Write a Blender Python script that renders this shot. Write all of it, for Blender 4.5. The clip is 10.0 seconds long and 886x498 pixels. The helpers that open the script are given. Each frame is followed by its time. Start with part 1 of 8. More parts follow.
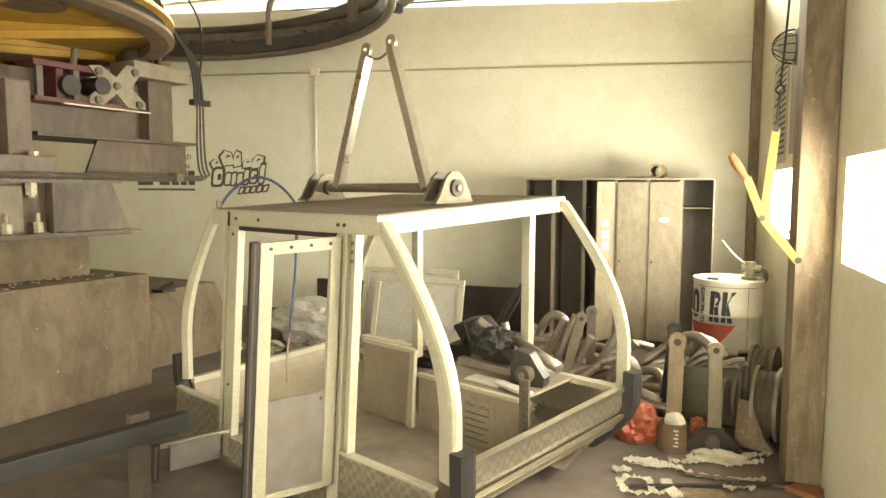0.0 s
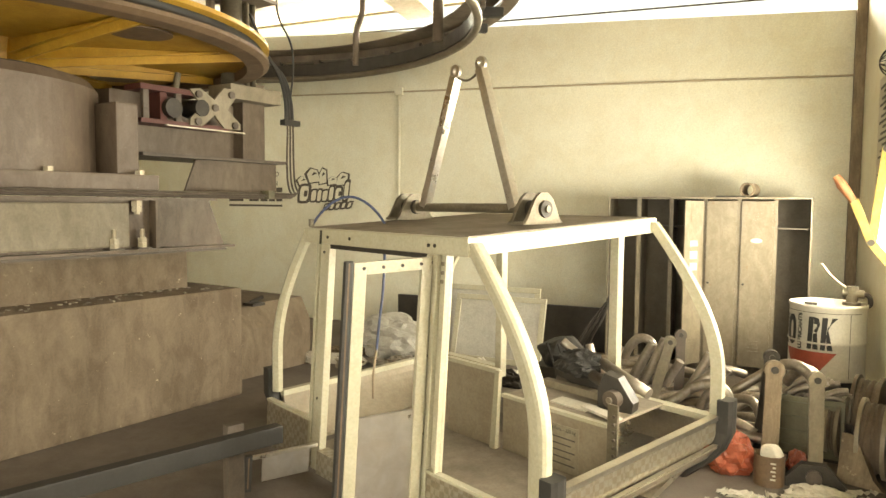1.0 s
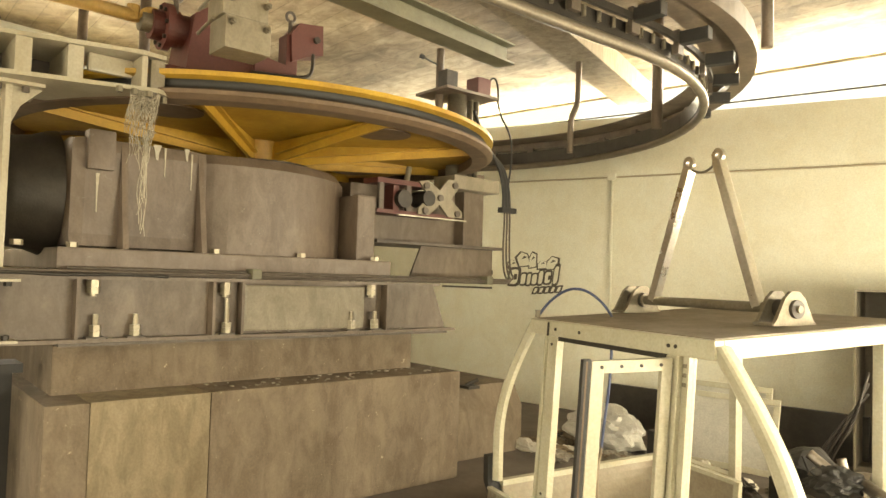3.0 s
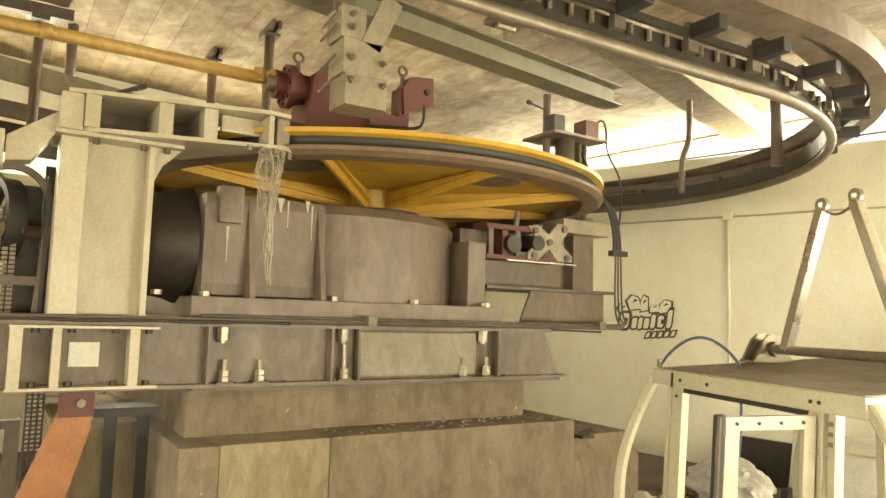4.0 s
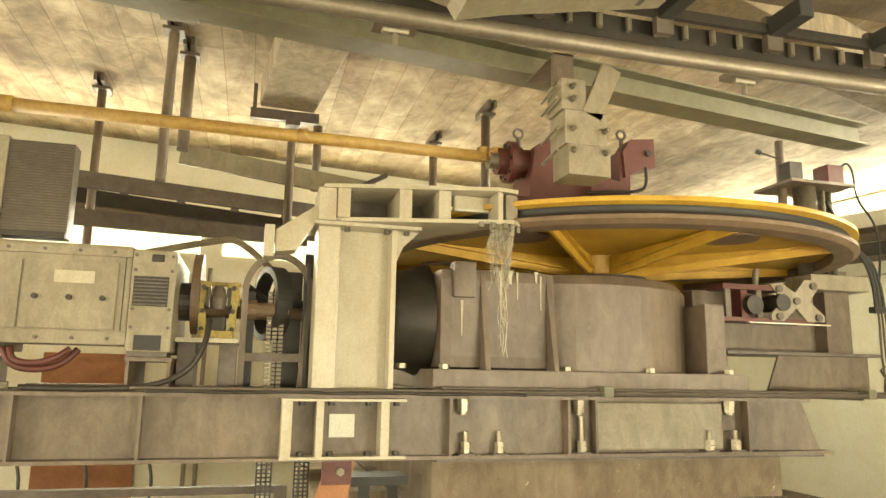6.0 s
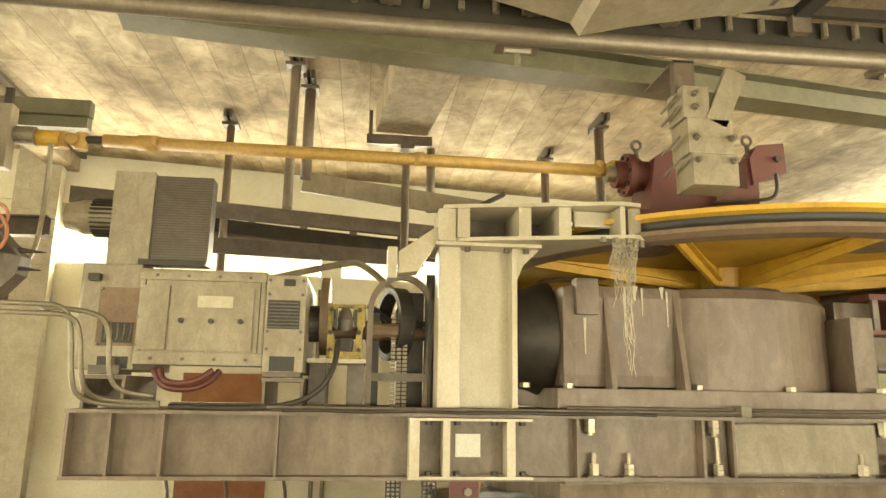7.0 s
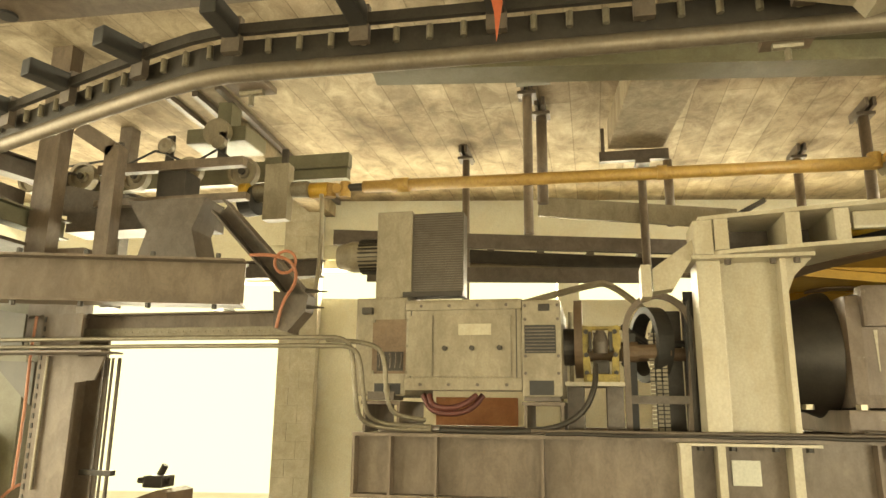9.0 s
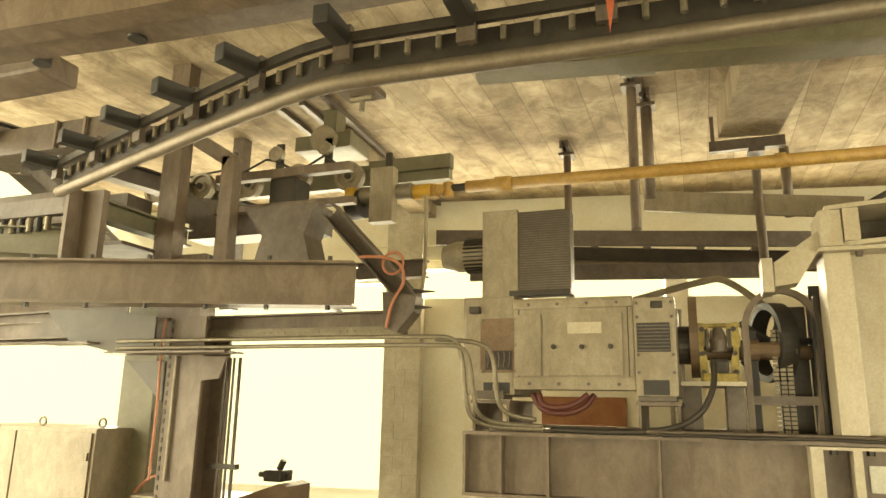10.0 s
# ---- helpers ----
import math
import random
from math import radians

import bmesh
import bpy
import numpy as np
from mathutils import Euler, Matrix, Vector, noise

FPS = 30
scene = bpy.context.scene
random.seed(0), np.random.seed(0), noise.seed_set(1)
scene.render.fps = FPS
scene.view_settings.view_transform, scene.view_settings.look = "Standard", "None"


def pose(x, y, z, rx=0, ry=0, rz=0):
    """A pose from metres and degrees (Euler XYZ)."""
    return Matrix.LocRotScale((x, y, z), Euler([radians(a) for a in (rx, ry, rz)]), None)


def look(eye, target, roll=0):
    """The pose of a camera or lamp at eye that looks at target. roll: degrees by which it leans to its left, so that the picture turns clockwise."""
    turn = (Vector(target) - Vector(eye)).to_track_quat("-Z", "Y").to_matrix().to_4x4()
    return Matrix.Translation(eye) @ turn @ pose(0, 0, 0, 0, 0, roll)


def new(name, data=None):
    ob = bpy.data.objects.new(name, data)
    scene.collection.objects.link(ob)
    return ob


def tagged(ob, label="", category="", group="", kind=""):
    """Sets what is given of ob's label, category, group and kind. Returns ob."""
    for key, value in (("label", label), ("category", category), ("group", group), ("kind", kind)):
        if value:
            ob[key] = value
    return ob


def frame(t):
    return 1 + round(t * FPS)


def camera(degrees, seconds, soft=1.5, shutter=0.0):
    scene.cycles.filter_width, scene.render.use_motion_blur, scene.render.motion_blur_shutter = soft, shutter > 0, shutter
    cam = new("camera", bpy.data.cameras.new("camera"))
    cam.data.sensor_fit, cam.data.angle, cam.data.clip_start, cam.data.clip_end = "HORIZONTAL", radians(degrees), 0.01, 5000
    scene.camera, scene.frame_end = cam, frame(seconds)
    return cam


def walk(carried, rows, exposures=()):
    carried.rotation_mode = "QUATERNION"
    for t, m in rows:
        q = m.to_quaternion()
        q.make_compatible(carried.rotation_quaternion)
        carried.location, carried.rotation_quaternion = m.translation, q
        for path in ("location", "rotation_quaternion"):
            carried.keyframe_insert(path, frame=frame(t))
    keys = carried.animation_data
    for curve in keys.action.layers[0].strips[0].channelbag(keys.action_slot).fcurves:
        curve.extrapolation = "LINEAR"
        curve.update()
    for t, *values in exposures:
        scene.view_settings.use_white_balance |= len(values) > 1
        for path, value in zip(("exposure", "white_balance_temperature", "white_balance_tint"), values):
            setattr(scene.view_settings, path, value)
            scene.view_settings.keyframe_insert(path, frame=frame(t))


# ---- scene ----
cam = camera(64.6, 10.0)
METRES, EYE, TILT, LEAN, TURN = 1.0, 1.7, -0.4, -1.73, 27.8
ROWS = [
    (0.0, 0.0, 0.0, 0.0, -0.12, -4.52, 1.53),
    (0.5, -0.034, -0.001, 0.0118, 2.65, -4.01, 1.46),
    (1.0, -0.0747, -0.0116, 0.0339, 6.02, -3.15, 1.19),
    (1.5, -0.1173, -0.0246, 0.0608, 9.5, -1.81, 0.91),
    (2.0, -0.1697, -0.0484, 0.0877, 13.52, -0.0, 0.41),
    (2.5, -0.2214, -0.0717, 0.1063, 17.64, 1.63, 0.02),
    (4.0, -0.3568, -0.1465, 0.1732, 29.95, 6.6, -0.36),
    (4.5, -0.3931, -0.1767, 0.1901, 33.89, 8.06, -0.21),
    (5.0, -0.4308, -0.2133, 0.1993, 38.33, 9.56, -0.1),
    (5.5, -0.4575, -0.2417, 0.2107, 42.53, 10.78, -0.06),
    (7.0, -0.5463, -0.3496, 0.2284, 55.74, 13.11, -0.27),
    (7.5, -0.573, -0.3935, 0.2361, 60.06, 13.73, -0.35),
    (8.0, -0.5957, -0.4455, 0.2372, 64.91, 14.3, -0.33),
    (8.5, -0.6067, -0.4952, 0.2378, 69.38, 14.54, -0.41),
    (9.0, -0.6131, -0.5487, 0.2363, 74.06, 14.72, -0.53),
    (9.5, -0.6211, -0.5857, 0.2322, 77.97, 14.67, -0.86),
    (10.0, -0.6345, -0.6179, 0.2354, 81.99, 14.53, -1.22),
]
WARM = 8300
EXPO = 1.0
walk(cam, [(t, pose(0, 0, EYE, TILT, LEAN, TURN) @ pose(METRES * x, METRES * y, METRES * z, 90 + pitch, roll, yaw)) for t, x, y, z, yaw, pitch, roll in ROWS],
     exposures=[(0.0, EXPO + 0.26, WARM - 1000, 4.0), (2.0, EXPO + 0.2, WARM - 350, 6.0), (4.0, EXPO + 0.45, WARM - 50, 2.5), (5.5, EXPO + 0.64, WARM - 50, 1.0), (7.5, EXPO + 0.55, WARM, 0.0), (10.0, EXPO + 0.2, WARM + 900, 0.0)])

# ---- daylight ----
world = bpy.data.worlds.new("world")
scene.world = world
world.use_nodes = True
wn = world.node_tree
sky = wn.nodes.new("ShaderNodeTexSky")
sky.sky_type, sky.sun_disc = "NISHITA", False
sky.sun_elevation, sky.sun_rotation = radians(42), radians(150)
haze = wn.nodes.new("ShaderNodeMix")
haze.data_type = "RGBA"
haze.inputs[0].default_value = 0.8
haze.inputs[7].default_value = (4.6, 4.6, 4.1, 1)
wn.links.new(sky.outputs[0], haze.inputs[6])
wn.links.new(haze.outputs[2], wn.nodes["Background"].inputs[0])
wn.nodes["Background"].inputs[1].default_value = 0.15
sun = new("sun", bpy.data.lights.new("sun", "SUN"))
sun.data.energy, sun.data.angle, sun.data.color = 2.5, radians(3), (1.0, 0.95, 0.86)
sun.matrix_basis = look((6, -9, 10), (0, 0, 0))


def opening_light(name, centre, toward, sx, sy, watts):
    """Sky light that comes in through an opening of the building, seen or assumed."""
    lamp = new(name, bpy.data.lights.new(name, "AREA"))
    lamp.data.shape, lamp.data.size, lamp.data.size_y = "RECTANGLE", sx, sy
    lamp.data.energy, lamp.data.color = watts, (1.0, 0.97, 0.9)
    lamp.matrix_basis = look(centre, toward)
    return lamp


# ---- materials ----
def mat(name, base, rough=0.6, metal=0.0, other=None, amount=0.5, scale=3.0, grain=60.0, bump=0.15, streak=0.0, flake=None, boards=0.0, blotch=0.12, stretch=1.0):
    m = bpy.data.materials.new(name)
    m.use_nodes = True
    nt = m.node_tree
    nd, lk = nt.nodes, nt.links
    bs = nd["Principled BSDF"]
    bs.inputs["Roughness"].default_value, bs.inputs["Metallic"].default_value = rough, metal
    tc = nd.new("ShaderNodeTexCoord")
    mp = nd.new("ShaderNodeMapping")
    mp.inputs["Scale"].default_value = (stretch, 1, 1 - 0.85 * streak)
    lk.new(tc.outputs["Object"], mp.inputs[0])
    big = nd.new("ShaderNodeTexNoise")
    big.inputs["Scale"].default_value, big.inputs["Detail"].default_value, big.inputs["Roughness"].default_value = scale, 8, 0.65
    lk.new(mp.outputs[0], big.inputs["Vector"])
    fine = nd.new("ShaderNodeTexNoise")
    fine.inputs["Scale"].default_value, fine.inputs["Detail"].default_value = grain, 4
    lk.new(tc.outputs["Object"], fine.inputs["Vector"])
    ramp = nd.new("ShaderNodeValToRGB")
    ramp.color_ramp.elements[0].position, ramp.color_ramp.elements[1].position = 0.36, 0.68
    lk.new(big.outputs[0], ramp.inputs[0])
    mul = nd.new("ShaderNodeMath")
    mul.operation = "MULTIPLY"
    mul.inputs[1].default_value = amount
    lk.new(ramp.outputs[0], mul.inputs[0])
    mix = nd.new("ShaderNodeMix")
    mix.data_type = "RGBA"
    mix.inputs[6].default_value = (*base, 1)
    mix.inputs[7].default_value = (*(other or [c * 0.6 for c in base]), 1)
    lk.new(mul.outputs[0], mix.inputs[0])
    var = nd.new("ShaderNodeMix")
    var.data_type, var.blend_type = "RGBA", "MULTIPLY"
    var.inputs[0].default_value = 0.35
    lk.new(mix.outputs[2], var.inputs[6])
    lk.new(fine.outputs[0], var.inputs[7])
    last = var.outputs[2]
    if blotch:
        bl = nd.new("ShaderNodeTexNoise")
        bl.inputs["Scale"].default_value, bl.inputs["Detail"].default_value, bl.inputs["Roughness"].default_value = scale * 3.7, 10, 0.7
        bl.inputs["Distortion"].default_value = 0.6
        lk.new(mp.outputs[0], bl.inputs["Vector"])
        brp = nd.new("ShaderNodeValToRGB")
        brp.color_ramp.elements[0].position, brp.color_ramp.elements[1].position = 0.4, 0.6
        lo = 1 - blotch
        brp.color_ramp.elements[0].color = (lo, lo * 0.97, lo * 0.92, 1)
        lk.new(bl.outputs[0], brp.inputs[0])
        bx = nd.new("ShaderNodeMix")
        bx.data_type, bx.blend_type = "RGBA", "MULTIPLY"
        bx.inputs[0].default_value = 1.0
        lk.new(last, bx.inputs[6])
        lk.new(brp.outputs[0], bx.inputs[7])
        last = bx.outputs[2]
    if flake:
        fl = nd.new("ShaderNodeTexNoise")
        fl.inputs["Scale"].default_value, fl.inputs["Detail"].default_value, fl.inputs["Roughness"].default_value = 14, 9, 0.75
        lk.new(tc.outputs["Object"], fl.inputs["Vector"])
        fr = nd.new("ShaderNodeValToRGB")
        fr.color_ramp.elements[0].position, fr.color_ramp.elements[1].position = 0.63, 0.67
        lk.new(fl.outputs[0], fr.inputs[0])
        fm = nd.new("ShaderNodeMix")
        fm.data_type = "RGBA"
        fm.inputs[7].default_value = (*flake, 1)
        lk.new(last, fm.inputs[6])
        lk.new(fr.outputs[0], fm.inputs[0])
        last = fm.outputs[2]
    if boards:
        br = nd.new("ShaderNodeTexBrick")
        br.inputs["Scale"].default_value = 1.0
        br.inputs["Brick Width"].default_value, br.inputs["Row Height"].default_value = 4.7, boards
        br.inputs["Mortar Size"].default_value, br.inputs["Mortar Smooth"].default_value = 0.006, 0.4
        br.inputs["Color1"].default_value, br.inputs["Color2"].default_value, br.inputs["Mortar"].default_value = (1, 1, 1, 1), (0.66, 0.62, 0.56, 1), (0.42, 0.39, 0.34, 1)
        lk.new(tc.outputs["Object"], br.inputs["Vector"])
        bm2 = nd.new("ShaderNodeMix")
        bm2.data_type, bm2.blend_type = "RGBA", "MULTIPLY"
        bm2.inputs[0].default_value = 0.75
        lk.new(last, bm2.inputs[6])
        lk.new(br.outputs[0], bm2.inputs[7])
        last = bm2.outputs[2]
    lk.new(last, bs.inputs["Base Color"])
    rr = nd.new("ShaderNodeMapRange")
    rr.inputs[3].default_value, rr.inputs[4].default_value = max(0.05, rough - 0.15), min(1, rough + 0.15)
    lk.new(big.outputs[0], rr.inputs[0])
    lk.new(rr.outputs[0], bs.inputs["Roughness"])
    if bump:
        bp = nd.new("ShaderNodeBump")
        bp.inputs["Strength"].default_value, bp.inputs["Distance"].default_value = bump, 0.01
        add = nd.new("ShaderNodeMath")
        lk.new(fine.outputs[0], add.inputs[0])
        lk.new(big.outputs[0], add.inputs[1])
        lk.new(add.outputs[0], bp.inputs["Height"])
        lk.new(bp.outputs[0], bs.inputs["Normal"])
    return m


def checker_mat(name, base):
    """Aluminium with a woven pattern of small raised squares."""
    m = mat(name, base, 0.45, 0.8, amount=0.25, scale=4, bump=0.0, blotch=0.06)
    nd, lk = m.node_tree.nodes, m.node_tree.links
    bs = nd["Principled BSDF"]
    tc = nd.new("ShaderNodeTexCoord")
    ck = nd.new("ShaderNodeTexChecker")
    ck.inputs["Scale"].default_value = 30
    lk.new(tc.outputs["Object"], ck.inputs["Vector"])
    mx = nd.new("ShaderNodeMix")
    mx.data_type, mx.blend_type = "RGBA", "MULTIPLY"
    mx.inputs[0].default_value = 1.0
    ck.inputs["Color1"].default_value, ck.inputs["Color2"].default_value = (1, 1, 1, 1), (0.8, 0.77, 0.72, 1)
    lk.new(bs.inputs["Base Color"].links[0].from_socket, mx.inputs[6])
    lk.new(ck.outputs["Color"], mx.inputs[7])
    lk.new(mx.outputs[2], bs.inputs["Base Color"])
    bp = nd.new("ShaderNodeBump")
    bp.inputs["Strength"].default_value, bp.inputs["Distance"].default_value = 0.8, 0.01
    lk.new(ck.outputs["Fac"], bp.inputs["Height"])
    lk.new(bp.outputs[0], bs.inputs["Normal"])
    return m


M = {}
M["plaster"] = mat("plaster", (0.86, 0.83, 0.67), 0.8, other=(0.8, 0.76, 0.6), amount=0.5, scale=0.8, bump=0.05, blotch=0.04)
M["plaster_dim"] = mat("plaster_dim", (0.55, 0.47, 0.33), 0.85, other=(0.45, 0.38, 0.26), amount=0.6, scale=1.2, bump=0.08)
M["conc"] = mat("concrete", (0.26, 0.2, 0.138), 0.85, other=(0.16, 0.118, 0.08), amount=0.9, scale=1.9, bump=0.35, streak=0.6, flake=(0.4, 0.33, 0.23), blotch=0.25)
M["conc_pale"] = mat("pale_concrete", (0.37, 0.295, 0.19), 0.85, other=(0.25, 0.19, 0.115), amount=0.85, scale=2.2, bump=0.25, streak=0.75, blotch=0.3, flake=(0.22, 0.17, 0.11))
M["board"] = mat("board_marked_concrete", (0.72, 0.6, 0.42), 0.9, other=(0.27, 0.195, 0.12), amount=0.95, scale=0.9, bump=0.4, boards=0.3, blotch=0.4, stretch=0.75)
M["floor"] = mat("floor_screed", (0.21, 0.175, 0.145), 0.8, other=(0.12, 0.098, 0.08), amount=0.8, scale=1.3, bump=0.2)
M["ground"] = mat("ground", (0.42, 0.39, 0.32), 0.95, other=(0.3, 0.28, 0.2), amount=0.8, scale=0.3)
M["grey"] = mat("grey_steel_paint", (0.215, 0.162, 0.115), 0.5, other=(0.13, 0.094, 0.066), amount=0.85, scale=2.2, streak=0.6, bump=0.06, flake=(0.13, 0.085, 0.05), blotch=0.28)
M["greyd"] = mat("dark_grey_steel_paint", (0.148, 0.116, 0.088), 0.5, other=(0.08, 0.061, 0.045), amount=0.8, scale=3, bump=0.06, flake=(0.1, 0.06, 0.035), blotch=0.25)
M["cast"] = mat("cast_grey_paint", (0.21, 0.157, 0.115), 0.5, other=(0.135, 0.096, 0.068), amount=0.85, scale=2.2, streak=0.6, bump=0.12, flake=(0.2, 0.17, 0.13), blotch=0.25)
M["olive"] = mat("olive_steel_paint", (0.19, 0.175, 0.11), 0.5, other=(0.12, 0.11, 0.065), amount=0.7, scale=2.5, bump=0.06)
# olive for the gussets, darkened so their backlit shade sits in the colour
M["olive_backlit"] = mat("backlit_olive_paint", (0.085, 0.075, 0.05), 0.5, other=(0.05, 0.042, 0.03), amount=0.7, scale=2.5, bump=0.05)
M["rail"] = mat("worn_rail_steel", (0.24, 0.2, 0.15), 0.5, 0.5, other=(0.17, 0.14, 0.1), amount=0.7, scale=4, bump=0.08)
M["white"] = mat("white_steel_paint", (0.53, 0.475, 0.355), 0.42, other=(0.38, 0.32, 0.21), amount=0.6, scale=2.2, streak=0.6, bump=0.03, flake=(0.4, 0.31, 0.19), blotch=0.08)
M["light"] = mat("light_grey_enamel", (0.34, 0.29, 0.205), 0.45, other=(0.22, 0.18, 0.12), amount=0.7, scale=2.6, bump=0.04, streak=0.5, blotch=0.2, flake=(0.2, 0.16, 0.105))
M["yellow"] = mat("yellow_paint", (0.62, 0.375, 0.05), 0.5, other=(0.42, 0.22, 0.03), amount=0.7, scale=2.2, bump=0.06, flake=(0.36, 0.2, 0.04))
M["shaft"] = mat("ochre_shaft_paint", (0.5, 0.31, 0.085), 0.5, other=(0.36, 0.2, 0.06), amount=0.7, scale=3, bump=0.06, flake=(0.2, 0.1, 0.04), blotch=0.2)
M["yellowl"] = mat("bright_yellow_paint", (0.48, 0.36, 0.075), 0.5, other=(0.2, 0.14, 0.05), amount=0.8, scale=9, bump=0.08, flake=(0.1, 0.075, 0.04), blotch=0.3)
M["tread"] = mat("brown_rim_lining", (0.2, 0.13, 0.075), 0.6, other=(0.12, 0.08, 0.05), amount=0.7, scale=5, bump=0.1)
M["red"] = mat("dark_red_paint", (0.125, 0.034, 0.026), 0.55, other=(0.12, 0.035, 0.025), amount=0.7, scale=5, bump=0.1)
M["orange"] = mat("orange_paint", (0.4, 0.17, 0.07), 0.6, other=(0.24, 0.09, 0.04), amount=0.6, scale=3, bump=0.1)
M["black"] = mat("black_rubber", (0.025, 0.023, 0.02), 0.6, other=(0.045, 0.04, 0.035), amount=0.6, scale=6, bump=0.08)
M["dark"] = mat("dark_oily_steel", (0.06, 0.05, 0.04), 0.5, 0.3, other=(0.03, 0.026, 0.02), amount=0.7, scale=6, bump=0.1)
M["zinc"] = mat("zinc", (0.28, 0.245, 0.18), 0.5, 0.55, other=(0.16, 0.135, 0.095), amount=0.5, scale=12, bump=0.06)
M["bolt"] = mat("bright_zinc_bolt", (0.36, 0.32, 0.24), 0.4, 0.6, other=(0.35, 0.29, 0.2), amount=0.5, scale=14, bump=0.05)
M["galv"] = mat("galvanised_tube", (0.46, 0.41, 0.35), 0.38, 0.75, other=(0.27, 0.22, 0.17), amount=0.6, scale=7, bump=0.05, blotch=0.2)
M["alu"] = mat("aluminium", (0.78, 0.74, 0.66), 0.3, 0.95, other=(0.6, 0.55, 0.46), amount=0.35, scale=3, bump=0.02, blotch=0.05)
M["cream"] = mat("cream_lacquer", (0.55, 0.52, 0.39), 0.35, other=(0.45, 0.4, 0.28), amount=0.4, scale=3, bump=0.02, blotch=0.05)
# dusty tan, dimmed: the shade inside the cabin is put into the colour
M["liner"] = mat("dim_dusty_lining", (0.36, 0.3, 0.215), 0.6, other=(0.27, 0.22, 0.155), amount=0.6, scale=3, bump=0.04, blotch=0.12)
M["dented"] = mat("dented_aluminium", (0.78, 0.74, 0.7), 0.32, 0.9, other=(0.62, 0.57, 0.52), amount=0.4, scale=2.5, bump=0.12, grain=9, blotch=0.08)
M["checker"] = checker_mat("patterned_aluminium", (0.5, 0.45, 0.36))
M["rooft"] = mat("dusty_roof_sheet", (0.32, 0.27, 0.21), 0.7, other=(0.2, 0.165, 0.12), amount=0.8, scale=4, bump=0.1)
M["locker"] = mat("locker_grey_paint", (0.31, 0.265, 0.19), 0.4, other=(0.21, 0.165, 0.105), amount=0.7, scale=3, bump=0.04, flake=(0.2, 0.13, 0.07), streak=0.5, blotch=0.2)
# the locker grey again, darkened to put the inside's shade into the colour
M["lockin"] = mat("locker_inside_shaded", (0.17, 0.14, 0.1), 0.6, other=(0.11, 0.09, 0.06), amount=0.6, scale=3)
M["drumw"] = mat("drum_white", (0.72, 0.68, 0.58), 0.4, other=(0.5, 0.44, 0.33), amount=0.5, scale=4, bump=0.05, blotch=0)
M["ink"] = mat("black_print", (0.03, 0.028, 0.025), 0.5, amount=0.3, blotch=0)
M["inkb"] = mat("brown_print", (0.1, 0.082, 0.06), 0.7, amount=0.3, blotch=0)
M["redp"] = mat("red_print", (0.42, 0.08, 0.045), 0.5, amount=0.3)
M["bag"] = mat("orange_red_plastic", (0.45, 0.11, 0.055), 0.35, amount=0.4, scale=8, bump=0.2)
M["paper"] = mat("paper", (0.66, 0.61, 0.5), 0.9, other=(0.5, 0.45, 0.35), amount=0.5, scale=6, blotch=0)
M["rag"] = mat("grey_rag", (0.38, 0.34, 0.27), 0.95, other=(0.2, 0.17, 0.13), amount=0.8, scale=9, bump=0.3)
M["rope"] = mat("pale_rope", (0.58, 0.52, 0.41), 0.95, other=(0.4, 0.35, 0.26), amount=0.6, scale=30)
M["wood"] = mat("weathered_wood", (0.36, 0.275, 0.18), 0.8, other=(0.17, 0.125, 0.08), amount=0.9, scale=5, streak=0.93, bump=0.25, flake=(0.45, 0.37, 0.26), blotch=0.3)
M["blue"] = mat("blue_hose", (0.06, 0.08, 0.16), 0.5, amount=0.3)
M["copper"] = mat("red_cable", (0.5, 0.2, 0.11), 0.5, amount=0.4)
M["skin"] = mat("clear_plastic_film", (0.56, 0.53, 0.45), 0.3, amount=0.5, scale=9, bump=0.4, blotch=0)
M["block"] = mat("whitewashed_block", (0.62, 0.58, 0.46), 0.85, other=(0.42, 0.37, 0.27), amount=0.7, scale=2.5, bump=0.25)
M["plate"] = mat("enamel_plate", (0.7, 0.68, 0.55), 0.3, amount=0.3, scale=10, blotch=0)
M["mesh"] = mat("fine_grille", (0.12, 0.105, 0.085), 0.5, 0.4, amount=0.5, scale=8)
# emissive sheet: the glare of the outdoors is put into its colour
M["haze"] = bpy.data.materials.new("glowing_backdrop")
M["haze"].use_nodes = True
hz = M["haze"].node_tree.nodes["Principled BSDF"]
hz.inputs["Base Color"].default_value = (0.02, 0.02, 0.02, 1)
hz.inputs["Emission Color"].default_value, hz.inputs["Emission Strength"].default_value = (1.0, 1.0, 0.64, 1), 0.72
M["out"] = mat("pale_outside_wall", (0.8, 0.8, 0.7), 0.9, amount=0.25, scale=0.3)


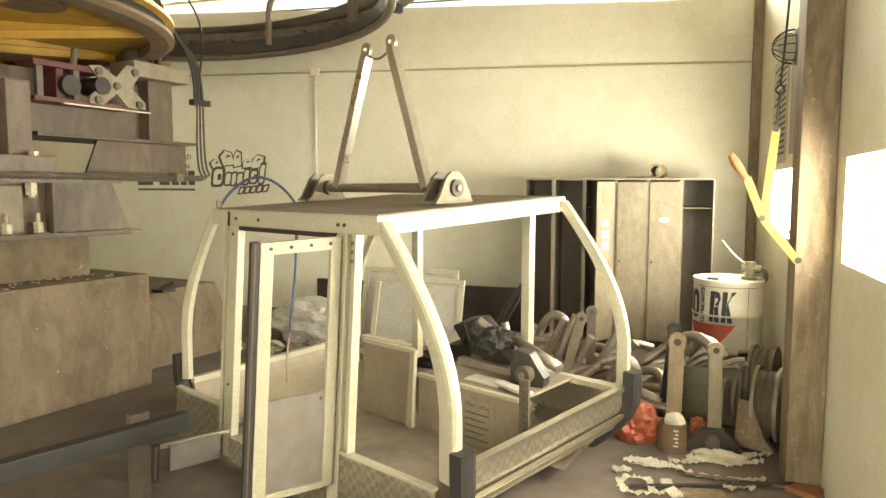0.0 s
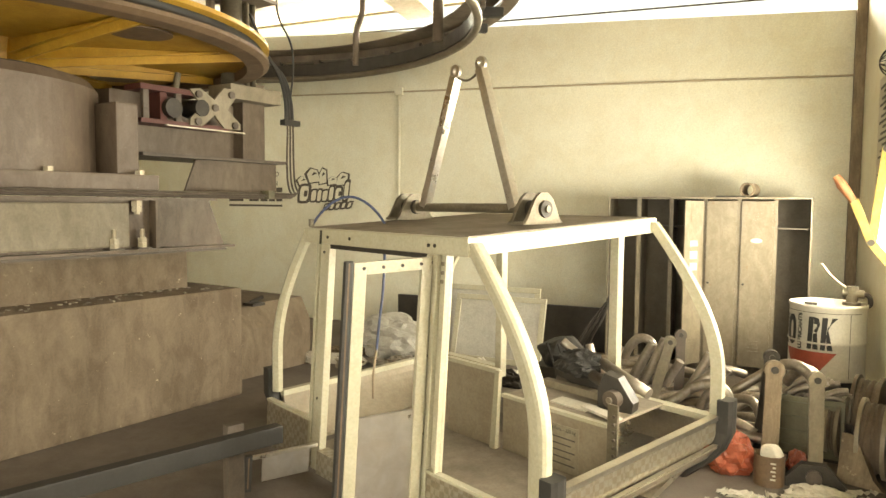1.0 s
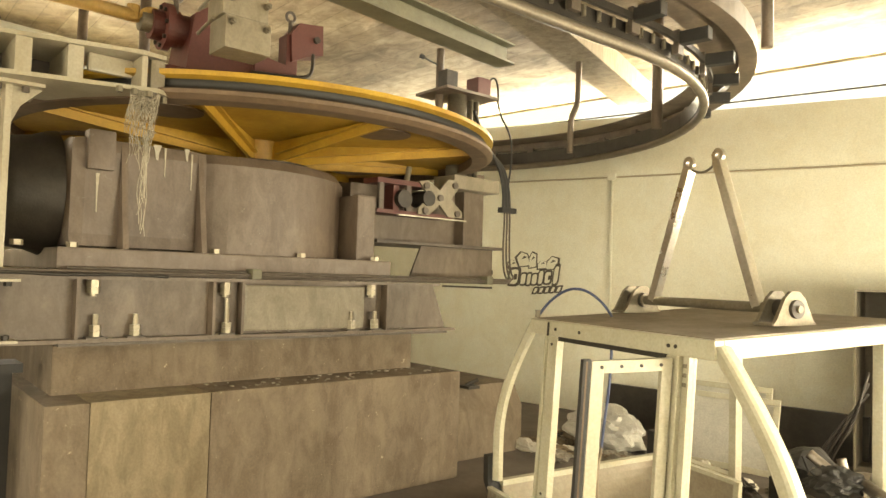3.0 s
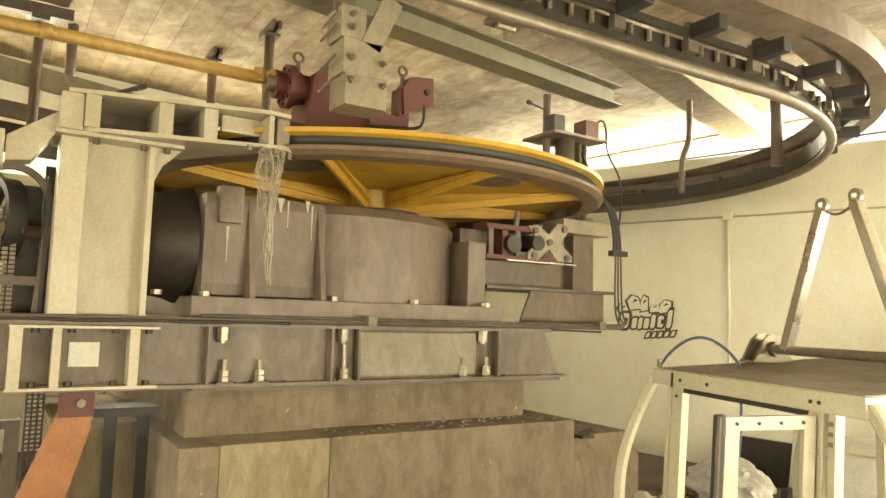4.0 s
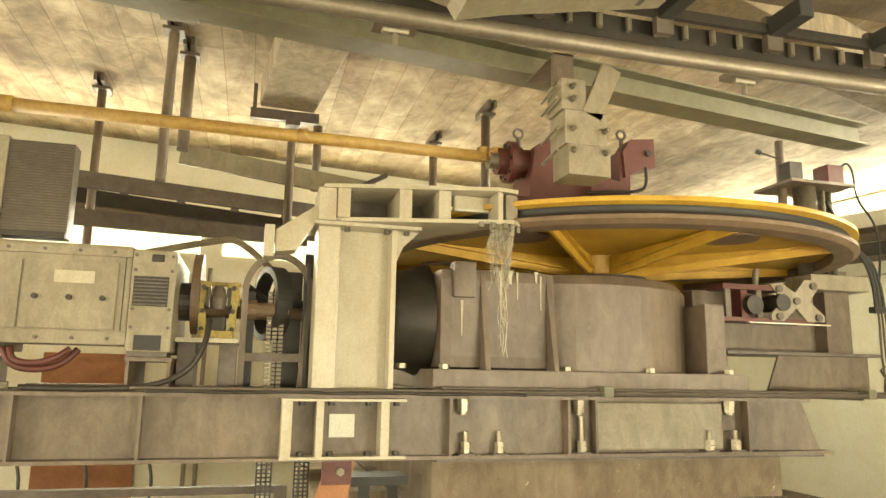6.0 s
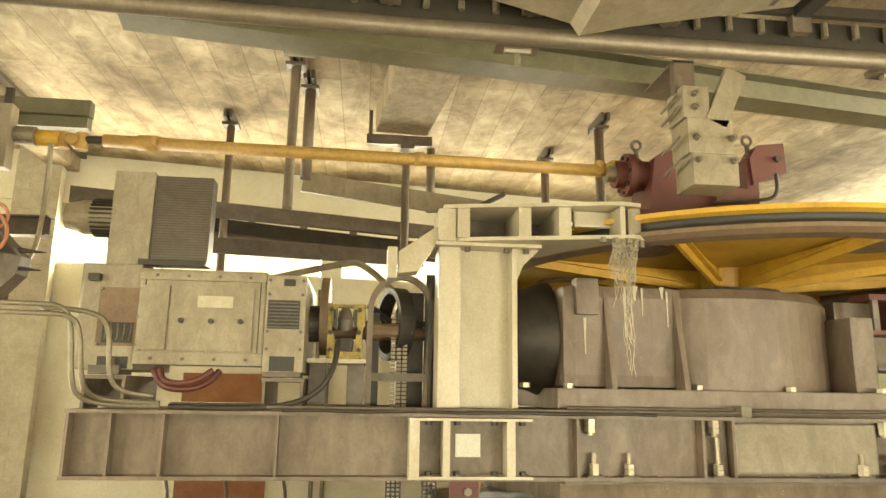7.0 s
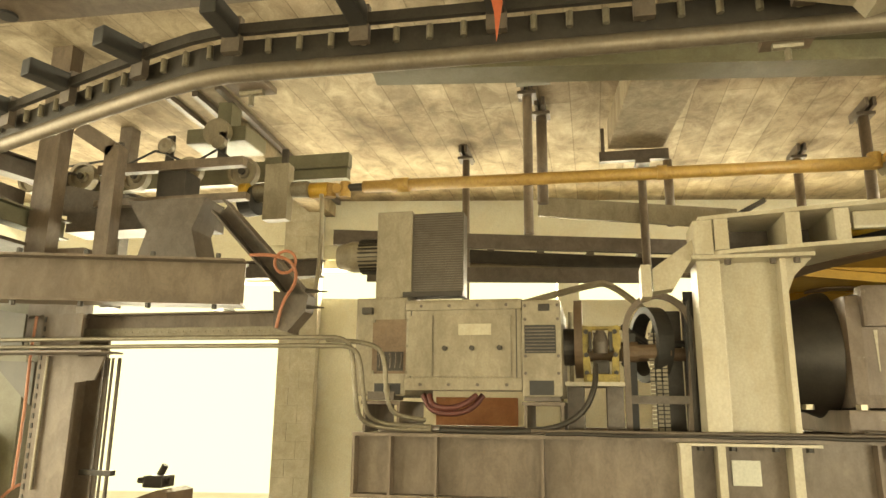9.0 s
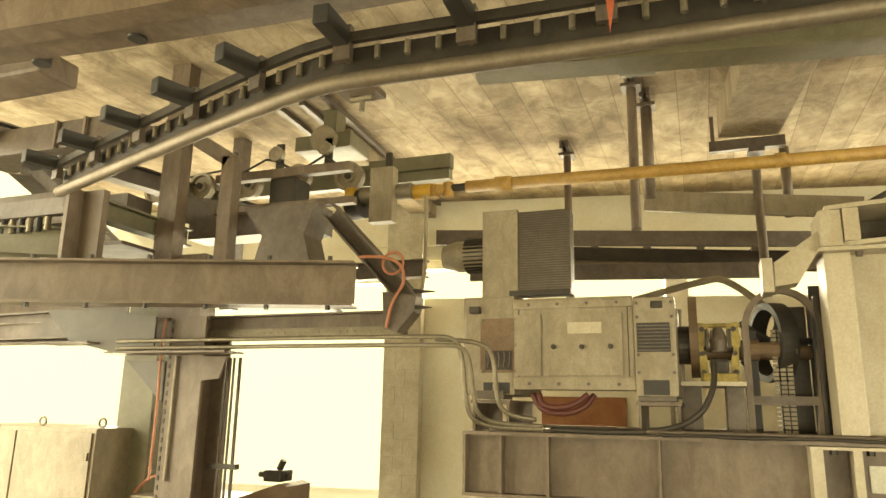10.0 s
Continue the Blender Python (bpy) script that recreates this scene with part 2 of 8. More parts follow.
# ---- mesh tools: everything is drawn in place, in metres ----
class Mesh:
    def __init__(self):
        self.bm = bmesh.new()

    def box(self, x0, x1, y0, y1, z0, z1, bevel=0.0, m=None):
        sx, sy, sz = abs(x1 - x0), abs(y1 - y0), abs(z1 - z0)
        mm = Matrix.Translation(((x0 + x1) / 2, (y0 + y1) / 2, (z0 + z1) / 2)) @ Matrix.Diagonal((sx, sy, sz, 1))
        r = bmesh.ops.create_cube(self.bm, size=1, matrix=(m @ mm) if m else mm)
        if bevel:
            es = {e for v in r["verts"] for e in v.link_edges}
            bmesh.ops.bevel(self.bm, geom=list(es), offset=bevel, segments=2, affect="EDGES", profile=0.7)
        return self

    def rod(self, a, b, r, r2=None, n=16, caps=True):
        a, b = Vector(a), Vector(b)
        d = b - a
        mm = Matrix.Translation((a + b) / 2) @ d.to_track_quat("Z", "Y").to_matrix().to_4x4()
        bmesh.ops.create_cone(self.bm, cap_ends=caps, segments=n, radius1=r, radius2=r if r2 is None else r2, depth=d.length, matrix=mm)
        return self

    def tube(self, pts, r, n=10):
        pts = [Vector(p) for p in pts]
        for _ in range(2 if 2 < len(pts) < 17 else 0):
            cut = [q for a, b in zip(pts, pts[1:]) for q in (a.lerp(b, 0.25), a.lerp(b, 0.75))]
            pts = [pts[0]] + cut + [pts[-1]]
        rings = []
        d0 = (pts[1] - pts[0]).normalized()
        s = d0.cross(Vector((0, 0, 1)) if abs(d0.z) < 0.8 else Vector((1, 0, 0))).normalized()
        for i, p in enumerate(pts):
            d = (pts[min(i + 1, len(pts) - 1)] - pts[max(i - 1, 0)]).normalized()
            s = (s - d * s.dot(d)).normalized()
            w = s.cross(d)
            rings.append([self.bm.verts.new(p + r * (math.cos(a) * s + math.sin(a) * w)) for a in [2 * math.pi * k / n for k in range(n)]])
        for A, B in zip(rings, rings[1:]):
            for k in range(n):
                self.bm.faces.new((A[k], A[(k + 1) % n], B[(k + 1) % n], B[k]))
        self.bm.faces.new(rings[0][::-1])
        self.bm.faces.new(rings[-1])
        return self

    def sweep(self, pts, w, h, side=0.0, lift=0.0):
        """A bar of w by h drawn along a path that lies level."""
        pts = [Vector(p) for p in pts]
        rings = []
        for i, p in enumerate(pts):
            d = pts[min(i + 1, len(pts) - 1)] - pts[max(i - 1, 0)]
            s = Vector((d.y, -d.x, 0)).normalized()
            rings.append([self.bm.verts.new(p + s * (side + a * w / 2) + Vector((0, 0, lift + b * h / 2))) for a, b in ((-1, -1), (1, -1), (1, 1), (-1, 1))])
        for A, B in zip(rings, rings[1:]):
            for k in range(4):
                self.bm.faces.new((A[k], A[(k + 1) % 4], B[(k + 1) % 4], B[k]))
        self.bm.faces.new(rings[0][::-1])
        self.bm.faces.new(rings[-1])
        return self

    def prism(self, outline, thick, m=None):
        """A flat outline in x and y, thick along z, set in place by m."""
        m = m or Matrix()
        lo = [self.bm.verts.new(m @ Vector((x, y, -thick / 2))) for x, y in outline]
        hi = [self.bm.verts.new(m @ Vector((x, y, thick / 2))) for x, y in outline]
        self.bm.faces.new(lo[::-1])
        self.bm.faces.new(hi)
        for k in range(len(lo)):
            j = (k + 1) % len(lo)
            self.bm.faces.new((lo[k], lo[j], hi[j], hi[k]))
        return self

    def lathe(self, profile, m=None, n=48):
        m = m or Matrix()
        rings = [[self.bm.verts.new(m @ Vector((r * math.cos(a), r * math.sin(a), z))) for a in [2 * math.pi * k / n for k in range(n)]] for r, z in profile]
        for A, B in zip(rings, rings[1:]):
            for k in range(n):
                self.bm.faces.new((A[k], A[(k + 1) % n], B[(k + 1) % n], B[k]))
        return self

    def ibeam(self, a, b, w, h, t=0.02, n=None):
        """An I section from a to b, flanges level."""
        a, b = Vector(a), Vector(b)
        d = b - a
        q = d.to_track_quat("X", "Z").to_matrix().to_4x4()
        m = Matrix.Translation(a) @ q
        L = d.length
        self.box(0, L, -t / 2, t / 2, -h / 2 + t, h / 2 - t, m=m)
        self.box(0, L, -w / 2, w / 2, -h / 2, -h / 2 + t, m=m)
        self.box(0, L, -w / 2, w / 2, h / 2 - t, h / 2, m=m)
        return self

    def bolt(self, p, axis, r=0.018, long=0.03):
        p, axis = Vector(p), Vector(axis).normalized()
        self.rod(p, p + axis * long, r, n=6)
        return self


def face_m(origin, right, up):
    """A matrix whose x is right, y is up and z faces outwards."""
    r, u = Vector(right).normalized(), Vector(up).normalized()
    n = r.cross(u)
    return Matrix.Translation(origin) @ Matrix((r, u, n)).transposed().to_4x4()


def part(name, me, material, parent, label="", smooth=False):
    data = bpy.data.meshes.new(name)
    bmesh.ops.recalc_face_normals(me.bm, faces=me.bm.faces[:])
    if smooth:
        for f in me.bm.faces:
            f.smooth = len(f.verts) == 4
    me.bm.to_mesh(data)
    me.bm.free()
    data.materials.append(M[material])
    ob = new(name, data)
    if parent is not None:
        ob.parent = parent
        if parent.type == "EMPTY":
            ob.matrix_parent_inverse = parent.matrix_basis.inverted()
    if label:
        ob["label"] = label
    return ob


def thing(name, at, label, category, group="", kind=""):
    ob = new(name)
    ob.empty_display_size = 0.1
    ob.matrix_basis = Matrix.Translation(at)
    return tagged(ob, label, category, group, kind)


def solid(name, me, material, label, category, group="", kind="", smooth=False):
    return tagged(part(name, me, material, None, "", smooth), label, category, group, kind)


def arc(cx, cy, r, a0, a1, z, n=24):
    return [(cx + r * math.cos(radians(a0 + (a1 - a0) * k / n)), cy + r * math.sin(radians(a0 + (a1 - a0) * k / n)), z) for k in range(n + 1)]


def words(name, text, size, m, material, parent, bold=0.0, shear=0.0):
    cu = bpy.data.curves.new(name, "FONT")
    cu.body, cu.size, cu.offset, cu.shear, cu.extrude = text, size, bold, shear, 0.001
    cu.align_x = "CENTER"
    tmp = bpy.data.objects.new(name, cu)
    data = bpy.data.meshes.new_from_object(tmp)
    bpy.data.objects.remove(tmp)
    data.transform(m)
    data.materials.clear()
    data.materials.append(M[material])
    ob = new(name, data)
    ob.parent = parent
    if parent is not None and parent.type == "EMPTY":
        ob.matrix_parent_inverse = parent.matrix_basis.inverted()
    return ob


# ---- the hall: its walls stand turned against the machine ----
SKEW = 9.0
KX, KY = -0.55, 8.65
HALL = Matrix.Translation((KX, KY, 0)) @ Matrix.Rotation(radians(SKEW), 4, "Z")   # x: along the back wall (left is -), y: out through it
CEIL = 5.0
FARX0 = -11.35


def hall(x, y, z=0.0):
    return HALL @ Vector((x, y, z))


def structure(name, me, material, label, category, smooth=False):
    return solid(name, me, material, label, category, kind="structure", smooth=smooth)


structure("floor", Mesh().box(-12.5, 0.3, -17, 0.3, -0.2, 0, m=HALL), "floor", "dusty grey-brown screed floor, littered near the lockers", "floor")
structure("ground", Mesh().box(-400, 400, -400, 400, -0.6, -0.25), "ground", "pale dry ground outside the hall", "ground")
structure("ceiling", Mesh().box(-13.5, 3.0, -17, 2.15, CEIL, CEIL + 0.25, m=HALL), "board", "board-marked raw concrete slab with pale stains", "ceiling")
# back wall: its top follows the fall of the roof edge
wall = Mesh()
wall.prism([(-12.3, 0), (0.0, 0), (0.0, 3.8), (-12.3, 4.45)], 0.25, HALL @ Matrix.Translation((0, 0.125, 0)) @ Matrix.Rotation(radians(90), 4, "X"))
structure("wall_north", wall, "plaster", "cream-painted plaster wall under an open strip of daylight", "wall")
structure("trim_back", Mesh().tube([hall(-9.2, -0.02, 3.36), hall(0, -0.02, 3.12)], 0.012), "plaster_dim", "thin cream conduit across the back wall", "conduit")
# right wall, post by post: two low windows, then two unseen ones added for light
WALL_T = 0.25
rw = Mesh()
WINS = ((-3.17, -1.33), (-6.4, -4.5), (-9.6, -7.7), (-12.8, -10.9))
edge = 0.0
for y0, y1 in WINS:
    rw.box(0, WALL_T, y1, edge, 0, CEIL, m=HALL)
    rw.box(0, WALL_T, y0, y1, 0, 1.32, m=HALL)
    rw.box(0, WALL_T, y0, y1, 1.87, CEIL, m=HALL)
    edge = y0
rw.box(0, WALL_T, -17, edge, 0, CEIL, m=HALL)
structure("wall_east", rw, "plaster", "cream-painted plaster wall with low windows", "wall")
for i, (y0, y1) in enumerate(WINS):
    z0, z1 = 1.32, 1.87
    w = thing("window_%d" % (i + 1), hall(0.12, (y0 + y1) / 2, z0), "low window opening filled with glaring daylight", "window", kind="structure")
    part("window_sill", Mesh().box(0.1, 0.16, y0, y1, z0, z0 + 0.03, m=HALL), "white", w)
    part("window_head", Mesh().box(0.1, 0.16, y0, y1, z1 - 0.03, z1, m=HALL), "white", w)
    part("jamb", Mesh().box(0.1, 0.16, y0, y0 + 0.03, z0 + 0.03, z1 - 0.03, m=HALL), "white", w)
    part("jamb", Mesh().box(0.1, 0.16, y1 - 0.03, y1, z0 + 0.03, z1 - 0.03, m=HALL), "white", w)
    part("mullion", Mesh().box(0.1, 0.15, (y0 + y1) / 2 - 0.02, (y0 + y1) / 2 + 0.02, z0 + 0.03, z1 - 0.03, m=HALL), "greyd", w)
# added sheet that glows behind the far openings in place of bright outdoors
structure("backdrop", Mesh().box(FARX0 - 9.0, FARX0 - 8.9, -60, 25, -0.4, 16, m=HALL), "haze", "glowing pale sheet standing for the overbright outdoors", "backdrop")
# far wall, with the wide door opening past the whitewashed pillar
FARX = -11.35
fw = Mesh()
for y0, y1, z0, z1 in ((-12.15, 0.0, 0, 3.5), (-12.15, 0, 3.95, CEIL), (-17, -12.15, 3.75, CEIL), (-12.15, -11.75, 3.5, 3.95), (-8.2, -7.9, 3.5, 3.95), (-4.0, 0.0, 3.5, 3.95)):
    fw.box(FARX - 0.25, FARX, y0, y1, z0, z1, m=HALL)
structure("wall_west", fw, "plaster", "cream-painted far wall with a strip of daylight", "wall")
structure("trim_far", Mesh().box(FARX, FARX + 0.05, -12.6, 0, 4.3, 4.36, m=HALL).box(FARX, FARX + 0.05, -12.6, 0, 4.08, 4.12, m=HALL), "plaster", "cream ducts along the far wall", "conduit")
structure("door_1", Mesh().box(FARX + 0.003, FARX + 0.05, -9.95, -8.8, 0, 2.1, bevel=0.01, m=HALL), "orange", "faded orange door in the far wall", "door")
pil = thing("block_pillar", hall(FARX + 0.3, -11.92, 0), "whitewashed block pillar beside the wide door opening", "pillar", kind="structure")
part("core", Mesh().box(FARX + 0.02, FARX + 0.28, -12.18, -11.66, 0, CEIL - 0.01, m=HALL), "block", pil)
for k in range(20):
    mid = -11.86 if k % 2 else -12.0
    for y0, y1 in ((-12.19, mid), (mid, -11.65)):
        part("block", Mesh().box(FARX + 0.275, FARX + 0.288, y0 + 0.004, y1 - 0.004, 0.05 + 0.24 * k, 0.282 + 0.24 * k, bevel=0.003, m=HALL), "block", pil)
# concrete beams under the slab
def ceiling_beam(a, b, w, z0):
    d = Vector((b[0] - a[0], b[1] - a[1], 0))
    m = Matrix.Translation((a[0], a[1], 0)) @ Matrix.Rotation(math.atan2(d.y, d.x), 4, "Z")
    structure("ceiling_beam", Mesh().box(0, d.length, -w / 2, w / 2, z0, CEIL - 0.002, bevel=0.015, m=m), "conc_pale", "pale raw concrete beam under the slab", "beam")


ceiling_beam((-2.2, 0.3), (-7.65, -0.24), 0.58, 4.68)
ceiling_beam((-4.3, 1.9), (-6.75, 9.3), 0.52, 4.68)
ceiling_beam((-6.9, -4.55), (-11.5, -4.7), 0.3, 4.75)
structure("post", Mesh().box(-0.19, -0.003, -4.3, -4.02, 0, CEIL, bevel=0.012, m=HALL), "wood", "worn stained post against the cream wall", "post")
structure("post", Mesh().box(-0.1, -0.003, -0.13, -0.003, 0, CEIL, m=HALL), "wood", "brown post in the corner of the hall", "post")

# openings to the sky
opening_light("strip_light", hall(-5.0, 2.12, 4.7), hall(-5.0, -6, 1.4), 15.0, 0.62, 860)
# windows three and four are unseen; their lamps light the machine's front
for (y0, y1), watts in zip(WINS, (115, 100, 42, 20)):
    opening_light("window_light", hall(0.2, (y0 + y1) / 2, 1.595), hall(-3, (y0 + y1) / 2, 1.595), 1.85, 0.54, watts)
# fill lamp added at the hall's unseen end, which is assumed open
opening_light("mouth_fill_light", hall(-3.4, -16.8, 2.6), hall(-5.6, -2, 2.0), 6.0, 4.4, 270)
opening_light("door_light", hall(FARX - 0.15, -14.6, 1.88), hall(-2, -14.6, 2.6), 4.8, 3.74, 330)
opening_light("far_strip_light", hall(FARX - 0.2, -8.1, 3.72), hall(-2, -8.1, 3.72), 8.3, 0.44, 200)

# ---- concrete foundation ----
f = thing("machine_foundation", (-6.8, 2.4, 0), "stepped raw concrete foundation with damp stains", "foundation")
part("lower_block", Mesh().box(-9.2, -5.0, 1.777, 4.12, 0, 0.97, bevel=0.03), "conc", f)
part("pier_end", Mesh().box(-8.6, -5.006, 0.74, 0.998, 0, 0.962, bevel=0.012), "conc", f)
part("front_pier", Mesh().box(-8.6, -5.003, 1.0, 1.775, 0, 0.965, bevel=0.006), "conc_pale", f, "paler newer concrete pier")
part("upper_block", Mesh().box(-8.4, -5.4, 0.85, 3.85, 0.94, 1.29, bevel=0.012), "conc", f)
part("side_block", Mesh().prism([(-9.0, 0), (-5.42, 0), (-5.42, 0.48), (-5.55, 0.71), (-9.0, 0.71)], 1.28, face_m((0, 4.755, 0), (1, 0, 0), (0, 0, 1))), "conc", f)
part("rear_block", Mesh().box(-8.3, -6.3, 0.1, 0.735, 0, 0.95, bevel=0.03), "conc_pale", f)
part("steel_bed_plate", Mesh().box(-5.55, -5.3, 0.86, 4.2, 1.291, 1.308), "greyd", f)

# ---- the long machine frame ----
BZ0, BZ1 = 1.31, 1.76
bf = thing("drive_platform", (-6.6, 0.8, BZ0), "grey-brown welded steel frame of long I-beams", "steel frame")
for x in (-5.42, -8.0):
    lb = part("beam_web", Mesh().box(x - 0.01, x + 0.01, -2.5, 4.1, BZ0 + 0.025, BZ1 - 0.025), "grey", bf)
    part("lower_flange", Mesh().box(x - 0.12, x + 0.12, -2.5, 4.3, BZ0, BZ0 + 0.025), "grey", bf)
    part("upper_flange", Mesh().box(x - 0.12, x + 0.12, -2.5, 4.1, BZ1 - 0.025, BZ1), "grey", bf)
    part("slanted_end", Mesh().prism([(4.1, BZ0 + 0.025), (4.26, BZ0 + 0.025), (4.1, BZ1 - 0.025)], 0.02, face_m((x, 0, 0), (0, 1, 0), (0, 0, 1))), "grey", bf)
    for y in (-2.49, -2.22, -1.88, -1.13, 0.967, 1.9, 2.13, 3.5):
        part("stiffener", Mesh().box(x + 0.012, x + 0.105, y - 0.01, y + 0.01, BZ0 + 0.025, BZ1 - 0.025), "grey", lb)
part("cross_beam", Mesh().ibeam((-5.54, -2.3, 1.535), (-7.88, -2.3, 1.535), 0.2, 0.4), "grey", bf)
part("cross_beam", Mesh().ibeam((-5.54, 0.2, 1.535), (-7.88, 0.2, 1.535), 0.2, 0.4), "grey", bf)
part("cross_beam", Mesh().ibeam((-5.54, 3.9, 1.535), (-7.88, 3.9, 1.535), 0.2, 0.4), "grey", bf)

# ---- bullwheel ----
WX, WY, WR, WZ = -6.7, 2.87, 2.32, 3.0
bw = thing("bullwheel", (WX, WY, WZ - 0.1), "large yellow cable drive wheel with a black-lined groove", "bullwheel")
wm = Matrix.Translation((WX, WY, WZ))
part("rim", Mesh().lathe([(WR - 0.16, 0.16), (WR, 0.16), (WR, 0.125), (WR - 0.06, 0.11)], wm, 96).lathe([(WR - 0.16, 0.16), (WR - 0.2, 0.12)], wm, 96), "yellow", bw, smooth=False)
part("groove_lining", Mesh().lathe([(WR - 0.06, 0.112), (WR - 0.09, 0.08), (WR - 0.06, 0.045), (WR - 0.03, 0.04)], wm, 96), "black", bw, "black rubber groove lining", True)
part("lower_flange", Mesh().lathe([(WR - 0.03, 0.042), (WR, 0.03), (WR, 0.0), (WR - 0.05, -0.03), (WR - 0.2, -0.035), (WR - 0.2, 0.1)], wm, 96), "tread", bw, "brown worn lower rim")
part("web", Mesh().lathe([(WR - 0.2, 0.105), (0.35, 0.125), (0.35, 0.075), (WR - 0.2, 0.06)], wm, 96), "yellow", bw)
part("hub", Mesh().lathe([(0.0, -0.13), (0.27, -0.13), (0.3, 0.08), (0.3, 0.3), (0.0, 0.3)], wm, 40), "yellow", bw)
for k in range(9):
    a = radians(3 + 40 * k)
    d = Vector((math.cos(a), math.sin(a), 0))
    part("rib", Mesh().prism([(0.26, 0.07), (WR - 0.21, 0.06), (WR - 0.21, -0.005), (0.26, -0.13)], 0.03, face_m((WX, WY, WZ), d, (0, 0, 1))), "yellow", bw)
    part("rib_flange", Mesh().box(0.38, 1.9, -0.06, 0.06, -0.012, 0.0, m=face_m((WX, WY, WZ - 0.07), d, Vector((0, 0, 1)).cross(d)) @ Matrix.Rotation(radians(-4.0), 4, "Y")), "yellow", bw)
for k in range(5):
    a = radians(15.5 - 66 * k)
    part("lightening_hole", Mesh().lathe([(0.0, 0), (0.24, 0), (0.24, 0.012), (0.0, 0.012)], Matrix.Translation((WX + 1.58 * math.cos(a), WY + 1.58 * math.sin(a), WZ + 0.042)), 32), "tread", bw, "dark round hole rim")

# ---- gearbox under the wheel ----
gb = thing("gearbox", (-6.7, 2.4, 1.8), "massive dark grey cast gearbox with ribs", "gearbox")
part("foot", Mesh().box(-8.0, -5.42, 0.85, 3.6, 1.8, 1.95, bevel=0.012), "cast", gb)
part("housing", Mesh().lathe([(0.0, 1.95), (1.2, 1.95), (1.2, 2.66), (1.14, 2.74), (0.0, 2.76)], Matrix.Translation((-6.68, 2.42, 0)), 64), "cast", gb, smooth=False)
part("input_housing", Mesh().box(-7.6, -5.52, 0.92, 1.9, 1.95, 2.74, bevel=0.1), "cast", gb)
part("end_cap", Mesh().lathe([(0.0, 0.0), (0.34, 0.0), (0.38, 0.03), (0.4, 0.08), (0.42, 0.2), (0.46, 0.3), (0.47, 0.36)], face_m((-6.05, 0.56, 2.35), (1, 0, 0), (0, 0, 1)) @ Matrix.Rotation(radians(180), 4, "Y"), 64), "dark", gb, "dark bell housing", smooth=True)
for y in (1.27, 1.83):
    part("rib", Mesh().prism([(0, 0), (0.16, 0), (0.0, 0.76)], 0.04, face_m((-5.53, y, 1.95), (1, 0, 0), (0, 0, 1))), "cast", gb)
part("lug", Mesh().box(-5.6, -5.46, 1.02, 1.2, 2.5, 2.78, bevel=0.02), "cast", gb)
part("lug", Mesh().box(-5.9, -5.55, 3.3, 3.5, 1.95, 2.55, bevel=0.02), "cast", gb)
part("hub_seat", Mesh().lathe([(0.5, 2.74), (0.5, 2.87), (0.0, 2.87)], Matrix.Translation((WX, WY, 0)), 32), "dark", gb)

# ---- white column with the rope guide arm ----
col = thing("guide_column", (-5.45, 0.2, 1.76), "white-painted steel column carrying the rope guide arm", "column")
part("box_column", Mesh().box(-5.62, -5.31, -0.045, 0.115, 1.76, 2.95, bevel=0.012), "white", col)
part("web", Mesh().box(-5.46, -5.43, 0.115, 0.49, 1.76, 2.95), "white", col)
part("flange", Mesh().box(-5.62, -5.3, 0.49, 0.53, 1.76, 2.95, bevel=0.006), "white", col)
part("top_plate", Mesh().box(-5.75, -5.24, -0.08, 0.7, 2.95, 2.975), "white", col)
part("foot_plate", Mesh().box(-5.66, -5.28, -0.1, 0.6, 1.762, 1.785), "white", col)
part("gusset", Mesh().prism([(0, 0), (0.17, 0), (0.05, -0.12), (0, -0.24)], 0.025, face_m((-5.34, 0.53, 2.95), (0, 1, 0), (0, 0, 1))), "white", col)
for y in (0.16, 0.45, 0.6):
    part("plate_bolt", Mesh().rod((-5.3, y, 2.915), (-5.3, y, 2.95), 0.022, n=6), "greyd", col)
swap = Matrix(((0, 1, 0, 0), (1, 0, 0, 0), (0, 0, 1, 0), (0, 0, 0, 1)))
part("lower_guide_plate", Mesh().prism([(0.02, -5.75), (0.9, -5.75), (1.44, -5.12), (1.44, -5.02), (1.3, -4.92), (0.2, -5.2), (0.02, -5.3)], 0.028, Matrix.Translation((0, 0, 2.992)) @ swap), "white", col)
part("upper_guide_plate", Mesh().prism([(-0.02, -5.7), (0.8, -5.7), (1.4, -5.14), (1.36, -4.98), (1.2, -4.95), (0.15, -5.2), (-0.02, -5.25)], 0.028, Matrix.Translation((0, 0, 3.235)) @ swap), "white", col)
for y, x1 in ((0.12, -5.22), (0.55, -5.12), (0.83, -5.07)):
    part("web_plate", Mesh().prism([(-5.62, 3.006), (x1, 3.006), (x1, 3.06), (x1, 3.22), (-5.62, 3.22)], 0.09, face_m((0, y, 0), (1, 0, 0), (0, 0, 1))), "white", col)
part("end_plate", Mesh().box(-5.2, -4.97, 1.2, 1.24, 3.006, 3.22, bevel=0.01).box(-5.2, -5.15, 0.92, 1.2, 3.1, 3.22, bevel=0.02), "white", col)
# dark plate behind the webs puts the deep recess's shade into its colour
part("rear_plate", Mesh().box(-5.64, -5.62, -0.02, 0.9, 3.006, 3.22), "greyd", col)
part("root_block", Mesh().box(-5.6, -5.24, -0.06, 0.07, 2.98, 3.22, bevel=0.01), "white", col)
